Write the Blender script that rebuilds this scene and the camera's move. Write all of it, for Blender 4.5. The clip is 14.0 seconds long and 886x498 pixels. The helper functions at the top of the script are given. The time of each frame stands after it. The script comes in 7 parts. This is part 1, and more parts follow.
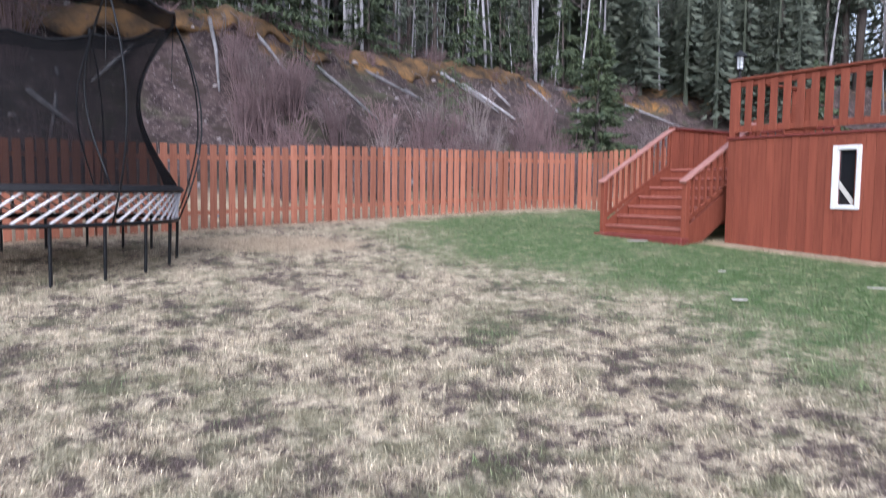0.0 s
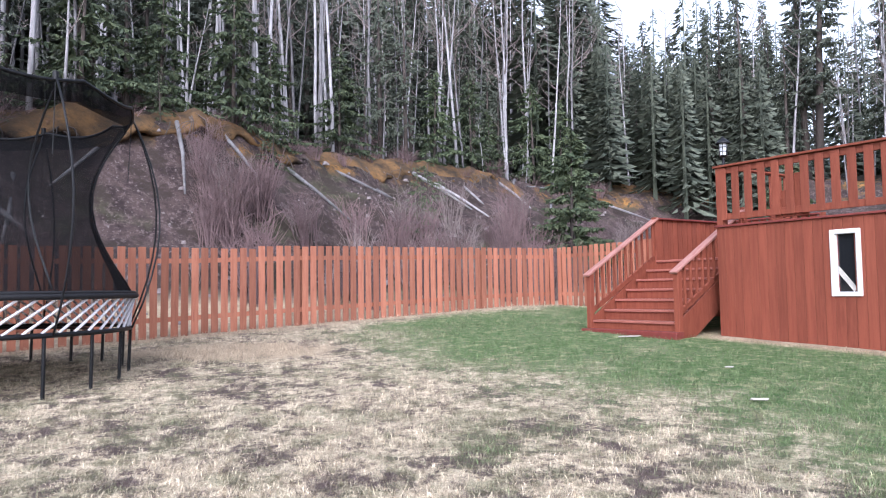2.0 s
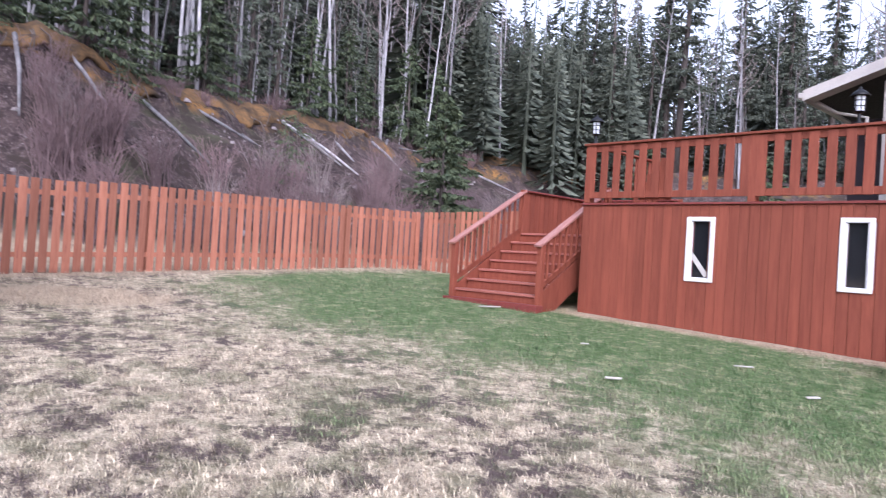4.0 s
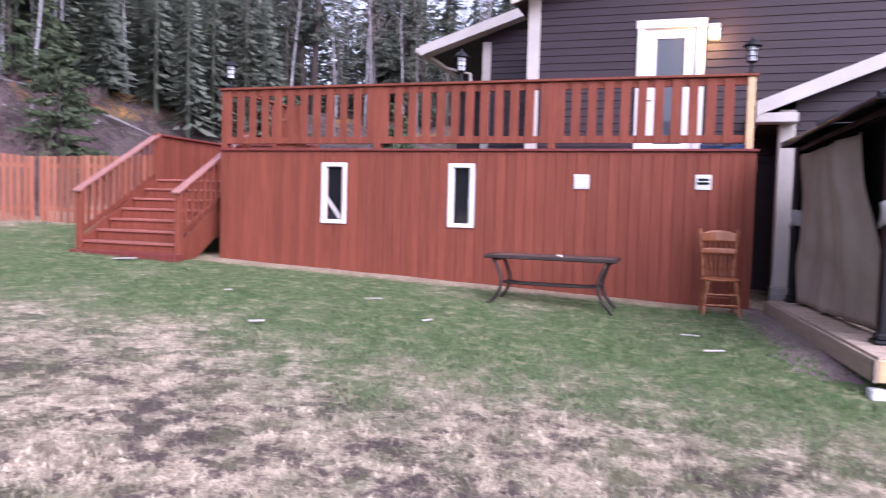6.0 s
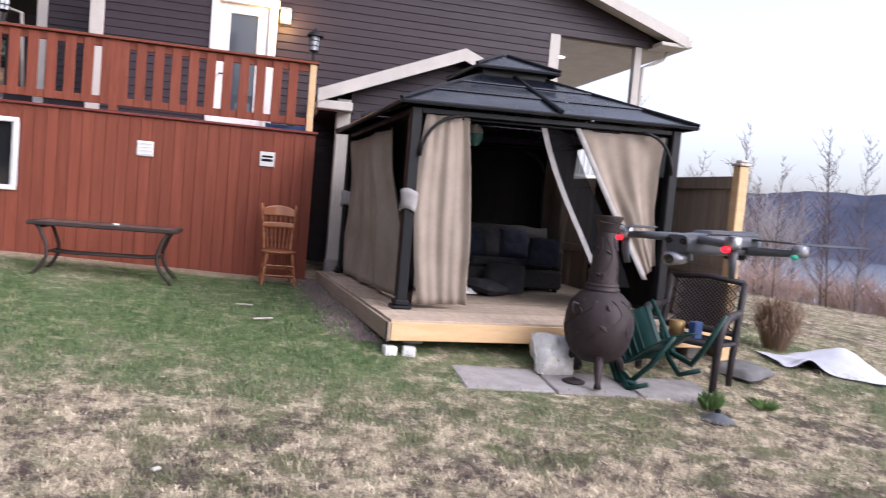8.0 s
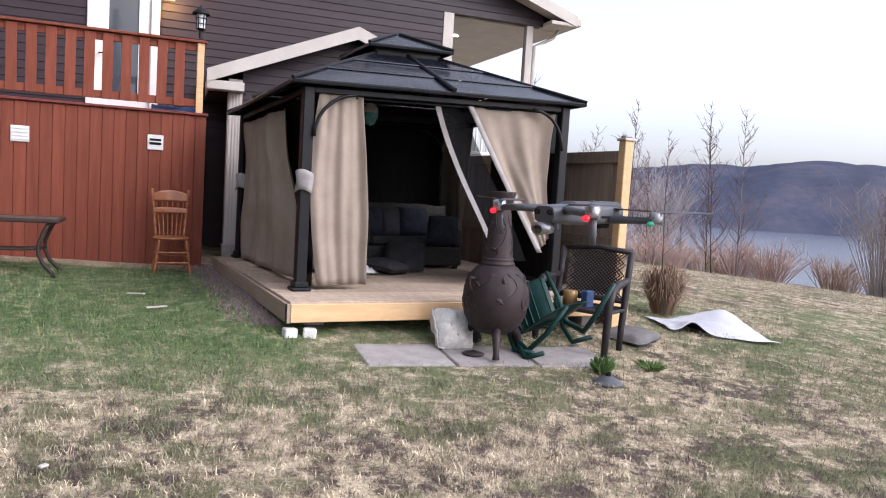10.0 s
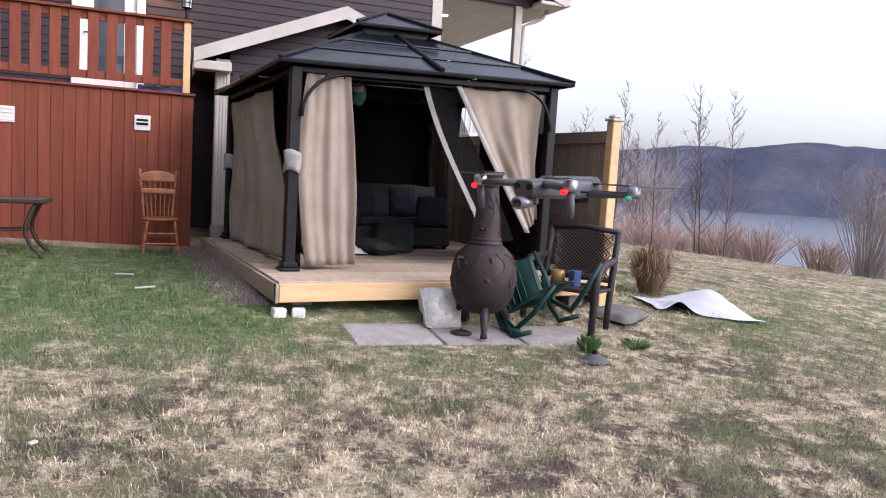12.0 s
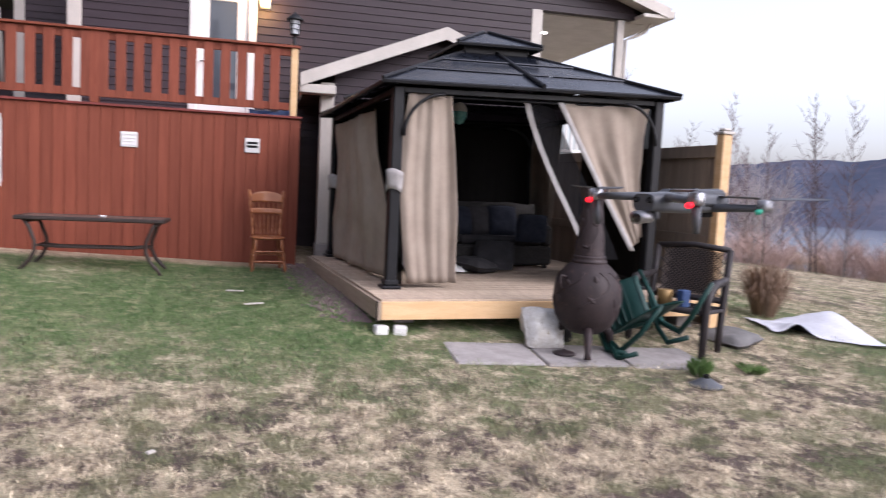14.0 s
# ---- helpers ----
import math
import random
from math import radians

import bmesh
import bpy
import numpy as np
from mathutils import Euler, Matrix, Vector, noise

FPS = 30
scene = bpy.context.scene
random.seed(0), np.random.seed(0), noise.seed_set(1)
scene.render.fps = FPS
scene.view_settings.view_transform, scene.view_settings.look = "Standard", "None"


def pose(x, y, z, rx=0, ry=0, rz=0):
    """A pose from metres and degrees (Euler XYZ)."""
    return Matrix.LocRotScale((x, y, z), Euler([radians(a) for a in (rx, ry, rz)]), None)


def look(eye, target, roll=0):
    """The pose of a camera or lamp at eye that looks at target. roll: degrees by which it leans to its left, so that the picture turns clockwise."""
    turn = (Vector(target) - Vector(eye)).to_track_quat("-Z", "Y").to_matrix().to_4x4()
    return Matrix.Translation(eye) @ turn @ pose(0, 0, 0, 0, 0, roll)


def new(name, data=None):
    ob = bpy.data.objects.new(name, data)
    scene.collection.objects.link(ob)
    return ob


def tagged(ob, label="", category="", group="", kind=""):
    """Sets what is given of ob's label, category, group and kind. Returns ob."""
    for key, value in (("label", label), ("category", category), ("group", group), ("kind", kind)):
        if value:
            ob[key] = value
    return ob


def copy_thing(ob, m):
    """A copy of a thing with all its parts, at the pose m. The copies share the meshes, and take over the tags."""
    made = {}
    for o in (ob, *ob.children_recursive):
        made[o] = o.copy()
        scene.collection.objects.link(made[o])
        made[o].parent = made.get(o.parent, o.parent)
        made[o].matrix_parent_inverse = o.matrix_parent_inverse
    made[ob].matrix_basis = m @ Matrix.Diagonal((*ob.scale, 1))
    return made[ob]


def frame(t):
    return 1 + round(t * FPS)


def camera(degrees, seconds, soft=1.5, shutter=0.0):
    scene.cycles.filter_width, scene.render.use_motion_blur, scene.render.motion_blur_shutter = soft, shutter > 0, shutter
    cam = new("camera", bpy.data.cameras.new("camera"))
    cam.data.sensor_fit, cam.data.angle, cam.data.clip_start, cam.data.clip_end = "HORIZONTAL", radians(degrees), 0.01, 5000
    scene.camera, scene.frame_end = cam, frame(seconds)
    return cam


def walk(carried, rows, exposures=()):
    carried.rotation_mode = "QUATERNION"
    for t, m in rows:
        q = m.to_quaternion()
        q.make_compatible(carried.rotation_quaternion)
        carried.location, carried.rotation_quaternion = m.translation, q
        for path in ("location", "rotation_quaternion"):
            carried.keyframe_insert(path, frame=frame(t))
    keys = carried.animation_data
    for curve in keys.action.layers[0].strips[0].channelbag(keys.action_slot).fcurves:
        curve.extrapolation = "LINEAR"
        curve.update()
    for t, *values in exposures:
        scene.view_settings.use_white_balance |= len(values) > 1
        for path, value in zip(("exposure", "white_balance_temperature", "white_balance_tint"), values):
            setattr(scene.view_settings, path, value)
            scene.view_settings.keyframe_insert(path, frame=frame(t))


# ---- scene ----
# ---------- camera ----------
cam = camera(61.8, 14.0, soft=1.05, shutter=0.4)
PATH = [
    (0, (0.695, -0.535, 1.424), 57.61, -4.55, 0.60),
    (0.5, (0.430, -0.360, 1.403), 59.63, 1.92, -0.21),
    (1, (0.216, -0.307, 1.390), 62.62, 2.22, -1.71),
    (1.5, (0.118, -0.324, 1.374), 56.55, 1.42, 0.08),
    (2, (-0.030, -0.170, 1.371), 55.51, 3.25, -0.96),
    (4.5, (-0.417, 0.146, 1.354), 40.55, -0.95, 3.41),
    (5, (-0.351, 0.060, 1.368), 34.22, -2.01, 1.38),
    (5.5, (-0.291, 0.007, 1.388), 26.11, -1.76, 1.24),
    (6, (-0.187, -0.095, 1.428), 17.94, -2.86, 1.62),
    (6.5, (-0.099, -0.198, 1.451), 8.39, -3.51, 2.55),
    (7, (-0.015, -0.260, 1.466), -0.52, -3.76, 3.82),
    (7.5, (0.030, -0.296, 1.497), -7.33, -2.82, 4.47),
    (8, (0.115, -0.351, 1.490), -13.39, -3.37, 4.99),
    (8.5, (0.146, -0.381, 1.494), -17.48, -3.85, 4.14),
    (11, (0.168, -0.448, 1.485), -21.14, -5.31, 3.63),
    (11.5, (0.173, -0.458, 1.483), -21.19, -6.07, 3.70),
    (12, (0.175, -0.467, 1.471), -21.63, -5.73, 3.47),
    (12.5, (0.174, -0.463, 1.490), -21.35, -8.09, 3.25),
    (13, (0.175, -0.466, 1.513), -21.06, -6.69, 3.55),
    (13.5, (0.179, -0.453, 1.508), -20.05, -5.70, 4.08),
    (14, (0.158, -0.398, 1.458), -14.03, -4.70, 2.84),
]


def held(x, y, z, yaw, pitch, roll):
    return pose(x, y, z, 0, 0, yaw) @ pose(0, 0, 0, 90 + pitch) @ pose(0, 0, 0, 0, 0, roll)


EXPOSURES = [(0.0, 1.22, 5520, 15), (0.5, 1.53, 5470, 15), (2.0, 1.54, 5570, 16), (4.5, 1.44, 5500, 26), (6.5, 1.46, 5520, 35), (8.0, 1.22, 5960, 20), (9.0, 1.19, 6050, 18), (14.0, 1.16, 6050, 21)]
walk(cam, [(t, held(*e, yaw, pitch, roll)) for t, e, yaw, pitch, roll in PATH], EXPOSURES)

# ---------- light ----------
world = bpy.data.worlds.new("sky_world")
scene.world = world
world.use_nodes = True
wn = world.node_tree
sky = wn.nodes.new("ShaderNodeTexSky")
sky.sky_type = "NISHITA"
sky.sun_disc = False
sky.sun_elevation = radians(36)
sky.sun_rotation = radians(135)
sky.air_density = 1.0
sky.dust_density = 3.5
sky.ozone_density = 1.0
cloud = wn.nodes.new("ShaderNodeHueSaturation")
cloud.inputs["Saturation"].default_value = 0.35
wn.links.new(sky.outputs[0], cloud.inputs["Color"])
wn.links.new(cloud.outputs[0], wn.nodes["Background"].inputs[0])
wn.nodes["Background"].inputs[1].default_value = 0.15
sun = new("sun", bpy.data.lights.new("sun", "SUN"))
sun.data.energy = 0.5
sun.data.angle = radians(60)
sun.data.color = (1.0, 0.97, 0.95)
sun.matrix_world = look((0.5, -0.5, 0.85), (0, 0, 0))

# ---------- terrain shape ----------


def sstep(a, b, v):
    v = min(1.0, max(0.0, (v - a) / (b - a)))
    return v * v * (3 - 2 * v)


def lawn_z(x, y):
    fx = -0.04 * x if x < 2 else (-0.08 - 0.025 * (x - 2) if x < 6 else -0.18 - 0.07 * (x - 6))
    rise = min(1.0, max(0.0, (x + 0.5) / 1.5)) * min(1.0, max(0.0, (6.0 - x) / 1.5))
    rise *= 0.04 * min(1.0, max(0.0, (y - 5.5) * 2)) + 0.07 * min(1.0, max(0.0, (y - 6.0) * 2))
    rise *= min(1.0, max(0.0, (10.0 - y) / 2.5))
    return -0.17 + fx + 0.045 * max(-12.0, min(y, 12.0)) + rise


def crest_x(y):
    """Where the cut bank behind the fence reaches its top."""
    return -19.6 - 7.6 * sstep(-6, 26, y) - 0.02 * max(0, y - 26)


def bank(x, y):
    """0 on the lawn, 1 at the top of the bank, more behind it."""
    west = (-16.2 - x) / (-16.2 - crest_x(y))
    north = (y - (24 + 0.62 * (x + 25))) / 11
    north *= sstep(26, 12, x)
    return max(west, north)


def ground_z(x, y):
    z = lawn_z(max(-18.0, min(x, 24.0)), max(-14.0, min(y, 40.0)))
    b = bank(x, y)
    if b > 0:
        n = noise.noise((x * 0.23, y * 0.23, 3.1)) * 0.9 + noise.noise((x * 0.9, y * 0.9, 7.0)) * 0.34 + noise.noise((x * 0.35, y * 1.9, 5.0)) * 0.22 * max(0.0, 1 - abs(b - 0.6) * 1.8)
        rise = 4.35 * sstep(0, 1, b) + 0.95 * sstep(0.84, 0.97, b) + 1.4 * max(0.0, b - 1)
        z += min(rise, 42.0) + n * sstep(0.05, 0.4, b)
    d = max((x - 17) * 0.72 + (y - 17) * 0.69, 0.0) if x > 4 else 0.0
    if d > 0 and b <= 0:
        z -= 0.03 * d + 20.5 * sstep(4, 110, d)
    return z


# ---------- mesh helpers ----------
class Shape:
    """Collects faces and turns them into one mesh."""

    def __init__(self):
        self.v, self.f = [], []

    def add(self, verts, faces, m=None):
        n = len(self.v)
        self.v += [tuple(m @ Vector(p)) if m else tuple(p) for p in verts]
        self.f += [tuple(i + n for i in f) for f in faces]
        return self

    def box(self, lo, hi, m=None, bevel=0.0):
        (x0, y0, z0), (x1, y1, z1) = lo, hi
        if bevel:
            b = min(bevel, (x1 - x0) * 0.45, (y1 - y0) * 0.45, (z1 - z0) * 0.45)
            vs, idx = [], {}
            for i, x in enumerate((x0, x1)):
                for j, y in enumerate((y0, y1)):
                    for k, z in enumerate((z0, z1)):
                        sx, sy, sz = (b, -b)[i], (b, -b)[j], (b, -b)[k]
                        for a, p in enumerate(((x, y + sy, z + sz), (x + sx, y, z + sz), (x + sx, y + sy, z))):
                            idx[i, j, k, a] = len(vs)
                            vs.append(p)
            fs = []
            q = idx
            for i in (0, 1):
                s = 1 if i else -1
                fx = [q[i, 0, 0, 0], q[i, 1, 0, 0], q[i, 1, 1, 0], q[i, 0, 1, 0]]
                fy = [q[0, i, 0, 1], q[0, i, 1, 1], q[1, i, 1, 1], q[1, i, 0, 1]]
                fz = [q[0, 0, i, 2], q[1, 0, i, 2], q[1, 1, i, 2], q[0, 1, i, 2]]
                fs += [tuple(f if s > 0 else f[::-1]) for f in (fx, fy, fz)]
                for j in (0, 1):
                    e = [q[i, j, 0, 0], q[i, j, 1, 0], q[i, j, 1, 1], q[i, j, 0, 1]]
                    fs.append(tuple(e if (i ^ j) == 1 else e[::-1]))
                    e = [q[i, 0, j, 0], q[i, 1, j, 0], q[i, 1, j, 2], q[i, 0, j, 2]]
                    fs.append(tuple(e if (i ^ j) == 0 else e[::-1]))
                    e = [q[0, i, j, 1], q[1, i, j, 1], q[1, i, j, 2], q[0, i, j, 2]]
                    fs.append(tuple(e if (i ^ j) == 1 else e[::-1]))
                    for k in (0, 1):
                        e = [q[i, j, k, 0], q[i, j, k, 1], q[i, j, k, 2]]
                        fs.append(tuple(e if (i + j + k) % 2 == 1 else e[::-1]))
            return self.add(vs, fs, m)
        vs = [(x, y, z) for x in (x0, x1) for y in (y0, y1) for z in (z0, z1)]
        return self.add(vs, [(0, 1, 3, 2), (4, 6, 7, 5), (0, 4, 5, 1), (2, 3, 7, 6), (0, 2, 6, 4), (1, 5, 7, 3)], m)

    def tube(self, pts, radii, n=8, cap=True, m=None):
        pts = [Vector(p) for p in pts]
        if not isinstance(radii, (list, tuple)):
            radii = [radii] * len(pts)
        vs, fs = [], []
        side = None
        for i, p in enumerate(pts):
            way = (pts[min(i + 1, len(pts) - 1)] - pts[max(i - 1, 0)]).normalized()
            if side is None:
                side = way.orthogonal().normalized()
            side = (side - way * side.dot(way)).normalized()
            up = way.cross(side)
            for k in range(n):
                a = 2 * math.pi * k / n
                vs.append(p + (side * math.cos(a) + up * math.sin(a)) * radii[i])
        for i in range(len(pts) - 1):
            for k in range(n):
                a, b = i * n + k, i * n + (k + 1) % n
                fs.append((a, b, b + n, a + n))
        if cap:
            fs.append(tuple(range(n))[::-1])
            fs.append(tuple(range((len(pts) - 1) * n, len(pts) * n)))
        return self.add(vs, fs, m)

    def lathe(self, prof, n=24, m=None):
        """prof: (radius, z) from bottom to top."""
        vs, fs = [], []
        for r, z in prof:
            for k in range(n):
                a = 2 * math.pi * k / n
                vs.append((r * math.cos(a), r * math.sin(a), z))
        for i in range(len(prof) - 1):
            for k in range(n):
                a, b = i * n + k, i * n + (k + 1) % n
                fs.append((a, b, b + n, a + n))
        return self.add(vs, fs, m)

    def sheet(self, fn, nu, nv, thick=0.0, m=None):
        """fn(u, v) for u, v from 0 to 1; with a thickness it gets a back and edges."""
        pts = [[Vector(fn(i / nu, j / nv)) for j in range(nv + 1)] for i in range(nu + 1)]
        vs, fs = [], []
        w = nv + 1
        for i in range(nu + 1):
            for j in range(nv + 1):
                vs.append(pts[i][j])
        for i in range(nu):
            for j in range(nv):
                fs.append((i * w + j, (i + 1) * w + j, (i + 1) * w + j + 1, i * w + j + 1))
        if thick:
            n0 = len(vs)
            for i in range(nu + 1):
                for j in range(nv + 1):
                    du = pts[min(i + 1, nu)][j] - pts[max(i - 1, 0)][j]
                    dv = pts[i][min(j + 1, nv)] - pts[i][max(j - 1, 0)]
                    nn = du.cross(dv)
                    nn = nn.normalized() if nn.length > 1e-9 else Vector((0, 0, 1))
                    vs.append(pts[i][j] - nn * thick)
            fs += [tuple(k + n0 for k in f[::-1]) for f in fs[: nu * nv]]
            rim = [i * w for i in range(nu + 1)] + [nu * w + j for j in range(1, nv + 1)]
            rim += [i * w + nv for i in range(nu - 1, -1, -1)] + [j for j in range(nv - 1, 0, -1)]
            for a, b in zip(rim, rim[1:] + rim[:1]):
                fs.append((b, a, a + n0, b + n0))
        return self.add(vs, fs, m)

    def mesh(self, name, mat, smooth=False):
        me = bpy.data.meshes.new(name)
        me.from_pydata(self.v, [], self.f)
        me.materials.append(mat)
        if smooth:
            me.polygons.foreach_set("use_smooth", [True] * len(me.polygons))
        me.update()
        return me


def thing(name, label, category, group="", kind="", m=None):
    ob = tagged(new(name), label, category, group, kind)
    if m:
        ob.matrix_world = m
    return ob


def part(name, shape, mat, parent, label="", smooth=False, m=None):
    me = shape.mesh(name, mat, smooth) if isinstance(shape, Shape) else shape
    ob = new(name, me)
    ob.parent = parent
    if m:
        ob.matrix_local = m
    return tagged(ob, label)


def solo(name, shape, mat, label, category, group="", kind="", smooth=False, m=None):
    ob = new(name, shape.mesh(name, mat, smooth))
    if m:
        ob.matrix_world = m
    return tagged(ob, label, category, group, kind)


# ---------- materials ----------
def nodes_of(name):
    mat = bpy.data.materials.new(name)
    mat.use_nodes = True
    nt = mat.node_tree
    return mat, nt, nt.nodes["Principled BSDF"]


def node(nt, kind, **sets):
    nd = nt.nodes.new(kind)
    for k, v in sets.items():
        nd.inputs[k].default_value = v
    return nd


def noise_node(nt, vec, scale, detail=4.0, rough=0.6):
    nd = node(nt, "ShaderNodeTexNoise", Scale=scale, Detail=detail, Roughness=rough)
    nt.links.new(vec, nd.inputs["Vector"])
    return nd.outputs["Fac"]


def span(nt, val, a, b, c=0.0, d=1.0):
    nd = nt.nodes.new("ShaderNodeMapRange")
    nd.interpolation_type = "SMOOTHSTEP"
    nt.links.new(val, nd.inputs[0])
    for i, v in enumerate((a, b, c, d)):
        nd.inputs[i + 1].default_value = v
    return nd.outputs[0]


def blend(nt, fac, a, b, mode="MIX"):
    nd = nt.nodes.new("ShaderNodeMix")
    nd.data_type = "RGBA"
    nd.blend_type = mode
    for sock, v in ((nd.inputs[0], fac), (nd.inputs[6], a), (nd.inputs[7], b)):
        if isinstance(v, (int, float)):
            sock.default_value = v
        elif isinstance(v, tuple):
            sock.default_value = (*v, 1.0)
        else:
            nt.links.new(v, sock)
    return nd.outputs[2]


def calc(nt, op, a, b=0.0):
    nd = nt.nodes.new("ShaderNodeMath")
    nd.operation = op
    for sock, v in zip(nd.inputs, (a, b)):
        if isinstance(v, (int, float)):
            sock.default_value = v
        else:
            nt.links.new(v, sock)
    return nd.outputs[0]


def surface(name, c1, c2, rough=0.7, scale=8.0, stretch=(1, 1, 1), bump=0.2, metal=0.0, vary=0.12, fine=60.0, spot=None, coat=0.0, space="Object", spec=0.28):
    """Two colours mixed by coarse and fine noise, with relief; vary: how much one piece differs from the next."""
    mat, nt, bsdf = nodes_of(name)
    if space == "Object":
        src = nt.nodes.new("ShaderNodeTexCoord").outputs["Object"]
    else:
        src = nt.nodes.new("ShaderNodeNewGeometry").outputs["Position"]
    info = nt.nodes.new("ShaderNodeObjectInfo")
    shift = nt.nodes.new("ShaderNodeVectorMath")
    shift.operation = "ADD"
    jump = nt.nodes.new("ShaderNodeCombineXYZ")
    far = calc(nt, "MULTIPLY", info.outputs["Random"], 37.0)
    for i in range(3):
        nt.links.new(far, jump.inputs[i])
    nt.links.new(src, shift.inputs[0])
    nt.links.new(jump.outputs[0], shift.inputs[1])
    mp = nt.nodes.new("ShaderNodeMapping")
    mp.inputs["Scale"].default_value = stretch
    nt.links.new(shift.outputs[0], mp.inputs["Vector"])
    vec = mp.outputs[0]
    coarse = noise_node(nt, vec, scale, 5, 0.65)
    small = noise_node(nt, vec, fine, 3, 0.6)
    col = blend(nt, span(nt, coarse, 0.3, 0.7), c1, c2)
    dark = tuple(v * 0.72 for v in c1)
    col = blend(nt, span(nt, small, 0.45, 0.75, 0, 0.6), col, dark)
    if spot:
        col = blend(nt, span(nt, noise_node(nt, vec, scale * 2.3, 6, 0.7), 0.6, 0.68), col, spot)
    if vary:
        lum = span(nt, info.outputs["Random"], 0, 1, 1 - vary, 1 + vary)
        hs = node(nt, "ShaderNodeHueSaturation")
        nt.links.new(lum, hs.inputs["Value"])
        nt.links.new(col, hs.inputs["Color"])
        col = hs.outputs[0]
    nt.links.new(col, bsdf.inputs["Base Color"])
    nt.links.new(span(nt, coarse, 0.2, 0.8, max(0.03, rough - 0.1), min(1, rough + 0.1)), bsdf.inputs["Roughness"])
    bsdf.inputs["Metallic"].default_value = metal
    bsdf.inputs["Coat Weight"].default_value = coat
    bsdf.inputs["Specular IOR Level"].default_value = spec
    if bump:
        bp = node(nt, "ShaderNodeBump", Strength=bump, Distance=0.01)
        nt.links.new(calc(nt, "ADD", coarse, small), bp.inputs["Height"])
        nt.links.new(bp.outputs[0], bsdf.inputs["Normal"])
    return mat


RED = surface("red_stain", (0.205, 0.055, 0.03), (0.155, 0.04, 0.022), 0.72, 3, (6, 6, 0.7), 0.25, vary=0.1)
RED_DARK = surface("red_trim", (0.19, 0.042, 0.034), (0.145, 0.033, 0.027), 0.55, 4, (2, 2, 2), 0.2)
RED_FLOOR = surface("red_tread", (0.33, 0.125, 0.095), (0.26, 0.09, 0.068), 0.5, 4, (1, 5, 5), 0.2, vary=0.06)
CEDAR = surface("fence_stain", (0.335, 0.137, 0.083), (0.26, 0.098, 0.06), 0.75, 3, (6, 6, 0.8), 0.3, vary=0.24, spot=(0.2, 0.07, 0.05))
GREYWOOD = surface("weathered_board", (0.31, 0.24, 0.18), (0.22, 0.17, 0.13), 0.85, 3, (8, 8, 0.7), 0.35, vary=0.16)
PINE = surface("fresh_pine", (0.62, 0.43, 0.24), (0.54, 0.35, 0.18), 0.6, 3, (0.8, 6, 6), 0.15, vary=0.07)
DECKWOOD = surface("weathered_decking", (0.42, 0.33, 0.25), (0.33, 0.26, 0.2), 0.75, 3, (6, 0.7, 6), 0.25, vary=0.14)
WHITE = surface("white_vinyl", (0.68, 0.67, 0.66), (0.6, 0.59, 0.58), 0.45, 3, bump=0.05, vary=0.0)
CREAM = surface("cream_trim", (0.49, 0.455, 0.415), (0.43, 0.4, 0.365), 0.5, 3, bump=0.05, vary=0.03)
SIDING = surface("brown_vinyl_siding", (0.031, 0.0195, 0.0245), (0.026, 0.0165, 0.021), 0.5, 2.5, (0.5, 4, 4), 0.08, vary=0.05)
SHINGLE = surface("roof_shingle", (0.05, 0.045, 0.045), (0.035, 0.032, 0.032), 0.9, 20, bump=0.5)
BLACKMETAL = surface("black_powder_coat", (0.009, 0.0095, 0.011), (0.013, 0.0135, 0.016), 0.42, 5, bump=0.04, vary=0.03, spec=0.2)
ROOFMETAL = surface("gazebo_roof_metal", (0.011, 0.014, 0.023), (0.017, 0.021, 0.032), 0.24, 1.2, bump=0.0, fine=3, metal=0.5, vary=0.06, spec=0.6)
CANVAS = surface("beige_canvas", (0.295, 0.245, 0.2), (0.245, 0.2, 0.163), 0.9, 4, bump=0.15, fine=350, vary=0.03)
CONCRETE = surface("concrete", (0.31, 0.29, 0.28), (0.22, 0.2, 0.195), 0.9, 5, bump=0.3, fine=90, space="Position")
# Near-black for black parts, and for shade painted into recesses.
BLACK_SHADE = surface("black_parts_and_shade", (0.006, 0.006, 0.007), (0.01, 0.009, 0.009), 0.9, 4, bump=0)
IRON = surface("cast_iron", (0.034, 0.023, 0.024), (0.021, 0.015, 0.016), 0.6, 7, bump=0.25, fine=120, spot=(0.085, 0.05, 0.04))
BARK = surface("birch_bark", (0.34, 0.325, 0.335), (0.17, 0.16, 0.165), 0.85, 1.2, (3, 3, 1), 0.3, vary=0.5, spot=(0.1, 0.085, 0.08), fine=9)
DARKBARK = surface("dark_bark", (0.10, 0.08, 0.07), (0.06, 0.05, 0.045), 0.9, 4, (4, 4, 1), 0.4, vary=0.3)
TWIG = surface("bare_twig", (0.17, 0.115, 0.115), (0.12, 0.08, 0.08), 0.9, 3, bump=0, vary=0.2)
PALETWIG = surface("pale_twig", (0.25, 0.205, 0.195), (0.17, 0.135, 0.125), 0.9, 3, bump=0, vary=0.2)


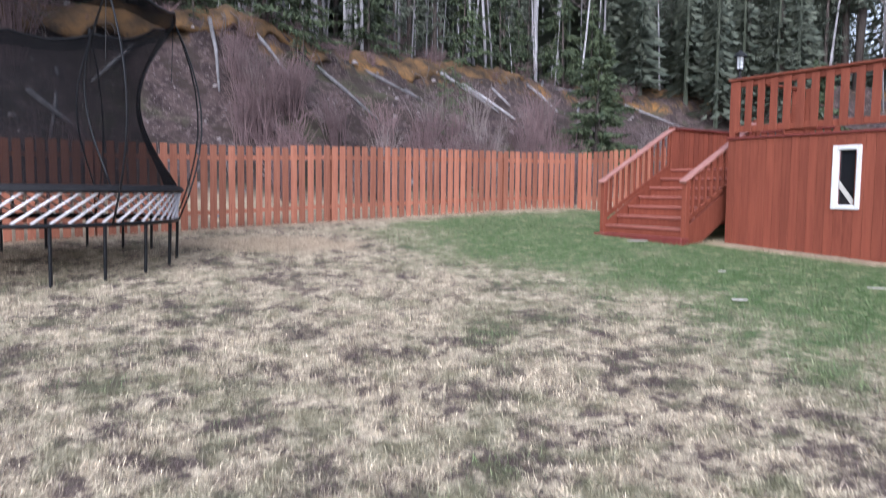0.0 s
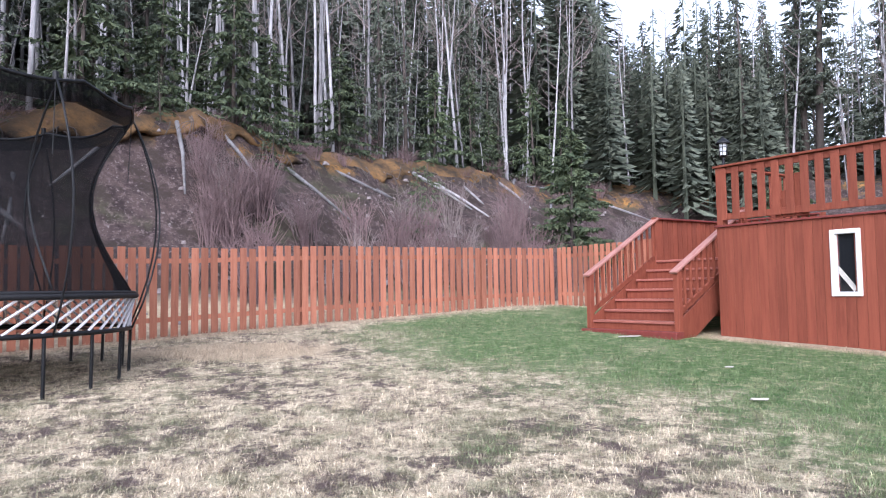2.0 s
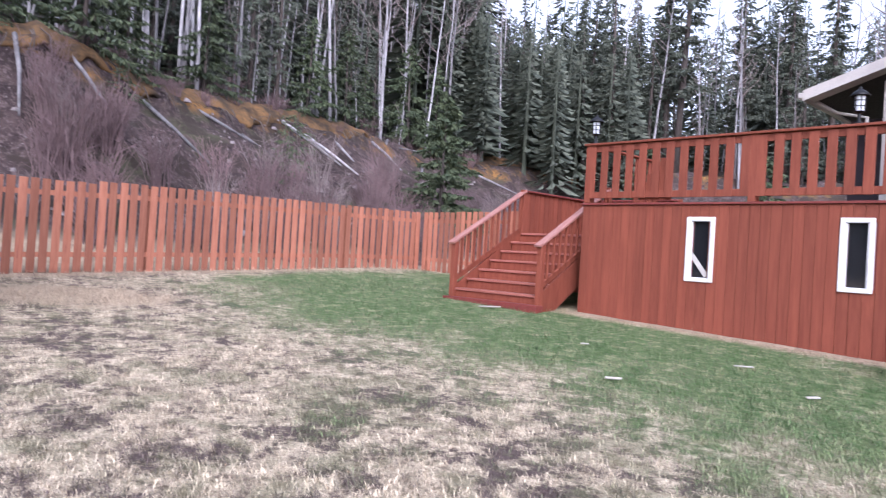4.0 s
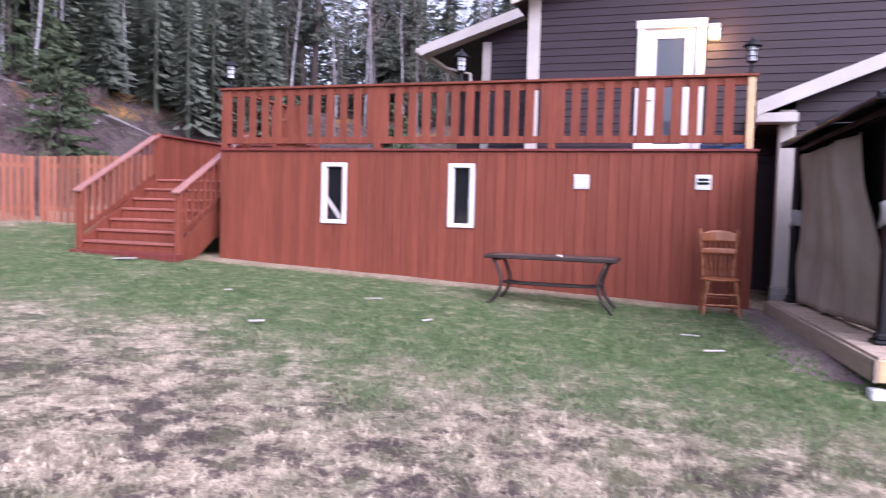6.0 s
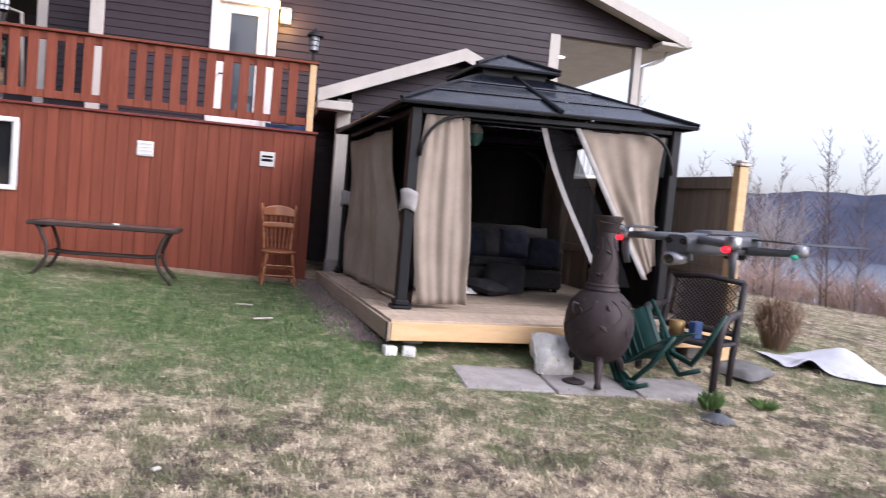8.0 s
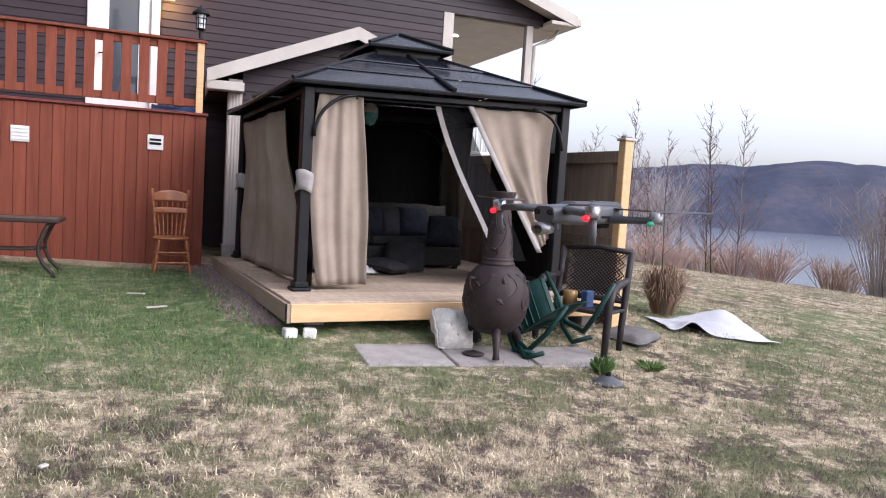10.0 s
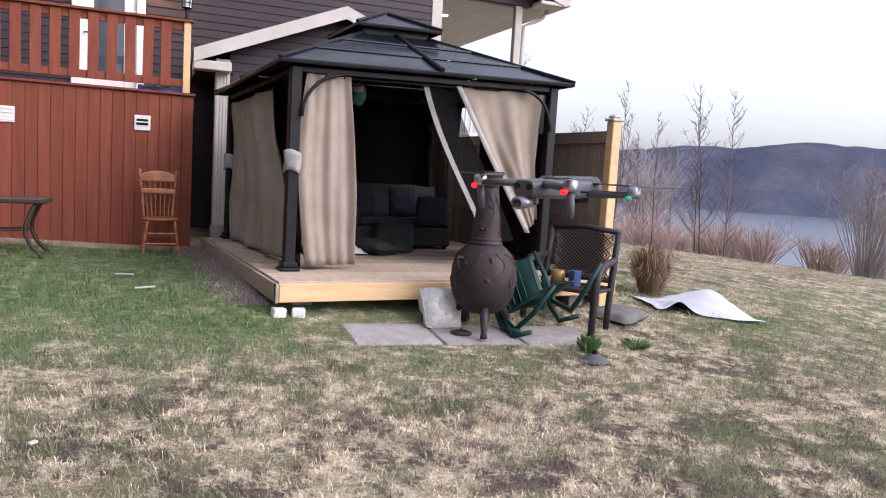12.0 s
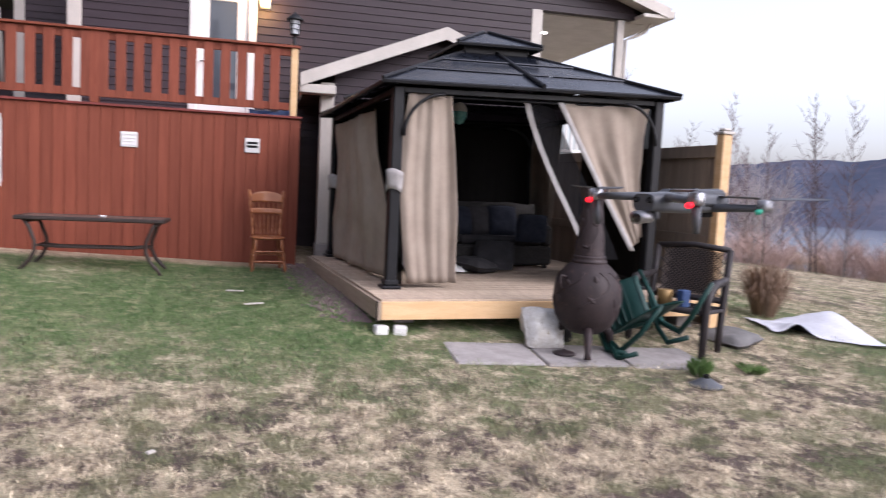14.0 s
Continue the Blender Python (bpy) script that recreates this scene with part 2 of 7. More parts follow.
def foliage(name, c1, c2, vary=0.25):
    mat, nt, bsdf = nodes_of(name)
    geo = nt.nodes.new("ShaderNodeNewGeometry")
    info = nt.nodes.new("ShaderNodeObjectInfo")
    col = blend(nt, geo.outputs["Random Per Island"], c1, c2)
    hs = node(nt, "ShaderNodeHueSaturation")
    nt.links.new(span(nt, info.outputs["Random"], 0, 1, 1 - vary, 1 + vary), hs.inputs["Value"])
    nt.links.new(col, hs.inputs["Color"])
    nt.links.new(hs.outputs[0], bsdf.inputs["Base Color"])
    bsdf.inputs["Roughness"].default_value = 0.75
    return mat


NEEDLE = foliage("spruce_needles", (0.042, 0.054, 0.038), (0.105, 0.116, 0.082))
NEEDLE_LIGHT = foliage("young_spruce_needles", (0.03, 0.048, 0.022), (0.08, 0.1, 0.045), 0.15)
TUFT = foliage("dry_tuft", (0.27, 0.175, 0.115), (0.13, 0.085, 0.058), 0.1)
REED = foliage("dry_grass", (0.42, 0.3, 0.22), (0.28, 0.19, 0.145), 0.15)
GREENBLADE = foliage("green_blades", (0.07, 0.14, 0.03), (0.11, 0.19, 0.05), 0.1)


def lawn_colour(nt, vec, pick=None):
    """Colour of the lawn by place: dead straw, moss brown, fresh green towards the deck, bare soil on the bank."""
    sep = nt.nodes.new("ShaderNodeSeparateXYZ")
    nt.links.new(vec, sep.inputs[0])
    x, y, z = sep.outputs
    big = noise_node(nt, vec, 0.5, 5, 0.6)
    mid = noise_node(nt, vec, 1.9, 6, 0.68)
    small = noise_node(nt, vec, 7.0, 5, 0.72)
    tuft = noise_node(nt, vec, 26.0, 3, 0.65)
    straw = blend(nt, span(nt, small, 0.36, 0.6), (0.72, 0.61, 0.44), (0.34, 0.275, 0.195))
    straw = blend(nt, span(nt, tuft, 0.5, 0.68, 0, 0.7), straw, (0.17, 0.125, 0.09))
    straw = blend(nt, span(nt, mid, 0.52, 0.62, 0, 0.8), straw, (0.17, 0.13, 0.10))
    soil = blend(nt, span(nt, small, 0.4, 0.6), (0.07, 0.046, 0.045), (0.13, 0.095, 0.085))
    col = blend(nt, span(nt, calc(nt, "ADD", calc(nt, "MULTIPLY", mid, 0.42), calc(nt, "MULTIPLY", small, 0.58)), 0.503, 0.553, 0, 0.95), straw, soil)
    green = blend(nt, span(nt, small, 0.38, 0.62), (0.068, 0.132, 0.04), (0.165, 0.21, 0.09))
    green = blend(nt, span(nt, tuft, 0.5, 0.7, 0, 0.6), green, (0.045, 0.065, 0.03))
    fleck = noise_node(nt, vec, 4.3, 6, 0.75)
    green = blend(nt, span(nt, fleck, 0.5, 0.65, 0, 0.8), green, (0.34, 0.325, 0.19))
    olive = blend(nt, span(nt, small, 0.4, 0.62), (0.085, 0.105, 0.045), (0.20, 0.205, 0.10))
    weave_in = calc(nt, "ADD", calc(nt, "MULTIPLY", noise_node(nt, vec, 3.1, 6, 0.75), 0.75), calc(nt, "MULTIPLY", big, 0.25))
    col = blend(nt, calc(nt, "MULTIPLY", span(nt, weave_in, 0.47, 0.57, 0, 0.75), span(nt, x, -3.5, 0.5, 0.6, 1.0)), col, olive)
    # fresh grass lies in a belt before the deck, thinner elsewhere
    belt = calc(nt, "ADD", calc(nt, "MULTIPLY", x, 0.10), y)
    belt = span(nt, belt, 3.0, 7.2)
    belt = calc(nt, "MULTIPLY", belt, span(nt, x, -14.7, -12.6))
    belt = calc(nt, "MULTIPLY", belt, span(nt, x, 3.2, 0.8, 0.35, 1.0))
    belt = calc(nt, "MULTIPLY", belt, calc(nt, "MAXIMUM", span(nt, y, 9.95, 9.6), span(nt, x, -7.2, -7.8)))
    patch = calc(nt, "ADD", calc(nt, "MULTIPLY", belt, 0.36), calc(nt, "MULTIPLY", big, 0.6))
    patch = calc(nt, "ADD", patch, calc(nt, "MULTIPLY", mid, 0.62))
    patch = calc(nt, "ADD", patch, calc(nt, "MULTIPLY", small, 0.4))
    patch = calc(nt, "SUBTRACT", patch, calc(nt, "MULTIPLY", span(nt, belt, 0.3, 0.0), 0.08))
    if pick is not None:
        patch = calc(nt, "ADD", patch, calc(nt, "MULTIPLY", calc(nt, "SUBTRACT", pick, 0.5), 0.35))
    col = blend(nt, span(nt, patch, 0.86, 1.12), col, green)
    # worn dry strip beside the trampoline
    px, py = calc(nt, "ADD", x, 11.7), calc(nt, "SUBTRACT", y, 3.7)
    dx = calc(nt, "ADD", calc(nt, "MULTIPLY", px, 0.37), calc(nt, "MULTIPLY", py, 0.33))
    dy = calc(nt, "SUBTRACT", calc(nt, "MULTIPLY", py, 0.68), calc(nt, "MULTIPLY", px, 0.6))
    ring = calc(nt, "ADD", calc(nt, "MULTIPLY", dx, dx), calc(nt, "MULTIPLY", dy, dy))
    ring = calc(nt, "ADD", ring, calc(nt, "MULTIPLY", calc(nt, "SUBTRACT", mid, 0.5), 2.5))
    col = blend(nt, span(nt, ring, 1.1, 0.4, 0, 0.85), col, (0.46, 0.36, 0.25))
    # dead thatch along the foot of the deck wall and the fence
    edge = calc(nt, "MAXIMUM", calc(nt, "MULTIPLY", span(nt, y, 9.6, 9.95), calc(nt, "MULTIPLY", span(nt, x, 1.2, 0.6), span(nt, x, -8.2, -7.6))), span(nt, x, -13.9, -14.35))
    col = blend(nt, calc(nt, "MULTIPLY", edge, 0.7), col, (0.42, 0.32, 0.22))
    return col, (x, y, z, big, mid, small)


def ground_material():
    mat, nt, bsdf = nodes_of("lawn_and_bank")
    vec = nt.nodes.new("ShaderNodeNewGeometry").outputs["Position"]
    col, (x, y, z, big, mid, small) = lawn_colour(nt, vec)
    earth = blend(nt, span(nt, mid, 0.35, 0.62), (0.036, 0.025, 0.025), (0.088, 0.062, 0.058))
    earth = blend(nt, span(nt, small, 0.5, 0.64, 0, 0.75), earth, (0.17, 0.13, 0.125))
    earth = blend(nt, span(nt, noise_node(nt, vec, 22, 4, 0.7), 0.56, 0.68, 0, 0.8), earth, (0.025, 0.018, 0.018))
    earth = blend(nt, span(nt, noise_node(nt, vec, 13, 3, 0.6), 0.64, 0.7, 0, 0.7), earth, (0.3, 0.26, 0.25))
    earth = blend(nt, span(nt, big, 0.52, 0.66, 0, 0.7), earth, (0.065, 0.068, 0.035))
    moss = blend(nt, span(nt, mid, 0.4, 0.6), (0.38, 0.185, 0.05), (0.09, 0.06, 0.033))
    wild = blend(nt, calc(nt, "MULTIPLY", span(nt, z, 5.3, 5.8), span(nt, calc(nt, "ADD", calc(nt, "MULTIPLY", big, 0.5), calc(nt, "MULTIPLY", mid, 0.5)), 0.5, 0.55)), earth, moss)
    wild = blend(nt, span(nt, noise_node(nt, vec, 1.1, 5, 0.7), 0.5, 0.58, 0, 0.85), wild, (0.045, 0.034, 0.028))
    # Understory shade is put into the forest floor colour, darker with height.
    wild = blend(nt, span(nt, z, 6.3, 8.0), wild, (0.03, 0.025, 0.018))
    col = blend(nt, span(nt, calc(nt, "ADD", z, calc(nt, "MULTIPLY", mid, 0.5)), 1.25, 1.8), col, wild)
    nt.links.new(col, bsdf.inputs["Base Color"])
    bsdf.inputs["Roughness"].default_value = 0.95
    bsdf.inputs["Specular IOR Level"].default_value = 0.2
    bp = node(nt, "ShaderNodeBump", Strength=0.9, Distance=0.05)
    nt.links.new(calc(nt, "ADD", small, noise_node(nt, vec, 45, 4, 0.7)), bp.inputs["Height"])
    nt.links.new(bp.outputs[0], bsdf.inputs["Normal"])
    return mat


def blade_material():
    mat, nt, bsdf = nodes_of("grass_blade")
    geo = nt.nodes.new("ShaderNodeNewGeometry")
    pick = geo.outputs["Random Per Island"]
    col, _ = lawn_colour(nt, geo.outputs["Position"], pick)
    hs = node(nt, "ShaderNodeHueSaturation")
    nt.links.new(span(nt, pick, 0, 1, 0.5, 1.35), hs.inputs["Value"])
    nt.links.new(col, hs.inputs["Color"])
    nt.links.new(hs.outputs[0], bsdf.inputs["Base Color"])
    bsdf.inputs["Roughness"].default_value = 0.85
    return mat


def glass(name, tint=(0.03, 0.035, 0.04), rough=0.05):
    mat, nt, bsdf = nodes_of(name)
    bsdf.inputs["Base Color"].default_value = (*tint, 1)
    bsdf.inputs["Roughness"].default_value = rough
    bsdf.inputs["Specular IOR Level"].default_value = 0.6
    return mat


def lit(name, colour, power):
    mat, nt, bsdf = nodes_of(name)
    bsdf.inputs["Base Color"].default_value = (*colour, 1)
    bsdf.inputs["Emission Color"].default_value = (*colour, 1)
    bsdf.inputs["Emission Strength"].default_value = power
    return mat


DARKGLASS = glass("dark_window_glass", (0.012, 0.013, 0.015), 0.06)
DOORGLASS = glass("door_glass", (0.05, 0.06, 0.075), 0.03)

# ---------- ground: one sheet to the horizon ----------


def graded(lo, hi, fine_lo, fine_hi, step, grow=1.16):
    out = list(np.arange(fine_lo, fine_hi + 1e-6, step))
    s, v = step, fine_hi
    while v < hi:
        s *= grow
        v += s
        out.append(min(v, hi))
    s, v = step, fine_lo
    while v > lo:
        s *= grow
        v -= s
        out.insert(0, max(v, lo))
    return out


def build_ground():
    xs = graded(-2500, 2500, -34, 24, 0.5)
    ys = graded(-2500, 2500, -12, 42, 0.5)
    s = Shape()
    for x in xs:
        for y in ys:
            s.v.append((x, y, ground_z(x, y) + 0.018 * noise.noise((x * 1.3, y * 1.3, 0))))
    w = len(ys)
    s.f = [(i * w + j, (i + 1) * w + j, (i + 1) * w + j + 1, i * w + j + 1) for i in range(len(xs) - 1) for j in range(w - 1)]
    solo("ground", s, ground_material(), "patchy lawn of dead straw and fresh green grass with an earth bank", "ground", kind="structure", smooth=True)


build_ground()


def build_lake():
    mat, nt, bsdf = nodes_of("lake_water")
    vec = nt.nodes.new("ShaderNodeNewGeometry").outputs["Position"]
    bsdf.inputs["Base Color"].default_value = (0.10, 0.12, 0.16, 1)
    bsdf.inputs["Roughness"].default_value = 0.22
    bp = node(nt, "ShaderNodeBump", Strength=0.25, Distance=0.3)
    nt.links.new(noise_node(nt, vec, 0.4, 3), bp.inputs["Height"])
    nt.links.new(bp.outputs[0], bsdf.inputs["Normal"])
    s = Shape().add([(60, 40, -19.8), (2300, -900, -19.8), (2300, 1900, -19.8), (60, 1900, -19.8)], [(0, 1, 2, 3)])
    solo("water", s, mat, "calm grey-blue lake below the lawn", "water", kind="structure")


build_lake()


def build_hills():
    mat, nt, bsdf = nodes_of("hazed_wooded_hill")
    vec = nt.nodes.new("ShaderNodeNewGeometry").outputs["Position"]
    # Distance haze is mixed into the hill colours as blue-grey.
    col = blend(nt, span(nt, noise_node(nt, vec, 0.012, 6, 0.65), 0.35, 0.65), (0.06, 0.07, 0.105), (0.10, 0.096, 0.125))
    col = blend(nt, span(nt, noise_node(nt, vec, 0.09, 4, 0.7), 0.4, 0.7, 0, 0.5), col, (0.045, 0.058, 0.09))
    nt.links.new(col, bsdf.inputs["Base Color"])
    bsdf.inputs["Roughness"].default_value = 1.0
    bsdf.inputs["Specular IOR Level"].default_value = 0.0
    s = Shape()
    na, nr = 200, 16
    for i in range(na + 1):
        az = radians(14 + 100 * i / na)
        deg = math.degrees(az)
        top = 50 + 15 * sstep(33, 40, deg) + 12 * sstep(42, 48, deg) - 12 * sstep(50, 60, deg)
        top += 7 * noise.noise((deg * 0.16, 0.3, 0)) + 2.2 * noise.noise((deg * 0.9, 1.3, 0)) + 0.8 * noise.noise((deg * 6, 2.3, 0))
        for j in range(nr + 1):
            v = j / nr
            r = 880 + 330 * v + 25 * noise.noise((deg * 0.2, v * 3, 4))
            z = -20 + (top + 20) * math.sin(v * math.pi / 2) + 6 * noise.noise((deg * 0.5, v * 5, 9)) * v * (1 - v) * 3
            s.v.append((r * math.sin(az), r * math.cos(az), z))
    w = nr + 1
    s.f = [(i * w + j, i * w + j + 1, (i + 1) * w + j + 1, (i + 1) * w + j) for i in range(na) for j in range(nr)]
    solo("backdrop", s, mat, "wooded hills across the lake, tinted blue-grey for haze", "hills", kind="structure", smooth=True)


build_hills()

# ---------- deck ----------
DY = 10.2          # face of the deck wall
DX0, DX1 = -7.33, 0.67
DZ = 2.34          # deck floor
RAIL_TOP = 3.31


def lawn_at(x, y):
    return ground_z(x, y)


def build_deck():
    deck = thing("deck", "raised wooden deck with a red-stained board skirt and slatted railing", "deck", kind="structure")
    # skirt: backing and single boards
    s = Shape()
    s.box((DX0 + 0.02, DY + 0.03, -0.2), (-5.42, DY + 0.09, DZ - 0.05))
    s.box((-5.18, DY + 0.03, -0.2), (-3.38, DY + 0.09, DZ - 0.05))
    s.box((-3.14, DY + 0.03, -0.2), (DX1 - 0.02, DY + 0.09, DZ - 0.05))
    for x0 in (-5.42, -3.38):
        s.box((x0, DY + 0.03, -0.2), (x0 + 0.24, DY + 0.09, 1.24))
        s.box((x0, DY + 0.03, 2.1), (x0 + 0.24, DY + 0.09, DZ - 0.05))
    part("skirt_backing", s, RED_DARK, deck)
    pitch = (DX1 - DX0) / 56
    full = Shape().box((0.002, 0, 0), (pitch - 0.002, 0.028, 1), bevel=0.004).mesh("skirt_board", RED)
    holes = [(-5.42, -5.18, 1.26, 2.08), (-3.38, -3.14, 1.26, 2.08)]
    for i in range(56):
        x = DX0 + i * pitch
        z0 = lawn_at(x, DY) - 0.12
        spans = [(z0, DZ - 0.03)]
        for a, b, lo, hi in holes:
            if x + pitch > a + 0.02 and x < b - 0.02:
                spans = [(z0, lo), (hi, DZ - 0.03)]
        for lo, hi in spans:
            part("skirt_board", full, RED, deck, m=Matrix.Translation((x, DY, lo)) @ Matrix.Diagonal((1, 1, hi - lo, 1)))
    # side skirts, floor, cap
    side = Shape().box((0, 0.003, 0), (0.028, 0.14, 1), bevel=0.004).mesh("skirt_board", RED)
    for x in (DX0 + 0.001, DX1 - 0.029):
        for j in range(17):
            y = DY + 0.032 + j * 0.143
            z0 = lawn_at(x, y) - 0.1
            part("skirt_board", side, RED, deck, m=Matrix.Translation((x, y, z0)) @ Matrix.Diagonal((1, 1, DZ - 0.03 - z0, 1)))
    plank = Shape().box((0, 0.003, 0), (DX1 - DX0, 0.137, 0.035), bevel=0.004).mesh("deck_plank", RED_FLOOR)
    for j in range(17):
        part("deck_plank", plank, RED_FLOOR, deck, m=Matrix.Translation((DX0, DY + 0.04 + j * 0.141, DZ - 0.03)))
    part("cap_board", Shape().box((DX0 - 0.02, DY - 0.035, DZ - 0.028), (DX1 + 0.02, DY + 0.035, DZ + 0.006), bevel=0.006), RED_DARK, deck)
    # railing along the front
    y = DY + 0.05
    part("top_rail", Shape().box((DX0 - 0.03, y - 0.07, RAIL_TOP - 0.035), (DX1 - 0.02, y + 0.07, RAIL_TOP), bevel=0.006), RED, deck)
    part("upper_rail", Shape().box((DX0, y - 0.012, RAIL_TOP - 0.14), (DX1 - 0.06, y + 0.026, RAIL_TOP - 0.037), bevel=0.004), RED, deck)
    part("lower_rail", Shape().box((DX0, y - 0.012, DZ + 0.09), (DX1 - 0.06, y + 0.026, DZ + 0.19), bevel=0.004), RED, deck)
    posts = (-7.28, -4.614, -1.985)
    post = Shape().box((-0.045, -0.045, 0), (0.045, 0.045, RAIL_TOP - DZ - 0.04), bevel=0.006).mesh("rail_post", RED)
    for px in posts:
        part("rail_post", post, RED, deck, m=Matrix.Translation((px, y + 0.075, DZ)))
        part("rail_post", Shape().box((-0.052, -0.035, 0), (0.052, -0.013, RAIL_TOP - DZ - 0.04), bevel=0.004), RED, deck, m=Matrix.Translation((px, y, DZ + 0.012)))
    part("corner_post", Shape().box((-0.045, -0.045, 0), (0.045, 0.045, RAIL_TOP - DZ - 0.04), bevel=0.006), PINE, deck, "unpainted pine corner post", m=Matrix.Translation((DX1 - 0.1, y, DZ + 0.008)))
    picket = Shape().box((-0.063, -0.034, 0), (0.063, -0.014, RAIL_TOP - DZ - 0.13), bevel=0.004).mesh("picket", RED)
    for first_x, pitch_x, count in ((-7.215, 0.2262, 12), (-4.5, 0.219, 12), (-1.879, 0.2185, 11)):
        for k in range(count):
            part("picket", picket, RED, deck, m=Matrix.Translation((first_x + k * pitch_x, y, DZ + 0.085)) @ pose(0, 0, 0, 0, random.uniform(-0.4, 0.4)))
    # short boards with a slanting top behind the pickets
    s = Shape()
    for k, h in enumerate((0.28, 0.4, 0.52, 0.64, 0.7)):
        s.box((k * 0.105, 0, 0), (k * 0.105 + 0.1, 0.02, h), bevel=0.003)
    part("gate_panel", s, RED, deck, m=Matrix.Translation((-6.36, y + 0.03, DZ + 0.05)))
    # side railing to the house
    x = DX0 + 0.06
    part("side_top_rail", Shape().box((x - 0.06, y + 0.11, RAIL_TOP - 0.033), (x + 0.06, 12.5, RAIL_TOP - 0.002), bevel=0.006), RED, deck)
    side_picket = Shape().box((-0.012, -0.068, 0), (0.012, 0.068, RAIL_TOP - DZ - 0.13), bevel=0.004).mesh("picket", RED)
    yy = DY + 1.5
    while yy < 12.4:
        part("picket", side_picket, RED, deck, m=Matrix.Translation((x, yy, DZ + 0.085)))
        yy += 0.222
    part("side_lower_rail", Shape().box((x + 0.013, DY + 1.4, DZ + 0.09), (x + 0.05, 12.5, DZ + 0.19), bevel=0.004), RED, deck)
    return deck


build_deck()


def skirt_window(x0, x1, z0, z1):
    w = thing("window_1", "narrow white-framed window with dark glass in the red deck skirt", "window", "deck skirt windows", "structure", pose(x0, DY, z0))
    W, H, t = x1 - x0, z1 - z0, 0.064
    for n, lo, hi in (("window_frame", (0, -0.03, 0), (t, 0.04, H)), ("window_frame", (W - t, -0.03, 0), (W, 0.04, H)),
                      ("window_frame", (t, -0.028, 0), (W - t, 0.038, t)), ("window_frame", (t, -0.028, H - t), (W - t, 0.038, H))):
        part(n, Shape().box(lo, hi, bevel=0.008), WHITE, w)
    for n, lo, hi in (("sash", (t, 0.0, t), (t + 0.02, 0.03, H - t)), ("sash", (W - t - 0.02, 0.0, t), (W - t, 0.03, H - t))):
        part(n, Shape().box(lo, hi), WHITE, w)
    part("pane", Shape().box((t, 0.04, t), (W - t, 0.046, H - t)), DARKGLASS, w)
    return w


skirt_window(-5.51, -5.09, 1.205, 2.135)
skirt_window(-3.465, -3.07, 1.205, 2.135)
# pale brace that shows behind the first window
solo("brace_board", Shape().box((-0.035, 0, 0), (0.035, 0.005, 0.42), bevel=0.002, m=pose(-5.2, DY + 0.03, 1.29, 0, -38)), CREAM, "pale diagonal brace behind a skirt window", "board")

VENT = thing("wall_vent", "white square dryer vent with a dark slot on the deck skirt", "vent", m=pose(0.035, DY, 1.91))
part("plate", Shape().box((-0.1, -0.02, -0.1), (0.1, 0.0, 0.1), bevel=0.006), WHITE, VENT)
# Solid near-black block paints the shade inside the vent opening.
part("hood", Shape().box((-0.072, -0.03, -0.03), (0.072, -0.0205, 0.05), bevel=0.009), BLACK_SHADE, VENT, "near-black block for the shaded vent mouth")
part("louvre", Shape().box((-0.082, -0.042, 0.0), (0.082, -0.0195, 0.018), bevel=0.005), WHITE, VENT)
BOXP = thing("junction_plate", "white square cover plate with ribs on the deck skirt", "cover plate", m=pose(-1.545, DY, 1.895))
part("plate", Shape().box((-0.105, -0.02, -0.1), (0.105, 0.0, 0.1), bevel=0.006), WHITE, BOXP)
for k in range(4):
    part("rib", Shape().box((-0.095, -0.027, -0.075 + k * 0.045), (0.095, -0.019, -0.06 + k * 0.045), bevel=0.002), WHITE, BOXP)


# ---------- stairs ----------
WORNRAIL = surface("worn_handrail", (0.40, 0.21, 0.175), (0.30, 0.12, 0.095), 0.5, 4, (5, 1, 5), 0.2)


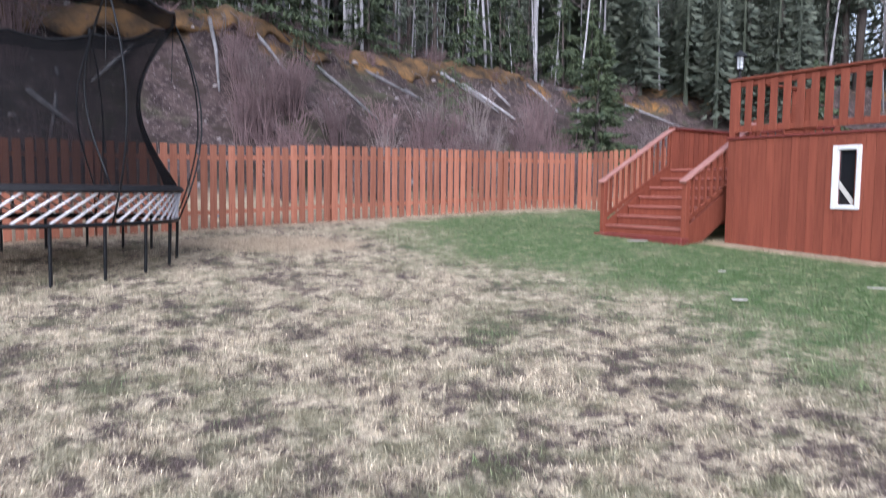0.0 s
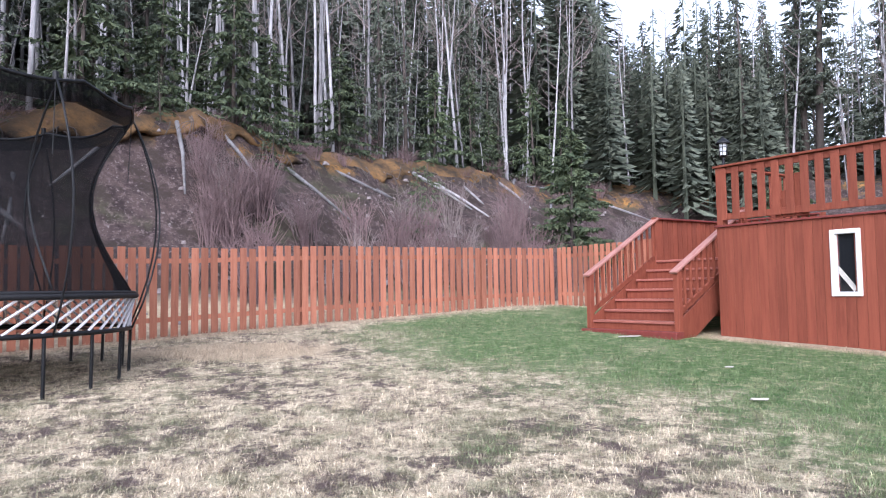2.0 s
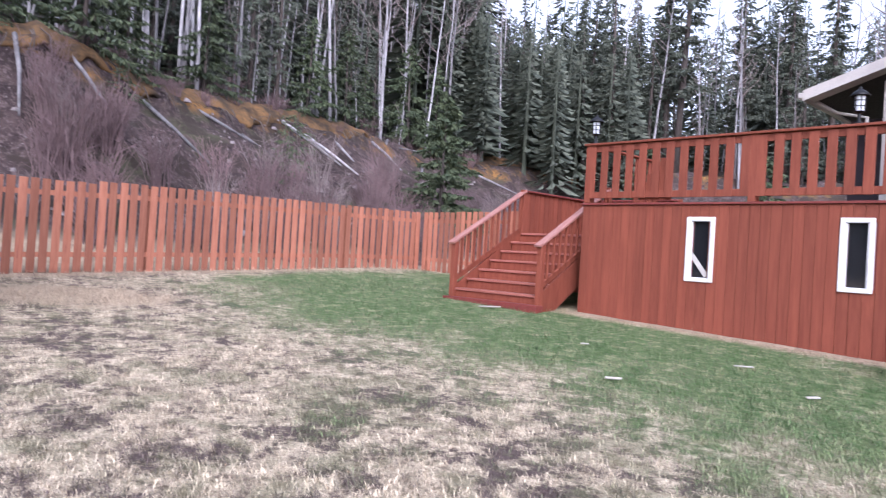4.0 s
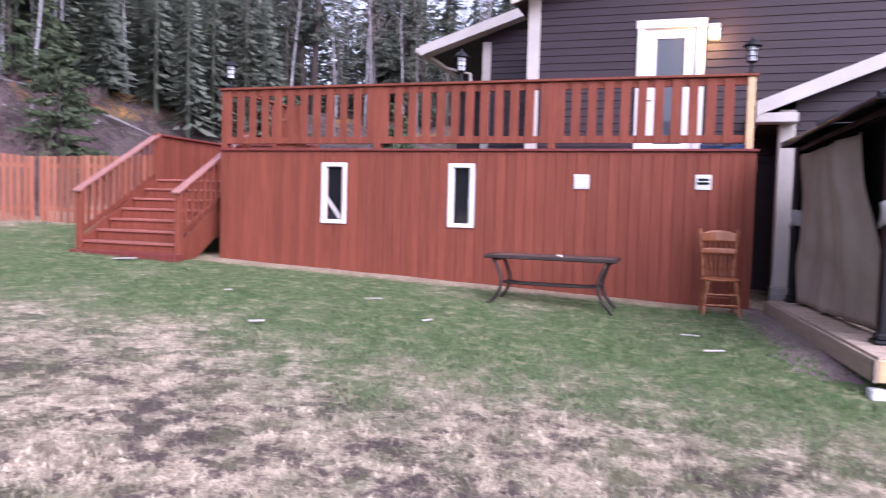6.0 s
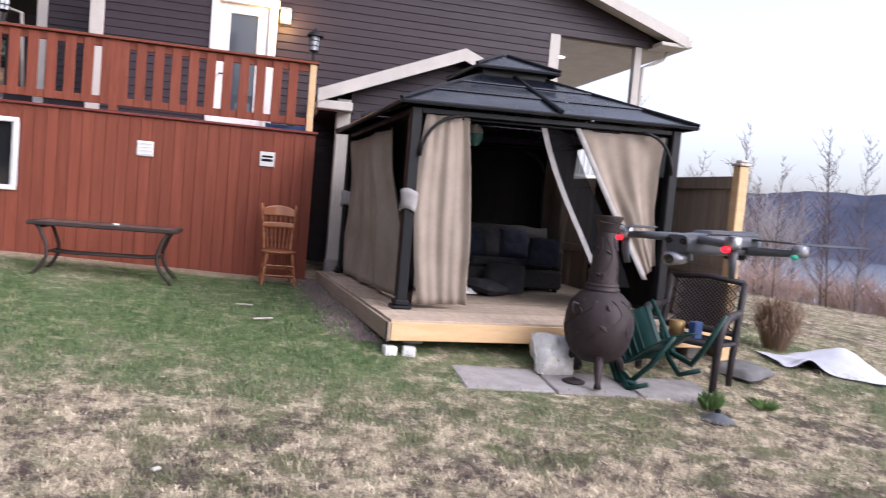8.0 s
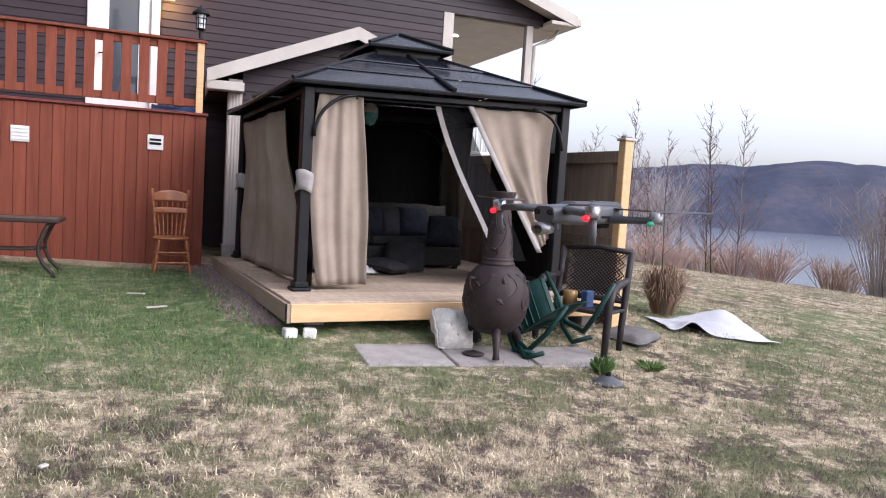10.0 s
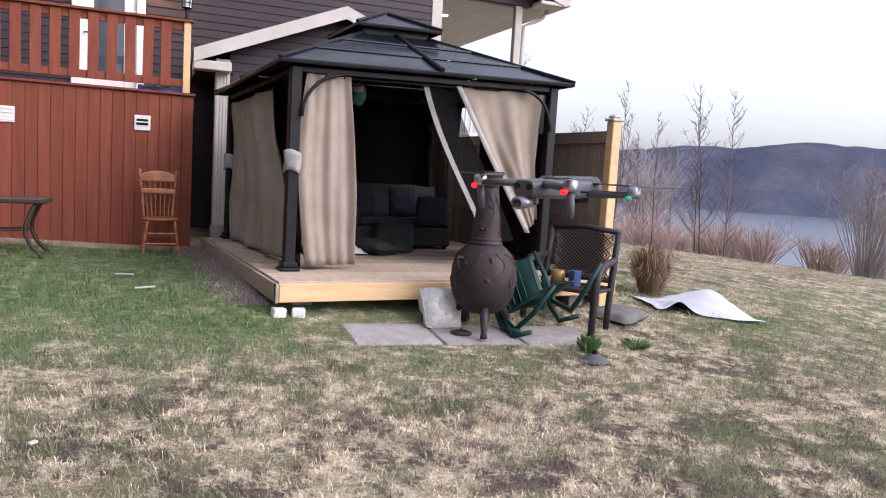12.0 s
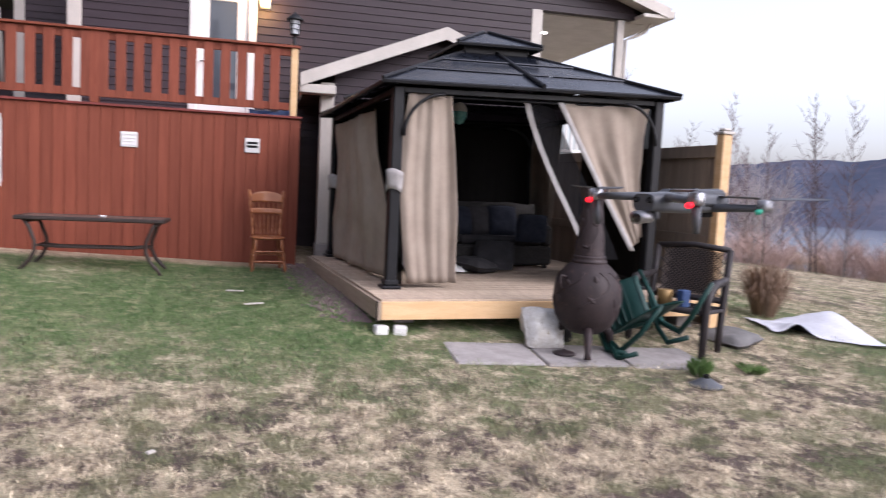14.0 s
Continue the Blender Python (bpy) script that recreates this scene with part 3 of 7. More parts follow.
def build_stairs():
    x0, x1 = -9.45, -7.56
    y0, base = 9.5, 0.64
    rise, run, n = 0.178, 0.29, 7
    st = thing("stairs", "red-stained wooden stairs with railings up to a landing", "stairs", kind="structure")
    for k in range(n):
        y, z = y0 + k * run, base + (k + 1) * rise
        part("tread", Shape().box((x0 + 0.045, y - 0.03, z - 0.04), (x1 - 0.045, y + run - 0.012, z), bevel=0.006), RED_FLOOR, st)
        part("riser", Shape().box((x0 + 0.05, y, z - rise - (0.2 if k == 0 else 0)), (x1 - 0.05, y + 0.02, z - 0.042)), RED, st)
    part("bottom_step", Shape().box((x0 - 0.08, y0 - 0.2, base - 0.3), (x1 + 0.08, y0 - 0.002, base + 0.03), bevel=0.01), RED_DARK, st)
    top = base + n * rise
    yl = y0 + n * run - 0.3
    for x in (x0, x1):
        s = Shape()
        s.add([(x - 0.02, y0 - 0.02, base - 0.3), (x + 0.02, y0 - 0.02, base - 0.3), (x - 0.02, y0 - 0.02, base + 0.2), (x + 0.02, y0 - 0.02, base + 0.2),
               (x - 0.02, yl, top - 0.45), (x + 0.02, yl, top - 0.45), (x - 0.02, yl, top + 0.05), (x + 0.02, yl, top + 0.05)],
              [(0, 1, 3, 2), (4, 6, 7, 5), (0, 2, 6, 4), (1, 5, 7, 3), (2, 3, 7, 6), (0, 4, 5, 1)])
        part("stringer", s, RED, st)
        part("newel_post", Shape().box((x - 0.05, y0 - 0.08, base - 0.3), (x + 0.05, y0 + 0.02, 1.62), bevel=0.008), RED, st)
        part("newel_post", Shape().box((x - 0.05, yl, top - 0.6), (x + 0.05, yl + 0.1, 2.72), bevel=0.008), RED, st)
        ang = math.degrees(math.atan2(2.70 - 1.66, yl + 0.05 - (y0 - 0.05)))
        ln = math.hypot(2.70 - 1.66, yl + 0.1 - y0)
        part("handrail", Shape().box((-0.07, -0.1, -0.02), (0.07, ln + 0.03, 0.02), bevel=0.008), WORNRAIL, st, m=pose(x, y0 - 0.05, 1.645, ang))
        part("lower_rail", Shape().box((-0.02, 0.05, -0.045), (0.02, ln, 0.045), bevel=0.006), RED, st, m=pose(x, y0 - 0.03, 0.95, ang))
        bal = Shape().box((-0.02, -0.02, 0), (0.02, 0.02, 0.72), bevel=0.004).mesh("baluster", RED)
        for k in range(11):
            yy = y0 + 0.14 + k * 0.155
            part("baluster", bal, RED, st, m=Matrix.Translation((x, yy, 0.93 + (yy - y0) * math.tan(radians(ang)))))
    # landing with its own railing
    for k in range(15):
        y = yl + 0.02 + k * 0.141
        part("landing_plank", Shape().box((x0 - 0.1, y, top - 0.035), (DX0 - 0.005, y + 0.136, top), bevel=0.004), RED_FLOOR, st)
    part("landing_skirt", Shape().box((x0 - 0.06, yl + 0.12, 0.3), (x0 - 0.02, yl + 2.1, top - 0.04)), RED, st)
    yb = yl + 2.1
    part("landing_rail", Shape().box((x0 - 0.08, yl + 0.1, 2.68), (x0 + 0.06, yb, 2.715), bevel=0.006), RED_DARK, st)
    part("landing_rail", Shape().box((x0 - 0.08, yb + 0.002, 2.68), (DX0 - 0.01, yb + 0.12, 2.715), bevel=0.006), RED_DARK, st)
    slat = Shape().box((-0.012, -0.065, 0), (0.012, 0.065, 0.86), bevel=0.003).mesh("slat", RED)
    for k in range(13):
        part("slat", slat, RED, st, m=Matrix.Translation((x0 - 0.01, yl + 0.2 + k * 0.148, top - 0.03)))
    for k in range(13):
        part("slat", slat, RED, st, m=Matrix.Translation((x0 + 0.1 + k * 0.17, yb + 0.05, top - 0.03)) @ pose(0, 0, 0, 0, 0, 90))


build_stairs()


# ---------- lanterns on the railing ----------
def build_lantern(x):
    ln = thing("post_lantern", "black metal post lantern with clear panes on the deck railing", "lantern", "railing lanterns", m=pose(x, DY + 0.06, RAIL_TOP))
    part("base", Shape().lathe([(0, 0), (0.06, 0), (0.06, 0.015), (0.025, 0.03), (0.02, 0.13), (0.05, 0.145), (0.07, 0.16)], 16), BLACKMETAL, ln)
    part("pane", Shape().lathe([(0.052, 0.165), (0.062, 0.35), (0, 0.352)], 12), LANTERNGLASS, ln, "pale frosted lantern glass")
    for k in range(6):
        a = math.pi * k / 3
        part("cage_bar", Shape().tube([(0.06 * math.cos(a), 0.06 * math.sin(a), 0.16), (0.07 * math.cos(a), 0.07 * math.sin(a), 0.355)], 0.006, 6), BLACKMETAL, ln)
    for z in (0.22, 0.29):
        part("cage_ring", Shape().lathe([(0.066, z), (0.074, z + 0.004), (0.066, z + 0.01)], 16), BLACKMETAL, ln)
    part("roof", Shape().lathe([(0.115, 0.352), (0.118, 0.362), (0.07, 0.41), (0.03, 0.435), (0.018, 0.45), (0.022, 0.465), (0, 0.475)], 20), BLACKMETAL, ln, smooth=True)
    return ln


LANTERNGLASS = surface("lantern_glass", (0.62, 0.64, 0.68), (0.5, 0.52, 0.56), 0.2, 4, bump=0)
first = build_lantern(-7.2)
copy_thing(first, pose(-3.34, DY + 0.06, RAIL_TOP))
copy_thing(first, pose(0.56, DY + 0.06, RAIL_TOP))


# ---------- house ----------
HY = 12.62
COURSE = 0.128


def lap_wall(parent, x0, x1, z0, z1, y, clip=None):
    """Clapboards of vinyl; clip(z) gives the ends of a course below a roof."""
    full = None
    z = z0
    while z < z1 - 0.02:
        a, b = (x0, x1) if clip is None else clip(z + COURSE * 0.5)
        a, b = max(a, x0), min(b, x1)
        if b - a > 0.1:
            vs = [(0, 0, 0), (1, 0, 0), (1, -0.018, 0.004), (0, -0.018, 0.004), (0, 0, COURSE), (1, 0, COURSE), (1, -0.004, COURSE), (0, -0.004, COURSE)]
            fs = [(0, 1, 2, 3), (4, 7, 6, 5), (0, 4, 5, 1), (3, 2, 6, 7), (0, 3, 7, 4), (1, 5, 6, 2)]
            if full is None:
                full = Shape().add(vs, fs).mesh("siding_course", SIDING)
            part("siding_course", full, SIDING, parent, m=Matrix.Translation((a, y, z)) @ Matrix.Diagonal((b - a, 1, 1, 1)))
        z += COURSE


def slab_roof(name, parent, a, b, y0, y1, thick, mat):
    """A sloping roof plate from a to b (x, z), between y0 and y1."""
    (xa, za), (xb, zb) = a, b
    vs = [(xa, y0, za), (xb, y0, zb), (xb, y1, zb), (xa, y1, za)]
    vs += [(x, y, z - thick) for x, y, z in vs]
    if xb < xa:
        fs = [(3, 2, 1, 0), (4, 5, 6, 7), (1, 5, 4, 0), (2, 6, 5, 1), (3, 7, 6, 2), (0, 4, 7, 3)]
    else:
        fs = [(0, 1, 2, 3), (7, 6, 5, 4), (0, 4, 5, 1), (1, 5, 6, 2), (2, 6, 7, 3), (3, 7, 4, 0)]
    return part(name, Shape().add(vs, fs), mat, parent)


def build_house():
    house = thing("house", "dark brown vinyl-sided house with cream trim and gable roof", "house", kind="structure")
    ridge_x, ridge_z, slope = 1.9, 6.83, 0.333
    right = (7.42, ridge_z - slope * (7.42 - ridge_x))
    left_x = -2.85
    # core walls
    s = Shape()
    s.box((left_x, HY, -0.3), (-0.93, HY + 0.2, 5.4))
    s.box((-0.93, HY, 4.55), (-0.07, HY + 0.2, 5.4))
    s.box((-0.93, HY, -0.3), (-0.07, HY + 0.2, DZ + 0.02))
    s.box((-0.07, HY, -0.3), (4.98, HY + 0.2, 4.78))
    part("wall_core", s, SIDING, house)
    g = Shape()
    zr = lambda x: ridge_z - slope * abs(x - ridge_x) - 0.2
    pts = [(-2.85, 5.39), (-0.07, 5.39), (-0.07, 4.79), (6.9, 4.79), (6.9, zr(6.9)), (ridge_x, zr(ridge_x)), (-2.85, zr(-2.85))]
    n = len(pts)
    g.add([(x, HY + 0.004, z) for x, z in pts] + [(x, HY + 0.2, z) for x, z in pts],
          [tuple(range(n)), tuple(range(2 * n - 1, n - 1, -1))] + [(i, i + n, (i + 1) % n + n, (i + 1) % n) for i in range(n)])
    part("gable_core", g, SIDING, house)
    lap_wall(house, left_x + 0.01, -1.06, DZ, 4.64, HY)
    lap_wall(house, 0.05, 4.86, 2.2, 4.78, HY)
    lap_wall(house, left_x + 0.01, 6.95, 4.645, 6.7, HY, lambda z: (-9 if z < 6.9 else 0, min(6.95 if z > 4.79 else 4.86, ridge_x + (ridge_z - 0.24 - z) / slope)))
    part("corner_trim", Shape().box((left_x - 0.02, HY - 0.03, -0.2), (left_x + 0.19, HY + 0.05, 5.25), bevel=0.006), CREAM, house)
    part("corner_trim", Shape().box((4.86, HY - 0.03, 2.2), (5.06, HY + 0.05, 4.775), bevel=0.006), CREAM, house)
    part("side_wall", Shape().box((4.78, HY + 0.205, -0.3), (4.98, HY + 9, 4.76)), SIDING, house)
    part("side_wall", Shape().box((left_x, HY + 0.205, -0.3), (left_x + 0.2, HY + 9, 5.1)), SIDING, house)
    # porch ceiling with its downlight, post and gutter pipe on the lake side
    part("porch_ceiling", Shape().box((4.985, HY + 0.21, 4.765), (7.2, HY + 9, 4.80)), CREAM, house, "beige soffit panel over the side porch")
    part("downlight", Shape().lathe([(0, 0), (0.07, 0), (0.07, 0.012), (0, 0.012)], 16, pose(5.75, HY + 1.7, 4.75)), DOWNLIGHT, house, "lit round porch downlight")
    part("porch_post", Shape().box((6.58, HY + 0.02, -0.4), (6.72, HY + 0.16, 4.765), bevel=0.008), CREAM, house)
    part("drain_pipe", Shape().tube([(7.3, HY + 0.1, 4.78), (7.2, HY + 0.1, 4.62), (7.02, HY + 0.1, 4.52), (6.8, HY + 0.1, 4.42), (6.78, HY + 0.1, 0)], 0.035, 8), CREAM, house, smooth=True)
    # roof
    slab_roof("roof", house, (ridge_x, ridge_z), right, HY - 0.35, HY + 9, 0.14, SHINGLE)
    slab_roof("roof", house, (ridge_x, ridge_z), (-3.1, ridge_z - slope * (3.1 + ridge_x)), HY - 0.35, HY + 9, 0.14, SHINGLE)
    slab_roof("fascia", house, (ridge_x, ridge_z - 0.02), (right[0] + 0.02, right[1] - 0.02), HY - 0.39, HY - 0.352, 0.2, CREAM)
    slab_roof("fascia", house, (ridge_x, ridge_z - 0.02), (-3.1, ridge_z - slope * (3.1 + ridge_x) - 0.02), HY - 0.39, HY - 0.352, 0.2, CREAM)
    slab_roof("soffit", house, (ridge_x, ridge_z - 0.15), (right[0] - 0.02, right[1] - 0.15), HY - 0.35, HY - 0.02, 0.03, CREAM)
    part("eave_box", Shape().box((6.9, HY - 0.37, right[1] - 0.22), (7.42, HY + 9, right[1] - 0.15), bevel=0.01), CREAM, house)
    part("gutter", Shape().box((7.425, HY - 0.38, right[1] - 0.2), (7.54, HY + 9, right[1] - 0.06), bevel=0.02), CREAM, house)
    # wing set back on the forest side
    wy = 15.3
    part("wing_wall", Shape().box((-4.35, wy, 0), (left_x - 0.005, wy + 0.2, 5.2)), SIDING, house)
    lap_wall(house, -4.25, left_x - 0.03, DZ, 5.3, wy)
    part("wing_corner_trim", Shape().box((-4.4, wy - 0.03, 0), (-4.22, wy + 0.05, 5.05), bevel=0.006), CREAM, house)
    part("wing_side", Shape().box((-5.3, wy + 1.2, 0), (-4.4, wy + 1.4, 4.6)), SIDING, house)
    slab_roof("wing_roof", house, (-2.9, 5.85), (-5.65, 4.95), wy - 0.4, wy + 6, 0.12, SHINGLE)
    slab_roof("wing_fascia", house, (-2.9, 5.83), (-5.68, 4.93), wy - 0.44, wy - 0.402, 0.2, CREAM)
    slab_roof("wing_soffit", house, (-2.9, 5.7), (-5.6, 4.8), wy - 0.4, wy - 0.03, 0.03, CREAM)
    part("wing_gutter", Shape().box((-5.78, wy - 0.42, 4.78), (-5.66, wy + 6, 4.9), bevel=0.02), CREAM, house)
    part("wing_drain", Shape().tube([(-5.6, wy + 0.1, 4.8), (-5.3, wy + 0.3, 4.6), (-4.7, wy + 0.1, 4.42), (-4.62, wy + 0.1, 3.0)], 0.035, 8), CREAM, house, smooth=True)
    # vents under the gable
    part("gable_vent", Shape().box((1.62, HY - 0.05, 5.2), (1.82, HY - 0.018, 5.36), bevel=0.01), CREAM, house)
    part("vent_hood", Shape().lathe([(0.17, 0), (0.17, 0.05), (0.13, 0.08), (0, 0.08)], 24, pose(3.3, HY - 0.012, 5.42, 90)), CREAM, house, "round beige vent cover", smooth=True)
    # back and far walls close the house
    part("back_wall", Shape().box((left_x, HY + 8.8, -0.3), (4.98, HY + 9, 6)), SIDING, house)


DOWNLIGHT = lit("porch_downlight", (1.0, 0.95, 0.85), 6.0)
build_house()


def build_door():
    door = thing("door_1", "white exterior door with a tall glass pane and wide casing", "door", kind="structure", m=pose(-1.04, HY, DZ))
    W, H, c = 1.06, 2.3, 0.13
    part("casing", Shape().box((0, -0.05, 0), (c, 0.02, H), bevel=0.01), WHITE, door)
    part("casing", Shape().box((W - c, -0.05, 0), (W, 0.02, H), bevel=0.01), WHITE, door)
    part("casing", Shape().box((-0.02, -0.055, H - c), (W + 0.02, 0.015, H + 0.012), bevel=0.01), WHITE, door)
    leaf = part("leaf", Shape().box((c, 0.0, 0.05), (0.31, 0.045, H - c), bevel=0.004).box((0.75, 0.0, 0.05), (W - c, 0.045, H - c), bevel=0.004)
                .box((0.31, 0.0, H - c - 0.16), (0.75, 0.045, H - c), bevel=0.004).box((0.31, 0.0, 0.05), (0.75, 0.045, 0.3), bevel=0.004), WHITE, door)
    part("pane", Shape().box((0.31, 0.02, 0.3), (0.75, 0.026, H - c - 0.16)), DOORGLASS, leaf)
    part("handle", Shape().tube([(0.18, -0.002, 1.0), (0.18, -0.06, 1.0), (0.27, -0.06, 1.0)], 0.011, 8), BLACKMETAL, leaf, "dark lever handle")
    part("threshold", Shape().box((0, -0.12, -0.02), (W, 0.0, 0.05), bevel=0.006), WHITE, door)


build_door()


def build_wall_lamp():
    lamp = thing("wall_lamp", "lit wall lamp beside the house door", "lamp", m=pose(0.15, HY, 4.42))
    part("back_plate", Shape().box((-0.09, -0.035, -0.14), (0.09, -0.005, 0.14), bevel=0.012), CREAM, lamp)
    part("arm", Shape().tube([(0, -0.035, 0.06), (0, -0.11, 0.09), (0, -0.14, 0.06)], 0.012, 8), BLACKMETAL, lamp)
    part("shade", Shape().lathe([(0.055, -0.12), (0.075, -0.06), (0.07, 0.02), (0.03, 0.06), (0, 0.065)], 20, pose(0, -0.14, -0.0)), LAMPGLASS, lamp, "glowing warm glass shade", smooth=True)
    bulb = new("lamp_glow", bpy.data.lights.new("lamp_glow", "POINT"))
    bulb.data.energy, bulb.data.color, bulb.data.shadow_soft_size = 26.0, (1.0, 0.6, 0.2), 0.06
    bulb.location = (0.15, HY - 0.24, 4.36)


LAMPGLASS = lit("lamp_glass", (1.0, 0.7, 0.28), 6.0)
build_wall_lamp()


def build_entry():
    """The low gable beside the deck, behind the pavilion."""
    en = thing("entry_gable", "low cream-trimmed gable with brown siding over a basement entry", "porch", kind="structure")
    y = 11.0
    px, pz, ex, ez = 2.84, 3.9, 0.70, 3.05
    sl = (pz - ez) / (px - ex)
    part("gable_wall", Shape().box((1.22, y + 0.02, 0), (4.6, y + 0.15, 2.95)), SIDING, en)
    part("gable_wall", Shape().add([(1.2, y + 0.02, 2.95), (4.6, y + 0.02, 2.95), (4.6, y + 0.02, pz - sl * 1.7 - 0.1), (px, y + 0.02, pz - 0.1), (1.2, y + 0.02, ez + 0.1)], [(0, 1, 2, 3, 4)]), SIDING, en)
    lap_wall(en, 1.2, 4.6, 1.9, 3.85, y + 0.02, lambda z: (px - (pz - 0.12 - z) / sl, px + (pz - 0.12 - z) / sl))
    part("entry_post", Shape().box((1.0, y - 0.02, 0.52), (1.2, y + 0.18, 2.95), bevel=0.006), CREAM, en)
    for k in range(4):
        part("flute", Shape().box((1.02 + k * 0.045, y - 0.03, 0.55), (1.045 + k * 0.045, y - 0.018, 2.9), bevel=0.003), CREAM, en)
    part("post_base", Shape().box((0.98, y - 0.04, 0.1), (1.22, y + 0.2, 0.52), bevel=0.01), CONCRETE, en)
    slab_roof("roof", en, (px, pz), (ex, ez), y - 0.25, HY - 0.02, 0.09, SHINGLE)
    slab_roof("roof", en, (px, pz), (px + 2.4, pz - sl * 2.4), y - 0.25, HY - 0.02, 0.09, SHINGLE)
    slab_roof("fascia", en, (px, pz - 0.01), (ex - 0.02, ez - 0.02), y - 0.29, y - 0.252, 0.19, CREAM)
    slab_roof("fascia", en, (px, pz - 0.01), (px + 2.42, pz - sl * 2.42 - 0.02), y - 0.29, y - 0.252, 0.19, CREAM)
    part("eave_return", Shape().box((ex - 0.02, y - 0.27, ez - 0.3), (1.2, y + 0.17, ez - 0.17), bevel=0.01), CREAM, en)
    part("eave_beam", Shape().box((ex + 0.05, y + 0.18, ez - 0.3), (ex + 0.3, HY - 0.02, ez - 0.12)), CREAM, en)
    # Ceiling and inner wall are near-black to hold the shade of the recess.
    part("ceiling", Shape().box((0.72, y, 2.73), (1.25, HY - 0.01, 2.76)), BLACK_SHADE, en)
    part("inner_wall", Shape().box((1.24, y + 0.16, 0), (1.3, HY - 0.01, 2.72)), BLACK_SHADE, en)


build_entry()

# ---------- fences ----------
def fence_run(name, label, p0, p1, top, mat, board_w=0.136, gap=0.056, rail_side=1, posts=2.4, rand=0.012):
    """Vertical boards from p0 to p1; top(s) is the height at s metres along it."""
    f = thing(name, label, "fence", kind="structure")
    a, b = Vector(p0), Vector(p1)
    ln = (b - a).length
    way = (b - a) / ln
    ang = math.degrees(math.atan2(way.y, way.x))
    me = Shape().box((0, -0.011, 0), (board_w, 0.011, 1), bevel=0.004).mesh("board", mat)
    rng = random.Random(len(label))
    s = 0.0
    while s < ln - board_w:
        p = a + way * s
        z0 = ground_z(p.x, p.y) - 0.02 + rng.uniform(0, 0.04)
        h = top(s) - z0 + rng.uniform(-rand, rand)
        part("board", me, mat, f, m=Matrix.Translation((p.x, p.y, z0)) @ pose(0, 0, 0, 0, rng.uniform(-0.5, 0.5), ang) @ Matrix.Diagonal((1, 1, h, 1)))
        s += board_w + gap + rng.uniform(-0.006, 0.006)
    for k in range(int(ln / posts) + 1):
        q0, q1 = k * posts, min((k + 1) * posts, ln)
        p = a + way * q0
        g = ground_z(p.x, p.y)
        part("post", Shape().box((-0.045, 0.056, -0.3), (0.045, 0.146, top(q0) - g - 0.06), bevel=0.006), mat, f, m=pose(p.x, p.y, g, 0, 0, ang if rail_side > 0 else ang + 180))
        if q1 - q0 > 0.3:
            m0 = pose(p.x, p.y, 0, 0, 0, ang)
            for fr in (0.2, 0.85):
                za = g + (top(q0) - g) * fr
                e = a + way * q1
                zb = ground_z(e.x, e.y) + (top(q1) - ground_z(e.x, e.y)) * fr
                tilt = -math.degrees(math.atan2(zb - za, q1 - q0))
                yy = (0.012, 0.052) if rail_side > 0 else (-0.052, -0.012)
                part("rail", Shape().box((0, yy[0], -0.045), (q1 - q0, yy[1], 0.045)), mat, f, m=m0 @ Matrix.Translation((0, 0, za)) @ pose(0, 0, 0, 0, tilt))
    return f


fence_run("fence_west", "red-brown stained board fence along the lawn", (-14.65, 13.45), (-14.65, -7.0), lambda s: (2.46 - 0.012 * s) if s < 8.2 else 2.30 - 0.005 * (s - 8.2), CEDAR, rail_side=-1)
fence_run("fence_north", "red-brown stained board fence behind the stairs", (-14.55, 13.5), (-7.6, 13.5), lambda s: 2.47 + 0.006 * s, CEDAR)


def build_privacy_fence():
    f = thing("privacy_fence", "tall weathered board fence with a fresh pine end post", "fence", kind="structure")
    a = Vector((5.13, 6.9))
    way = Vector((-math.sin(radians(5)), math.cos(radians(5))))
    m = pose(a.x, a.y, 0, 0, 0, 95)
    top = 2.17
    me = Shape().box((0, -0.01, 0), (0.142, 0.01, 1), bevel=0.003).mesh("board", GREYWOOD)
    for k in range(38):
        part("board", me, GREYWOOD, f, m=m @ Matrix.Translation((0.07 + k * 0.1445, random.uniform(-0.003, 0.003), -0.15)) @ Matrix.Diagonal((1, 1, top - 0.02, 1)))
    part("top_board", Shape().box((0.06, 0.012, top - 0.22), (5.55, 0.04, top - 0.08), bevel=0.004), GREYWOOD, f, m=m)
    part("mid_board", Shape().box((0.06, 0.012, 0.95), (5.55, 0.04, 1.07), bevel=0.004), GREYWOOD, f, m=m)
    for k, (q, mat) in enumerate(((0.0, PINE), (2.45, GREYWOOD), (4.9, GREYWOOD))):
        post = part("post", Shape().box((-0.06, -0.06, -0.4), (0.06, 0.06, top + 0.03), bevel=0.008), mat, f, "fresh pine post" if k == 0 else "", m=m @ Matrix.Translation((q, 0.0 if k == 0 else 0.1, 0)))
        part("post_cap", Shape().box((-0.08, -0.08, top + 0.03), (0.08, 0.08, top + 0.06), bevel=0.006).box((-0.055, -0.055, top + 0.06), (0.055, 0.055, top + 0.1), bevel=0.02), CREAM, post, "white plastic post cap")


build_privacy_fence()

# ---------- pavilion on its platform ----------
GM = pose(1.244, 6.158, 0.43, 0, 0, 5.5)
GX0, GX1, GY0, GY1 = 0.272, 3.279, 0.709, 3.8


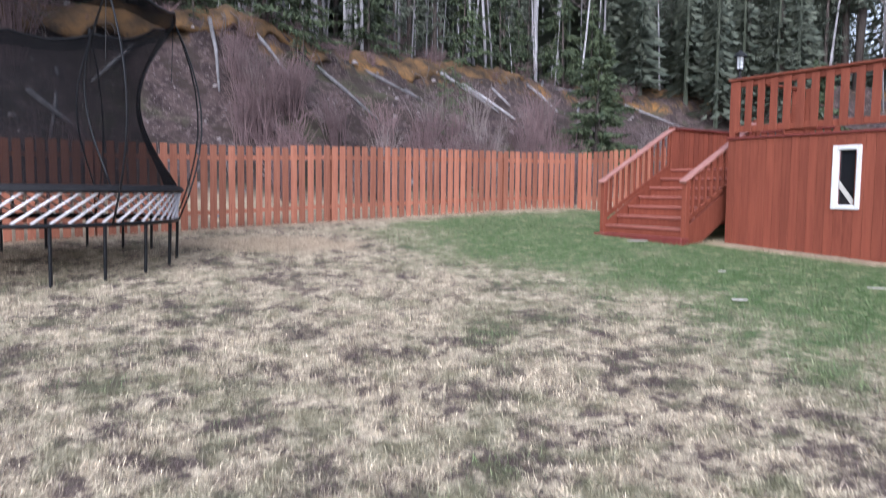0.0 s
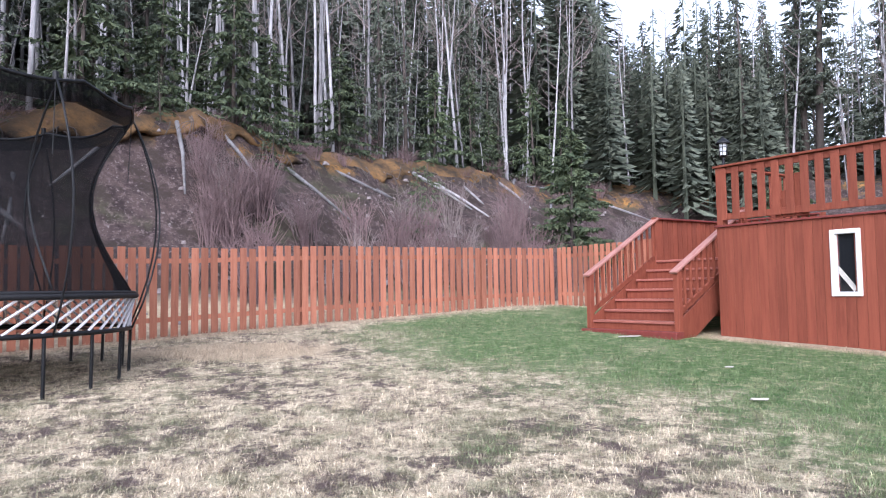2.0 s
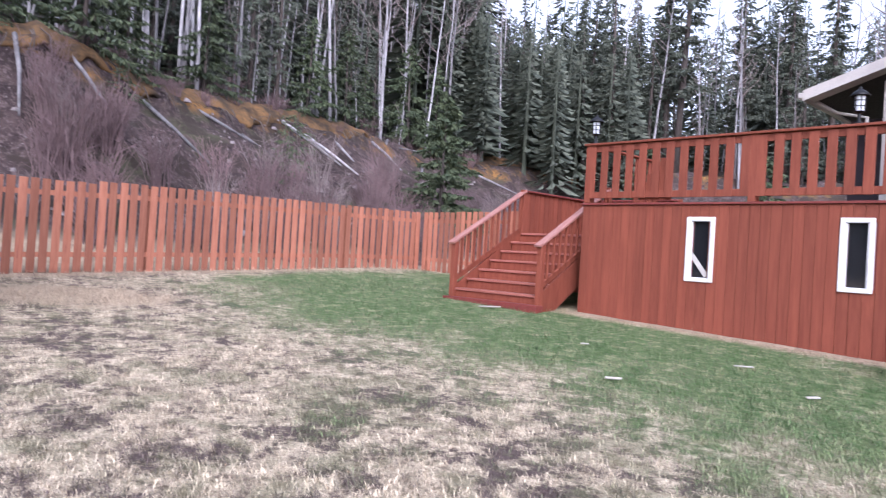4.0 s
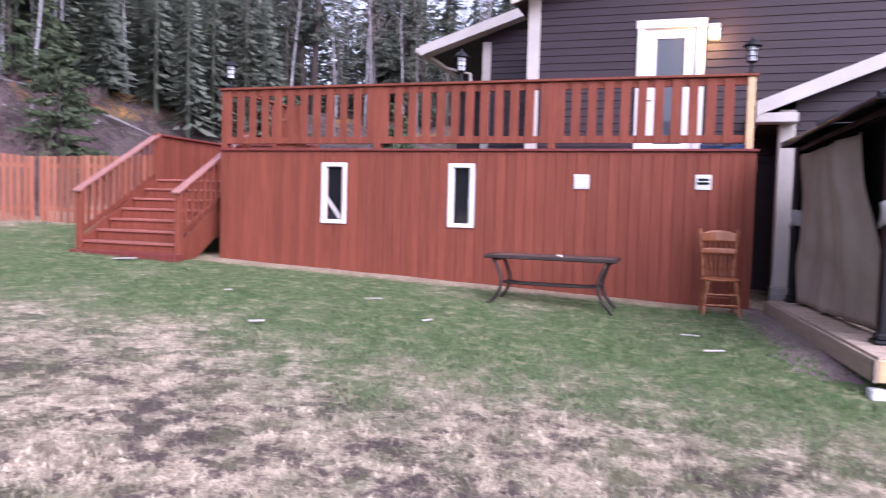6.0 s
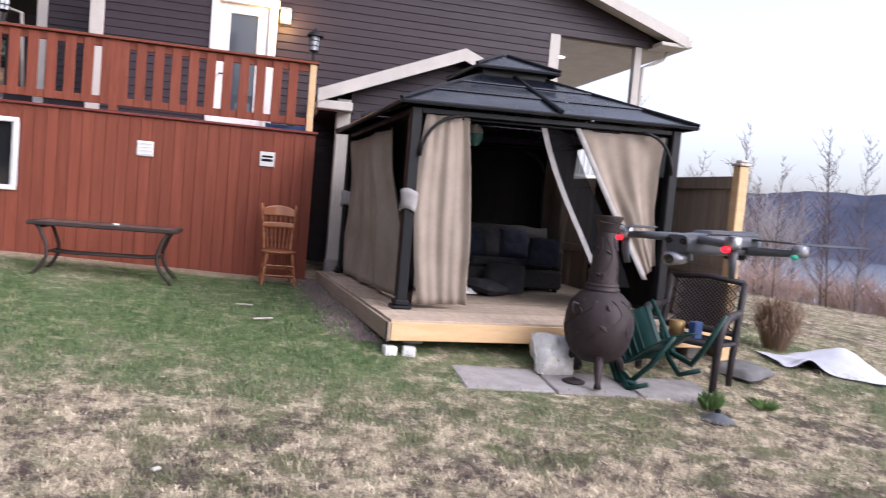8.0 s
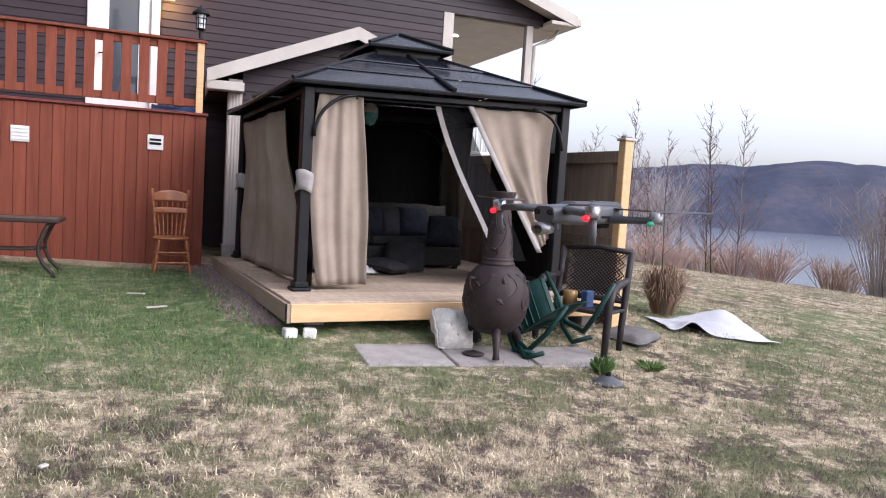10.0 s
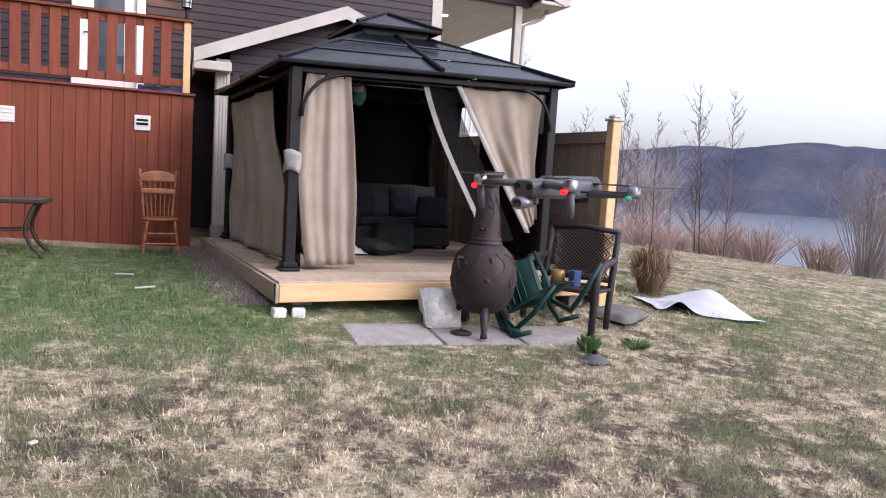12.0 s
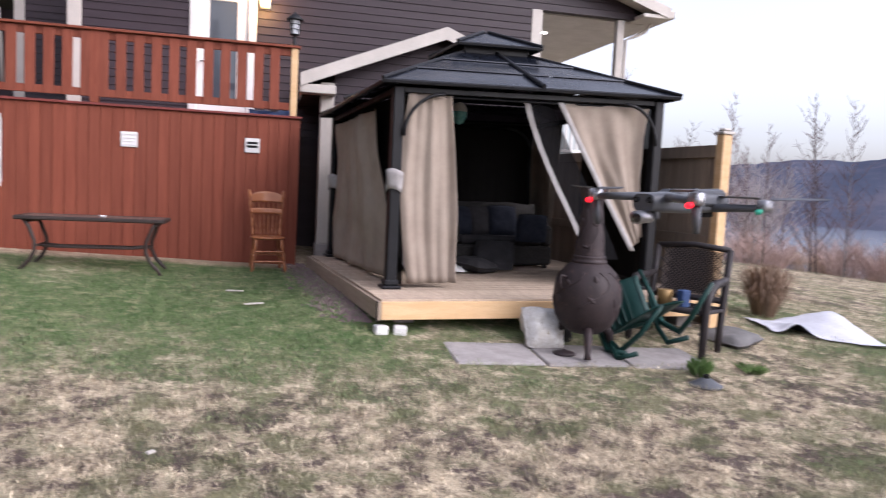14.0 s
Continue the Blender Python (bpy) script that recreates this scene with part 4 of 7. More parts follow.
def build_platform():
    p = thing("platform", "low weathered plank platform with pine fascia boards", "platform", kind="structure", m=GM)
    W, L = 3.785, 4.06
    me = Shape().box((0, 0.003, -0.035), (W, 0.136, 0), bevel=0.004).mesh("plank", DECKWOOD)
    mat_long = DECKWOOD
    n = int(L / 0.14)
    for k in range(n):
        part("plank", me, mat_long, p, m=Matrix.Translation((random.uniform(-0.004, 0.004), k * 0.14, random.uniform(-0.002, 0.002))))
    part("fascia", Shape().box((0.0, -0.035, -0.185), (2.58, 0.0, -0.02), bevel=0.004), PINE, p, "fresh pine fascia board")
    part("fascia", Shape().box((2.585, -0.035, -0.185), (W, 0.0, -0.02), bevel=0.004), PINE, p, "fresh pine fascia board")
    part("fascia", Shape().box((-0.036, -0.03, -0.19), (-0.001, L, -0.02), bevel=0.004), DECKWOOD, p)
    part("fascia", Shape().box((W + 0.001, -0.03, -0.19), (W + 0.036, L, -0.02), bevel=0.004), PINE, p)
    part("corner_strip", Shape().box((-0.05, -0.045, -0.2), (-0.0365, -0.03, -0.012)), BLACK_SHADE, p)
    for x in (0.3, 1.9, 3.5):
        for y in (0.35, 2.0, 3.7):
            part("footing", Shape().box((x - 0.1, y - 0.1, -0.55), (x + 0.1, y + 0.1, -0.19), bevel=0.01), CONCRETE, p)
    for k in range(5):
        part("joist", Shape().box((0.1 + k * 0.9, 0.02, -0.18), (0.14 + k * 0.9, L - 0.05, -0.04)), DECKWOOD, p)


build_platform()


def net_material(name, colour, cover):
    mat, nt, bsdf = nodes_of(name)
    bsdf.inputs["Base Color"].default_value = (*colour, 1)
    bsdf.inputs["Roughness"].default_value = 0.9
    bsdf.inputs["Alpha"].default_value = cover
    bsdf.inputs["Specular IOR Level"].default_value = 0.1
    return mat


NET = net_material("black_screen_mesh", (0.006, 0.006, 0.007), 0.78)
NETDARK = net_material("dark_screen_mesh", (0.006, 0.0055, 0.0055), 0.95)


plain_part = part


def build_gazebo():
    g = thing("gazebo", "black metal pavilion with a two-tier hardtop roof and beige curtains", "gazebo", m=GM)

    def part(name, shape, mat, parent, label="", smooth=False):
        """The frame is racked: one side stands a little higher, its rear a little lower."""
        shape.v = [(x, y, z + (0.035 * (x - GX0) - 0.026 * (y - GY0)) * min(1.0, max(0.0, z / 1.9))) for x, y, z in shape.v]
        return plain_part(name, shape, mat, parent, label, smooth)
    for x in (GX0, GX1):
        for y in (GY0, GY1):
            post = Shape().box((x - 0.055, y - 0.055, 0), (x + 0.055, y + 0.055, 2.0), bevel=0.01)
            post.box((x - 0.1, y - 0.1, 0), (x + 0.1, y + 0.1, 0.035), bevel=0.012).box((x - 0.075, y - 0.075, 0.035), (x + 0.075, y + 0.075, 0.09), bevel=0.012)
            part("post", post, BLACKMETAL, g)
    for x in (GX0, GX1):
        part("beam", Shape().box((x - 0.035, GY0 + 0.056, 1.945), (x + 0.035, GY1 - 0.056, 2.0), bevel=0.006), BLACKMETAL, g)
    for y in (GY0, GY1):
        part("beam", Shape().box((GX0 + 0.056, y - 0.035, 1.945), (GX1 - 0.056, y + 0.035, 2.0), bevel=0.006), BLACKMETAL, g)
    # corner braces
    for x, sx in ((GX0, 1), (GX1, -1)):
        for y, sy in ((GY0, 1), (GY1, -1)):
            arc = [(x + sx * (0.05 + 0.42 * (1 - math.cos(a))), y - 0.085, 1.52 + 0.42 * math.sin(a)) for a in np.linspace(0, math.pi / 2, 8)]
            part("brace", Shape().tube(arc, 0.018, 6), BLACKMETAL, g, smooth=True)
    cx, cy = (GX0 + GX1) / 2, (GY0 + GY1) / 2
    h = (GX1 - GX0) / 2 + 0.19

    def tier(half, z0, inner, z1, name, ribs, bands):
        corners = [(-1, -1), (1, -1), (1, 1), (-1, 1)]
        for k in range(4):
            (ax, ay), (bx, by) = corners[k], corners[(k + 1) % 4]
            for j in range(bands):
                t0, t1 = j / bands, (j + 1) / bands
                h0, h1 = half + (inner - half) * t0, half + (inner - half) * t1
                za, zb = z0 + (z1 - z0) * t0 + (0.02 if j else 0), z0 + (z1 - z0) * t1
                vs = [(cx + ax * h0, cy + ay * h0, za), (cx + bx * h0, cy + by * h0, za), (cx + bx * h1, cy + by * h1, zb), (cx + ax * h1, cy + ay * h1, zb)]
                lo = [(x, y, z - 0.012) for x, y, z in vs]
                panel = Shape().add(vs + lo, [(0, 1, 2, 3), (7, 6, 5, 4), (0, 4, 5, 1), (1, 5, 6, 2), (2, 6, 7, 3), (3, 7, 4, 0)])
                part(name, panel, ROOFMETAL, g)
            if ribs:
                mx, my = (ax + bx) / 2, (ay + by) / 2
                part("roof_rib", Shape().tube([(cx + mx * (half + 0.03), cy + my * (half + 0.03), z0 + 0.012), (cx + mx * inner, cy + my * inner, z1 + 0.012)], 0.024, 8), BLACKMETAL, g)
            part("hip_cap", Shape().tube([(cx + ax * (half + 0.01), cy + ay * (half + 0.01), z0 + 0.008), (cx + ax * inner, cy + ay * inner, z1 + 0.01)], 0.02, 8), BLACKMETAL, g)
            # eave edge
            e0 = Vector((cx + ax * half, cy + ay * half, z0 - 0.02))
            e1 = Vector((cx + bx * half, cy + by * half, z0 - 0.02))
            part("eave", Shape().tube([e0, e1], 0.022, 6), BLACKMETAL, g)
    tier(h, 2.05, 0.40, 2.62, "roof_panel", True, 3)
    tier(0.53, 2.71, 0.03, 2.945, "upper_roof_panel", False, 1)
    part("finial", Shape().lathe([(0.05, 2.93), (0.045, 2.955), (0, 2.97)], 12, pose(cx, cy, 0)), BLACKMETAL, g)
    part("vent_collar", Shape().box((cx - 0.42, cy - 0.42, 2.54), (cx + 0.42, cy - 0.39, 2.715)).box((cx - 0.42, cy + 0.39, 2.54), (cx + 0.42, cy + 0.42, 2.715))
         .box((cx - 0.42, cy - 0.39, 2.54), (cx - 0.39, cy + 0.39, 2.715)).box((cx + 0.39, cy - 0.39, 2.54), (cx + 0.42, cy + 0.39, 2.715)), BLACKMETAL, g)

    def drape(edge0, edge1, y, folds, depth, seed, nu=64, nv=26, axis="x"):
        """A hanging cloth between two edges given as functions of height (0 top, 1 bottom)."""
        r = random.Random(seed)
        ph = [r.uniform(0, 6.28) for _ in range(4)]

        def fn(u, v):
            a, b = edge0(v), edge1(v)
            s = a[0] + (b[0] - a[0]) * u
            z = a[1] + (b[1] - a[1]) * u
            w = 2.1 * noise.noise((u * folds * 1.9 + ph[0] + 0.35 * v, v * 0.8 + ph[1], seed)) + 0.3 * noise.noise((u * folds * 4.3 + ph[2], v * 1.1, seed + 9))
            w *= 0.8
            w += 0.42 * math.sin(6.283 * folds * 1.5 * u + ph[3] + 1.6 * noise.noise((v * 1.3, ph[1], 2))) + 0.2 * math.sin(6.283 * folds * 3.4 * u + ph[0] + 2.0 * noise.noise((v * 1.7, ph[2], 4)))
            w *= depth * (0.7 + 0.3 * v)
            w += (0.02 + 0.5 * depth) * noise.noise((u * 2.4 + v * 1.5, v * 2.6, seed))
            return (s, y + w, z) if axis == "x" else (y + w, s, z)
        return Shape().sheet(fn, nu, nv, 0.004)

    # front, gathered at one post
    part("curtain", drape(lambda v: (0.385 - 0.075 * math.sin(v * 3.14) + 0.07 * v ** 2, 1.945 - 1.9 * v), lambda v: (0.84 + 0.05 * math.sin(v * 3.14) + 0.12 * v ** 1.5, 1.94 - 1.88 * v), GY0 + 0.0, 1.35, 0.05, 3, nu=90), CANVAS, g, "gathered beige curtain", smooth=True)
    # front, swept towards the other post
    part("curtain", drape(lambda v: (2.06 + 1.0 * v, 1.93 - 1.5 * v), lambda v: (3.18 + 0.03 * v - 0.05 * math.sin(v * 3.14), 1.92 - 1.36 * v), GY0 + 0.02, 1.3, 0.045, 8, nu=80), CANVAS, g, "beige curtain swept aside", smooth=True)
    part("curtain_edge", Shape().sheet(lambda u, v: (2.01 + 0.07 * u + 1.0 * v, GY0 - 0.035 + 0.02 * math.sin(4 * v), 1.93 - 1.52 * v), 2, 20, 0.004), HEM, g, "pale turned-over curtain edge", smooth=True)
    # loose hem and screen between them
    part("screen_hem", Shape().sheet(lambda u, v: (1.66 + 0.065 * u + 0.85 * v ** 1.08, GY0 + 0.05 + 0.05 * math.sin(v * 5), 1.93 - 1.62 * v), 1, 16, 0.004), HEM, g, "pale grey screen hem")
    part("screen", Shape().sheet(lambda u, v: (1.725 + 0.85 * v ** 1.08 + u * (0.3 + 0.05 * v), GY0 + 0.05 + 0.05 * math.sin(v * 5 + u), 1.93 - 1.62 * v), 6, 16), NET, g, "black insect screen", smooth=True)
    # left side, tied back at the rear post
    part("curtain", drape(lambda v: (GY0 + 0.85 - 0.68 * sstep(0.0, 0.75, v), 1.88 - 1.82 * v), lambda v: (GY1 - 0.12 - 0.16 * math.exp(-((v - 0.5) / 0.16) ** 2), 1.88 - 1.85 * v - 0.12 * math.exp(-((v - 0.5) / 0.2) ** 2)), GX0 - 0.0, 2.0, 0.075, 5, axis="y", nu=90), CANVAS, g, "beige side curtain", smooth=True)
    part("screen", Shape().sheet(lambda u, v: (GX0 + 0.14, GY0 + 0.06 + (GY1 - GY0 - 0.1) * u, 1.99 - 1.97 * v), 2, 2), NETDARK, g, "black insect screen")
    # rear and right sides
    part("curtain", drape(lambda v: (GX0 + 0.02, 1.97 - 1.93 * v), lambda v: (GX1 - 0.02, 1.97 - 1.93 * v), GY1 + 0.05, 5, 0.04, 11, nu=120), CANVAS, g, "beige rear curtain", smooth=True)
    part("screen", Shape().sheet(lambda u, v: (GX0 - 0.02 + (GX1 - GX0 + 0.02) * u, GY1 - 0.08, 1.99 - 1.97 * v), 2, 2), NETDARK, g, "black insect screen")
    part("curtain", drape(lambda v: (GY1 - 0.62 - 0.25 * (1 - v), 1.95 - 1.92 * v), lambda v: (GY1 - 0.1, 1.95 - 1.92 * v), GX1, 2.5, 0.04, 14, axis="y", nu=40), CANVAS, g, "beige curtain tied back", smooth=True)
    part("screen", Shape().sheet(lambda u, v: (GX1 - 0.03, GY0 + 0.06 + 1.5 * u, 1.97 - 1.93 * v), 2, 2), NETDARK, g, "black insect screen")
    # cloth ties round the left posts
    for y in (GY0, GY1):
        part("curtain_tie", Shape().sheet(lambda u, v: (GX0 + 0.085 * math.cos(u * 6.283) * (1 + 0.12 * math.sin(u * 19 + v * 4)), y + 0.085 * math.sin(u * 6.283) * (1 + 0.12 * math.cos(u * 15)), 0.98 + 0.2 * v + 0.02 * math.sin(u * 12)), 24, 4, 0.004), HEM, g, "pale cloth tie", smooth=True)
    part("curtain_rod", Shape().tube([(GX0 + 0.05, GY0 + 0.03, 1.925), (GX1 - 0.05, GY0 + 0.03, 1.925)], 0.012, 8), BLACKMETAL, g, smooth=True)


HEM = surface("pale_hem", (0.33, 0.315, 0.31), (0.24, 0.225, 0.22), 0.85, 6, bump=0.1, fine=200)
build_gazebo()


# ---------- trees ----------
def branch_blades(s, base, tip, r, n, size, rng, droop, wide=0.13):
    """Needle sprays along a limb: flat narrow leaves in many directions."""
    for k in range(n):
        t = (k + rng.random()) / n
        p = base.lerp(tip, t)
        d = (tip - base).normalized()
        side = Vector((rng.uniform(-1, 1), rng.uniform(-1, 1), rng.uniform(-0.7, 0.2) - droop)).normalized()
        w = (d * rng.uniform(0.2, 0.8) + side).normalized()
        L = size * rng.uniform(0.7, 1.5) * (1.15 - 0.5 * t)
        q = w.cross(Vector((rng.uniform(-1, 1), rng.uniform(-1, 1), rng.uniform(-1, 1)))).normalized() * L * wide
        a = p - d * 0.02
        s.add([a, p + w * L * 0.5 + q, p + w * L, p + w * L * 0.5 - q], [(0, 1, 2, 3)])


def spruce(seed, height, spread, mat, label, bare=0.18, dense=1.0, wide=0.13, size=1.0, sag=1.0):
    rng = random.Random(seed)
    t = thing("spruce_tree", label, "tree", "spruces")
    lean = Vector((rng.uniform(-0.02, 0.02), rng.uniform(-0.02, 0.02), 1))
    part("trunk", Shape().tube([lean * (height * q) - Vector((0, 0, 0.3 if q == 0 else 0)) for q in (0, 0.3, 0.7, 1)], [0.018 * height * 0.8, 0.012 * height, 0.006 * height, 0.004], 7), DARKBARK, t, smooth=True)
    crown = Shape()
    n = int(height * 9 * dense)
    for k in range(n):
        q = bare + (1 - bare) * (k + rng.random() * 0.6) / n
        z = height * q
        out = spread * (1 - q) ** 0.8 * rng.uniform(0.55, 1.1) + 0.06
        a = rng.uniform(0, 6.283)
        base = lean * z
        tip = base + Vector((math.cos(a) * out, math.sin(a) * out, -sag * out * rng.uniform(0.1, 0.4) + 0.1 * out))
        branch_blades(crown, base.lerp(tip, 0.15), tip, 0, max(5, int(out * 26 * dense)), size * (0.105 + 0.012 * height), rng, 0.25, wide)
    part("crown", crown, mat, t, "drooping dark green needles")
    return t


def birch(seed, height, mat, twigmat, label, limbs=9, name="birch_tree", top=0.45, lean=0.05, thick=0.0062, kind_group="birches"):
    rng = random.Random(seed)
    t = thing(name, label, "tree", kind_group)
    way = Vector((rng.uniform(-lean, lean), rng.uniform(-lean, lean), 1))
    pts, p = [], Vector((0, 0, -0.3))
    for k in range(7):
        pts.append(p.copy())
        p = p + Vector((way.x + rng.uniform(-0.03, 0.03), way.y + rng.uniform(-0.03, 0.03), 1)) * (height / 6)
    part("trunk", Shape().tube(pts, [height * thick * (1 - 0.14 * k) for k in range(7)], 7), mat, t, smooth=True)
    s = Shape()
    for k in range(limbs):
        q = top + (0.98 - top) * (k + rng.random()) / limbs
        i = min(5, int(q * 6))
        base = pts[i].lerp(pts[i + 1], q * 6 - i)
        a = rng.uniform(0, 6.283)
        L = height * rng.uniform(0.1, 0.2) * (1.25 - q)
        mid = base + Vector((math.cos(a) * L * 0.5, math.sin(a) * L * 0.5, L * 0.45))
        tip = mid + Vector((math.cos(a) * L * 0.4, math.sin(a) * L * 0.4, L * 0.75))
        s.tube([base, mid, tip], [height * 0.0022, height * 0.0014, 0.004], 4, cap=False)
        for _ in range(5):
            b = base.lerp(mid, rng.random()) if rng.random() < 0.5 else mid.lerp(tip, rng.random())
            c = b + Vector((rng.uniform(-1, 1), rng.uniform(-1, 1), rng.uniform(0.1, 1.2))) * L * 0.45
            s.tube([b, b.lerp(c, 0.5) + Vector((0, 0, 0.04 * L)), c], [0.008, 0.006, 0.003], 3, cap=False)
    part("crown", s, twigmat, t, "bare branches and twigs")
    return t


def shrub(seed, height, n, mat, label, name="shrub", spread=0.9, category="shrub"):
    rng = random.Random(seed)
    s = Shape()
    for k in range(n):
        a = rng.uniform(0, 6.283)
        r = rng.uniform(0, 0.3)
        p = Vector((math.cos(a) * r, math.sin(a) * r, -0.1))
        out = rng.uniform(0.2, 1) * spread
        tip = Vector((math.cos(a) * out, math.sin(a) * out, height * rng.uniform(0.55, 1.0)))
        mid = p.lerp(tip, 0.5) + Vector((rng.uniform(-0.1, 0.1), rng.uniform(-0.1, 0.1), 0.12 * height))
        s.tube([p, mid, tip], [0.012, 0.008, 0.003], 3, cap=False)
        for _ in range(4):
            b = mid.lerp(tip, rng.uniform(-0.5, 0.9))
            c = b + Vector((rng.uniform(-1, 1), rng.uniform(-1, 1), rng.uniform(0.2, 1.2))) * height * 0.2
            s.tube([b, c], [0.006, 0.003], 3, cap=False)
    return solo(name, s, mat, label, category, "bank shrubs")


def plant(first_one, spots, rng, lo=0.8, hi=1.2, tilt=2.0):
    """Copies of a plant at the spots; the first spot takes the plant itself."""
    for k, (x, y) in enumerate(spots):
        sc = rng.uniform(lo, hi)
        m = pose(x, y, ground_z(x, y) - 0.05, rng.uniform(-tilt, tilt), rng.uniform(-tilt, tilt), rng.uniform(0, 360))
        if k == 0:
            first_one.matrix_world = m
            first_one.scale = (sc, sc, sc)
        else:
            ob = copy_thing(first_one, m)
            ob.scale = (sc, sc, sc)


def forest_spot(rng, back0, back1, y0, y1):
    """A place behind the top of the bank, west or north of the lawn."""
    for _ in range(200):
        y = rng.uniform(y0, y1)
        x = crest_x(y) - rng.uniform(back0, back1)
        if bank(x, y) >= 0.9:
            return x, y
    return x, y


def north_spot(rng, b0, b1, x0, x1):
    x = rng.uniform(x0, x1)
    return x, 24 + 0.62 * (x + 25) + rng.uniform(b0, b1)


TURF = surface("mossy_turf", (0.035, 0.027, 0.02), (0.19, 0.105, 0.042), 0.95, 1.3, bump=0.6, fine=9, space="Position")
GRAVELSTONE = surface("bank_stone", (0.26, 0.225, 0.22), (0.11, 0.09, 0.085), 0.9, 6, bump=0.2, space="Position")


def build_forest():
    rng = random.Random(5)
    kinds = [birch(k, h, BARK, PALETWIG, "tall thin pale-barked birch with bare branches on the bank", limbs=8) for k, h in ((1, 13), (2, 11), (3, 14), (4, 9.5))]
    spots = [[] for _ in kinds]
    for k in range(235):
        spots[k % 4].append(forest_spot(rng, 0.3, 13, -8, 36))
    for k in range(60):
        spots[k % 4].append(north_spot(rng, 9, 26, -26, 10))
    for t, s in zip(kinds, spots):
        plant(t, s, rng, 0.7, 1.1, 1.8)
    snags = [birch(k + 20, h, BARK, PALETWIG, "broken dead grey trunk standing on the bank", limbs=3, name="dead_tree", kind_group="dead trunks", thick=0.011) for k, h in ((1, 5), (2, 3.5))]
    for t in snags:
        plant(t, [forest_spot(rng, -0.3, 3, -4, 34) for _ in range(16)], rng, 0.6, 1.3, 7)
    sp = [spruce(k, h, w, NEEDLE, "tall dark green spruce in the forest on the bank", bare=b, wide=0.17) for k, h, w, b in ((31, 13, 2.3, 0.22), (32, 16, 2.7, 0.28), (33, 9, 2.0, 0.1))]
    spots = [[] for _ in sp]
    for k in range(135):
        spots[k % 3].append(forest_spot(rng, 5, 22, -14, 40))
    for k in range(125):
        spots[k % 3].append(north_spot(rng, 9, 24, -28, 24))
    for k in range(16):
        spots[2].append(forest_spot(rng, 0.2, 5, -4, 36))
    for t, s in zip(sp, spots):
        plant(t, s, rng, 0.62, 1.0, 1.5)
    for k in range(34):
        az, d = radians(rng.uniform(-45, -29)), rng.uniform(43, 60)
        spots_x = sp[k % 3]
        x, y = d * math.sin(az), d * math.cos(az)
        ob = copy_thing(spots_x, pose(x, y, ground_z(x, y) - 0.1, 0, 0, rng.uniform(0, 360)))
        ob.scale = [rng.uniform(0.62, 0.9)] * 3
    # trees on the far side of the lawn
    for k in range(16):
        x, y = -26 + 3.4 * k + rng.uniform(-1.2, 1.2), rng.uniform(-34, -27)
        ob = copy_thing(sp[k % 3], pose(x, y, ground_z(x, y) - 0.1, 0, 0, rng.uniform(0, 360)))
        ob.scale = [rng.uniform(0.6, 0.95)] * 3
    # roots and dead sticks hanging out of the scarp
    root = Shape().tube([(0, 0, 0), (0.25, 0.06, -0.1), (0.42, 0.1, -0.45), (0.5, 0.05, -0.8)], [0.025, 0.02, 0.014, 0.005], 5, cap=False)
    root.tube([(0.25, 0.06, -0.1), (0.5, -0.2, -0.3), (0.6, -0.3, -0.65)], [0.015, 0.011, 0.004], 4, cap=False)
    first_root = solo("root", root, DARKBARK, "bare dark root hanging from the cut bank", "root", "bank roots")
    for k in range(60):
        y = rng.uniform(-5, 30)
        x = crest_x(y) + 0.35 + 0.45 * noise.noise((y * 0.7, 2, 2))
        m = pose(x, y, ground_z(x - 0.5, y) - 0.05, rng.uniform(-25, 25), rng.uniform(-10, 30), rng.uniform(-50, 50))
        if k == 0:
            first_root.matrix_world = m
        else:
            copy_thing(first_root, m)
    # ragged turf hanging over the top of the cut

    def turf(u, v):
        y = -9 + 52 * u
        x = crest_x(y) + 0.5 - 1.0 * v + 0.45 * noise.noise((y * 0.7, 2, 2)) + 0.2 * noise.noise((y * 2.6, 4, 1))
        drop = (1 - v) ** 2 * (0.45 + 0.5 * noise.noise((y * 1.1, 8, 3)))
        return (x, y, ground_z(x - 0.5, y) + 0.12 - drop + 0.12 * noise.noise((y * 3, v * 3, 5)))
    solo("turf_edge", Shape().sheet(turf, 330, 5, 0.12), TURF, "ragged mossy turf overhanging the earth cut", "turf", kind="stuff", smooth=True)
    # the woods behind, too far off to tell apart
    far = Shape()
    for k in range(620):
        x, y = forest_spot(rng, 12, 42, -20, 44) if k % 3 else north_spot(rng, 16, 48, -34, 26)
        z, h = ground_z(x, y), rng.uniform(8, 14)
        w = h * rng.uniform(0.18, 0.27)
        far.tube([(x, y, z - 0.3), (x, y, z + h)], [0.1, 0.02], 4, cap=False)
        for j in range(280):
            q = 0.03 + 0.97 * (j + rng.random()) / 280
            out, a = w * (1 - q) ** 0.8 * rng.uniform(0.5, 1.15) + 0.1, rng.uniform(0, 6.283)
            c, s = math.cos(a), math.sin(a)
            b = Vector((x, y, z + h * q))
            t = b + Vector((c * out, s * out, -out * rng.uniform(0.15, 0.5)))
            e = Vector((-s, c, rng.uniform(-0.4, 0.4))) * out * 0.1
            b = b.lerp(t, rng.uniform(0.0, 0.65))
            t = b.lerp(t, 0.3) + Vector((0, 0, -0.12)) if rng.random() < 0.3 else t
            far.add([b, b.lerp(t, 0.6) + e, t, b.lerp(t, 0.6) - e + Vector((0, 0, -0.15))], [(0, 1, 2, 3)])
